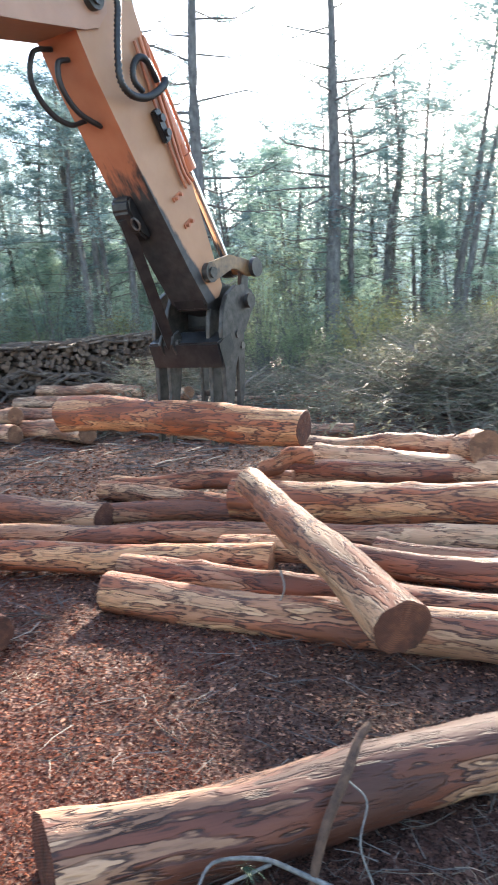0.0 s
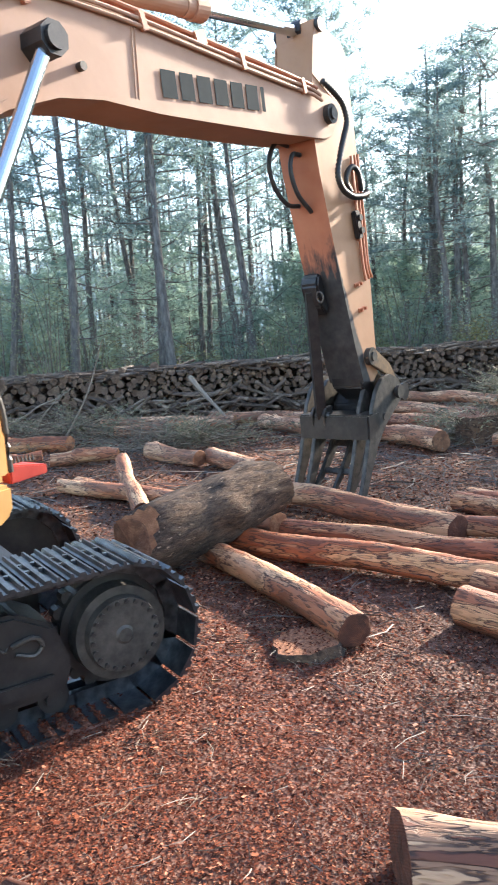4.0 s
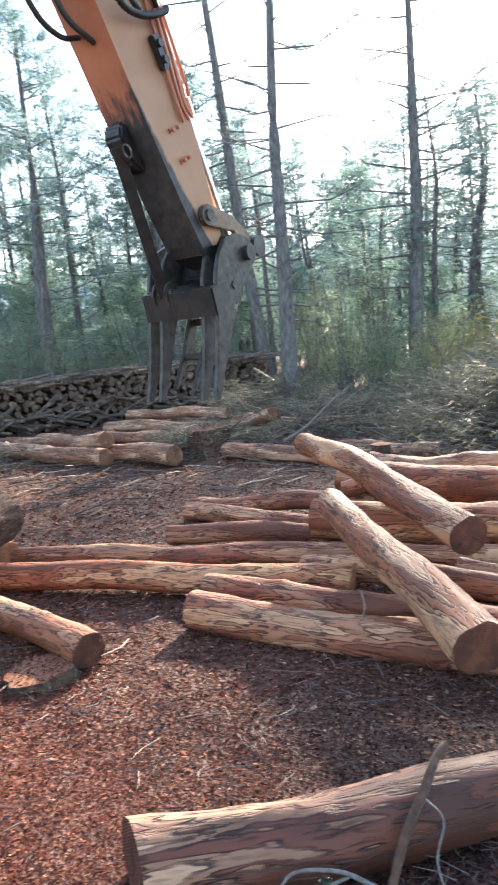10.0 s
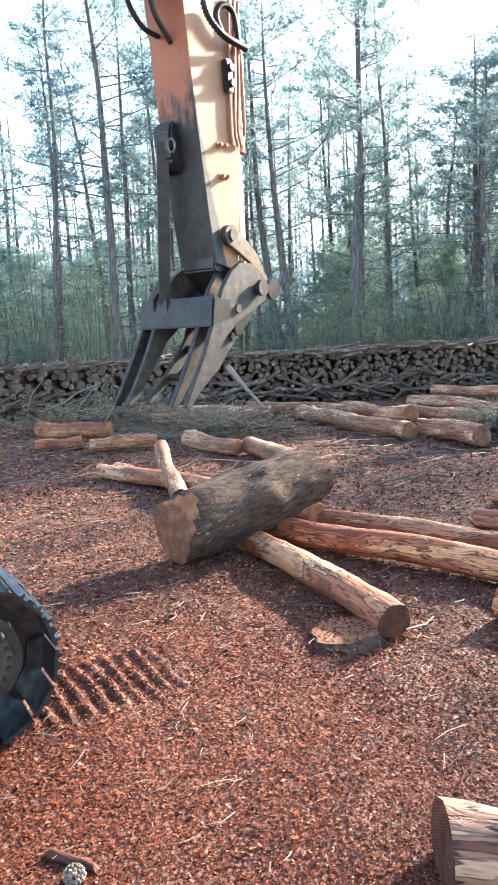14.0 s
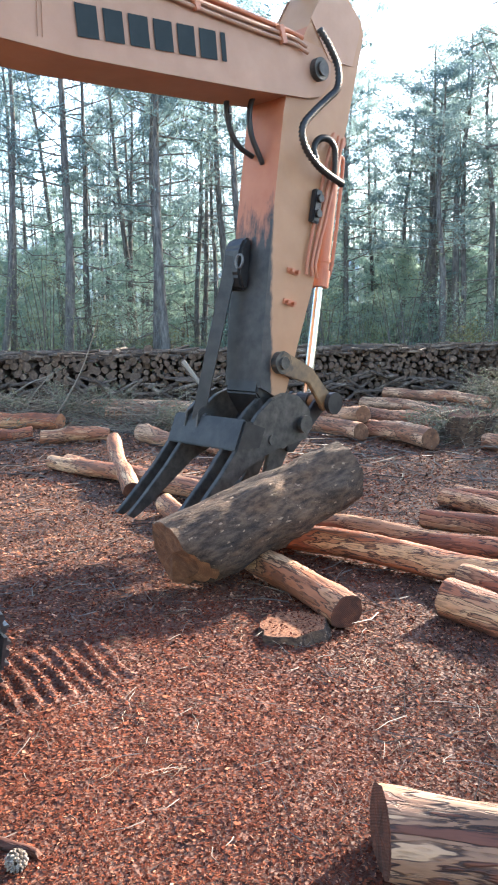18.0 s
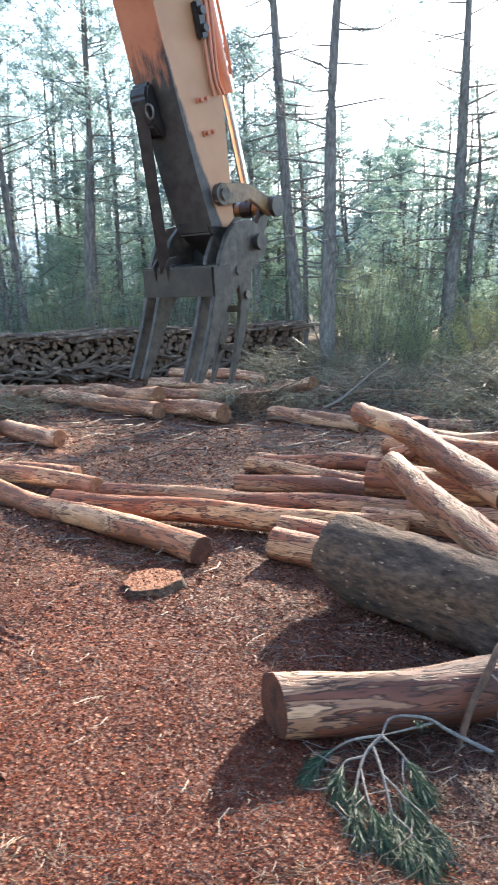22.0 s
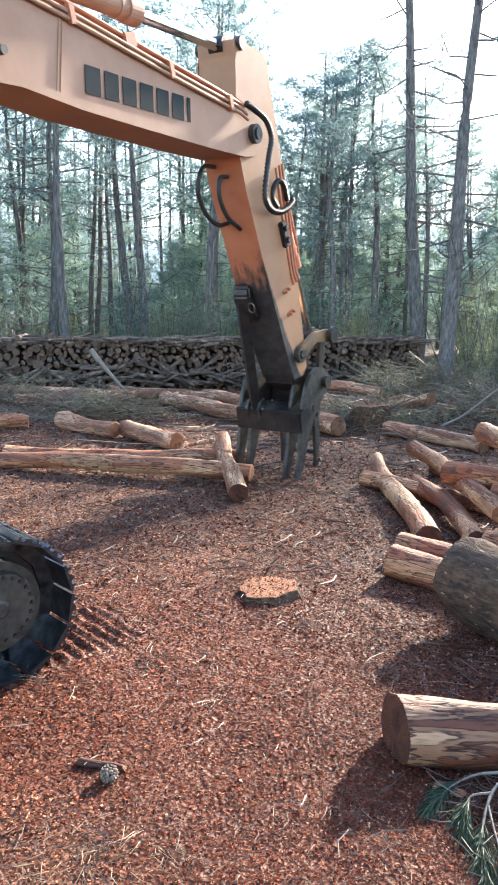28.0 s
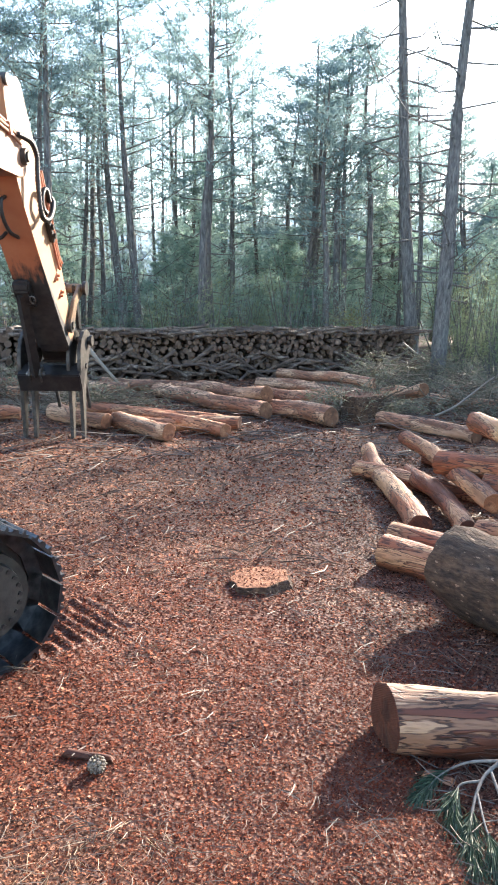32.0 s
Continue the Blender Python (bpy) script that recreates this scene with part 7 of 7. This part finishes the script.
# ---- movement ----
LOG_MOVES = {
    "A": ((0, (1.73, 11.3, 1.03), (4.39, 8.13, 0.92)), (0.5, (3.02, 10.14, 0.97), (5.04, 6.53, 0.92)), (1.0, (3.70, 9.56, 0.79), (5.39, 5.77, 0.92)),
          (1.4, (4.25, 9.50, 0.36), (5.44, 5.82, 0.70)), (1.6, (4.22, 9.45, 0.30), (5.61, 5.89, 0.59)), (32, (4.22, 9.45, 0.30), (5.61, 5.89, 0.59))),
    "B": ((0, (-0.78, 11.03, 0.17), (1.84, 8.42, 0.17)), (6.2, (-0.78, 11.03, 0.17), (1.84, 8.42, 0.17)), (6.6, (-0.92, 11.0, 0.42), (1.98, 8.75, 0.22)),
          (7.0, (-1.0, 10.85, 0.93), (2.16, 8.89, 0.39)), (7.5, (0.18, 10.56, 1.22), (3.08, 8.14, 0.65)), (8.0, (1.50, 9.45, 1.28), (3.80, 6.62, 1.0)),
          (8.5, (2.50, 9.10, 0.90), (4.25, 5.95, 0.78)), (8.9, (3.58, 9.15, 0.95), (3.76, 5.45, 0.64)), (32, (3.58, 9.15, 0.95), (3.76, 5.45, 0.64))),
    "C": ((0, (-1.64, 7.55, 0.40), (-0.20, 9.0, 0.68)), (17.0, (-1.64, 7.55, 0.40), (-0.20, 9.0, 0.68)), (17.5, (-1.22, 6.85, 0.38), (0.17, 8.24, 0.98), 60),
          (18.0, (-0.9, 6.57, 0.37), (0.73, 7.7, 0.92), 110), (18.5, (-0.68, 6.45, 0.39), (1.31, 6.2, 0.76), 150), (19.0, (-0.41, 5.60, 0.58), (0.95, 4.05, 0.77), 150),
          (19.5, (-0.06, 5.35, 0.62), (1.07, 3.65, 0.87), 150), (20.0, (0.86, 5.12, 0.75), (1.67, 3.25, 1.05), 150), (20.3, (1.35, 5.23, 0.49), (2.02, 3.32, 0.68), 150),
          (20.6, (1.92, 5.30, 0.37), (2.62, 3.52, 0.42), 150), (20.8, (1.90, 5.12, 0.355), (2.84, 3.44, 0.31), 150), (32, (1.90, 5.12, 0.355), (2.84, 3.44, 0.31), 150)),
    "S": ((0, (-1.5, 9.28, 0.16), (0.60, 5.78, 0.16)), (17.5, (-1.5, 9.28, 0.16), (0.60, 5.78, 0.16)), (18.2, (-1.55, 9.4, 0.16), (0.70, 5.94, 0.16)),
          (18.9, (-1.63, 9.66, 0.16), (0.80, 6.15, 0.16)), (23.8, (-1.63, 9.66, 0.16), (0.80, 6.15, 0.16)), (24.4, (-1.1, 9.8, 0.16), (1.35, 6.4, 0.16)),
          (25.0, (-0.35, 10.0, 0.16), (2.28, 6.86, 0.16)), (25.5, (0.85, 10.65, 0.16), (2.52, 6.83, 0.16)), (27.2, (2.55, 11.05, 0.16), (2.14, 6.97, 0.16)), (32, (2.55, 11.05, 0.16), (2.14, 6.97, 0.16))),
    "l2": ((0, (-0.10, 8.95, 0.13), (3.36, 6.97, 0.13)), (24.0, (-0.10, 8.95, 0.13), (3.36, 6.97, 0.13)), (25.0, (0.55, 10.4, 0.2), (2.85, 7.3, 0.2)),
           (25.5, (1.05, 10.75, 0.25), (3.4, 7.6, 0.25)), (27.2, (3.12, 10.9, 0.40), (2.99, 7.0, 0.40)), (32, (3.12, 10.9, 0.40), (2.99, 7.0, 0.40))),
    "l5": ((0, (1.70, 8.83, 0.13), (3.95, 7.2, 0.13)), (24.5, (1.70, 8.83, 0.13), (3.95, 7.2, 0.13)), (25.5, (1.95, 9.2, 0.13), (3.95, 7.3, 0.13)),
           (27.2, (2.78, 9.55, 0.14), (2.63, 6.82, 0.14)), (32, (2.78, 9.55, 0.14), (2.63, 6.82, 0.14))),
    "l3": ((0, (-0.74, 8.55, 0.15), (3.02, 6.22, 0.15)), (24.0, (-0.74, 8.55, 0.15), (3.02, 6.22, 0.15)), (25.0, (1.25, 8.1, 0.15), (3.75, 6.0, 0.4)),
           (25.5, (2.0, 8.2, 0.2), (4.3, 5.9, 0.55)), (27.2, (3.22, 8.15, 0.55), (5.1, 5.5, 0.78)), (32, (3.22, 8.15, 0.55), (5.1, 5.5, 0.78))),
    "l4": ((0, (2.25, 10.1, 0.14), (4.4, 8.9, 0.14)), (25.0, (2.25, 10.1, 0.14), (4.4, 8.9, 0.14)), (27.2, (3.4, 10.7, 0.14), (5.2, 9.1, 0.14)), (32, (3.4, 10.7, 0.14), (5.2, 9.1, 0.14))),
    "D": ((0, (-3.10, 12.6, 0.48), (-2.22, 10.3, 0.14)), (23.3, (-3.10, 12.6, 0.48), (-2.22, 10.3, 0.14)), (24.0, (-2.6, 12.1, 0.46), (-1.80, 9.95, 0.14)), (25.0, (-2.04, 12.2, 0.45), (-1.79, 10.02, 0.14)),
          (25.5, (-1.95, 12.2, 0.45), (-1.70, 9.9, 0.14)), (27.5, (-0.25, 11.8, 0.42), (-0.01, 9.2, 0.14)), (28.0, (0.04, 11.7, 0.45), (0.16, 9.1, 0.14)),
          (28.4, (0.10, 11.5, 0.75), (0.35, 9.6, 0.15)), (28.9, (-1.0, 11.9, 0.40), (1.0, 11.3, 0.35)), (29.5, (-2.2, 13.1, 0.2), (0.05, 13.25, 0.2)), (32, (-1.75, 14.3, 0.2), (0.4, 13.7, 0.2))),
    "pair_a": ((0, (-3.95, 12.55, 0.13), (-0.40, 9.98, 0.13)), (24.2, (-3.95, 12.55, 0.13), (-0.40, 9.98, 0.13)), (25.0, (-3.4, 12.35, 0.13), (0.75, 11.4, 0.13)), (26.5, (-3.7, 12.1, 0.13), (0.58, 11.5, 0.13)), (28.5, (-3.7, 12.1, 0.13), (0.58, 11.5, 0.13)), (29.0, (-4.0, 12.2, 0.13), (0.3, 12.0, 0.13)), (30.0, (-4.25, 13.39, 0.14), (0.03, 13.72, 0.14)), (31.0, (-3.87, 15.22, 0.14), (0.31, 14.21, 0.14)), (32, (-2.75, 16.83, 0.14), (0.52, 14.04, 0.14))),
    "pair_b": ((0, (-4.12, 12.35, 0.14), (-0.20, 9.18, 0.14)), (24.0, (-4.12, 12.35, 0.14), (-0.20, 9.18, 0.14)), (25.0, (-3.72, 11.66, 0.14), (1.0, 9.65, 0.14)), (27.2, (-4.48, 11.47, 0.14), (0.43, 10.25, 0.14)), (28.4, (-4.48, 11.47, 0.14), (0.43, 10.25, 0.14)), (29.0, (-4.4, 11.55, 0.14), (0.5, 10.9, 0.14)), (30.0, (-4.24, 11.97, 0.14), (0.81, 12.26, 0.14)), (31.0, (-4.49, 13.37, 0.14), (0.52, 12.72, 0.14)), (32, (-3.28, 16.65, 0.14), (0.30, 13.08, 0.14))),
}


def motions():
    move_excavator()
    for key, rows in LOG_MOVES.items():
        walk(LOGS[key], [(r[0], between(r[1], r[2], r[3] if len(r) > 3 else 0.0)) for r in rows])


motions()
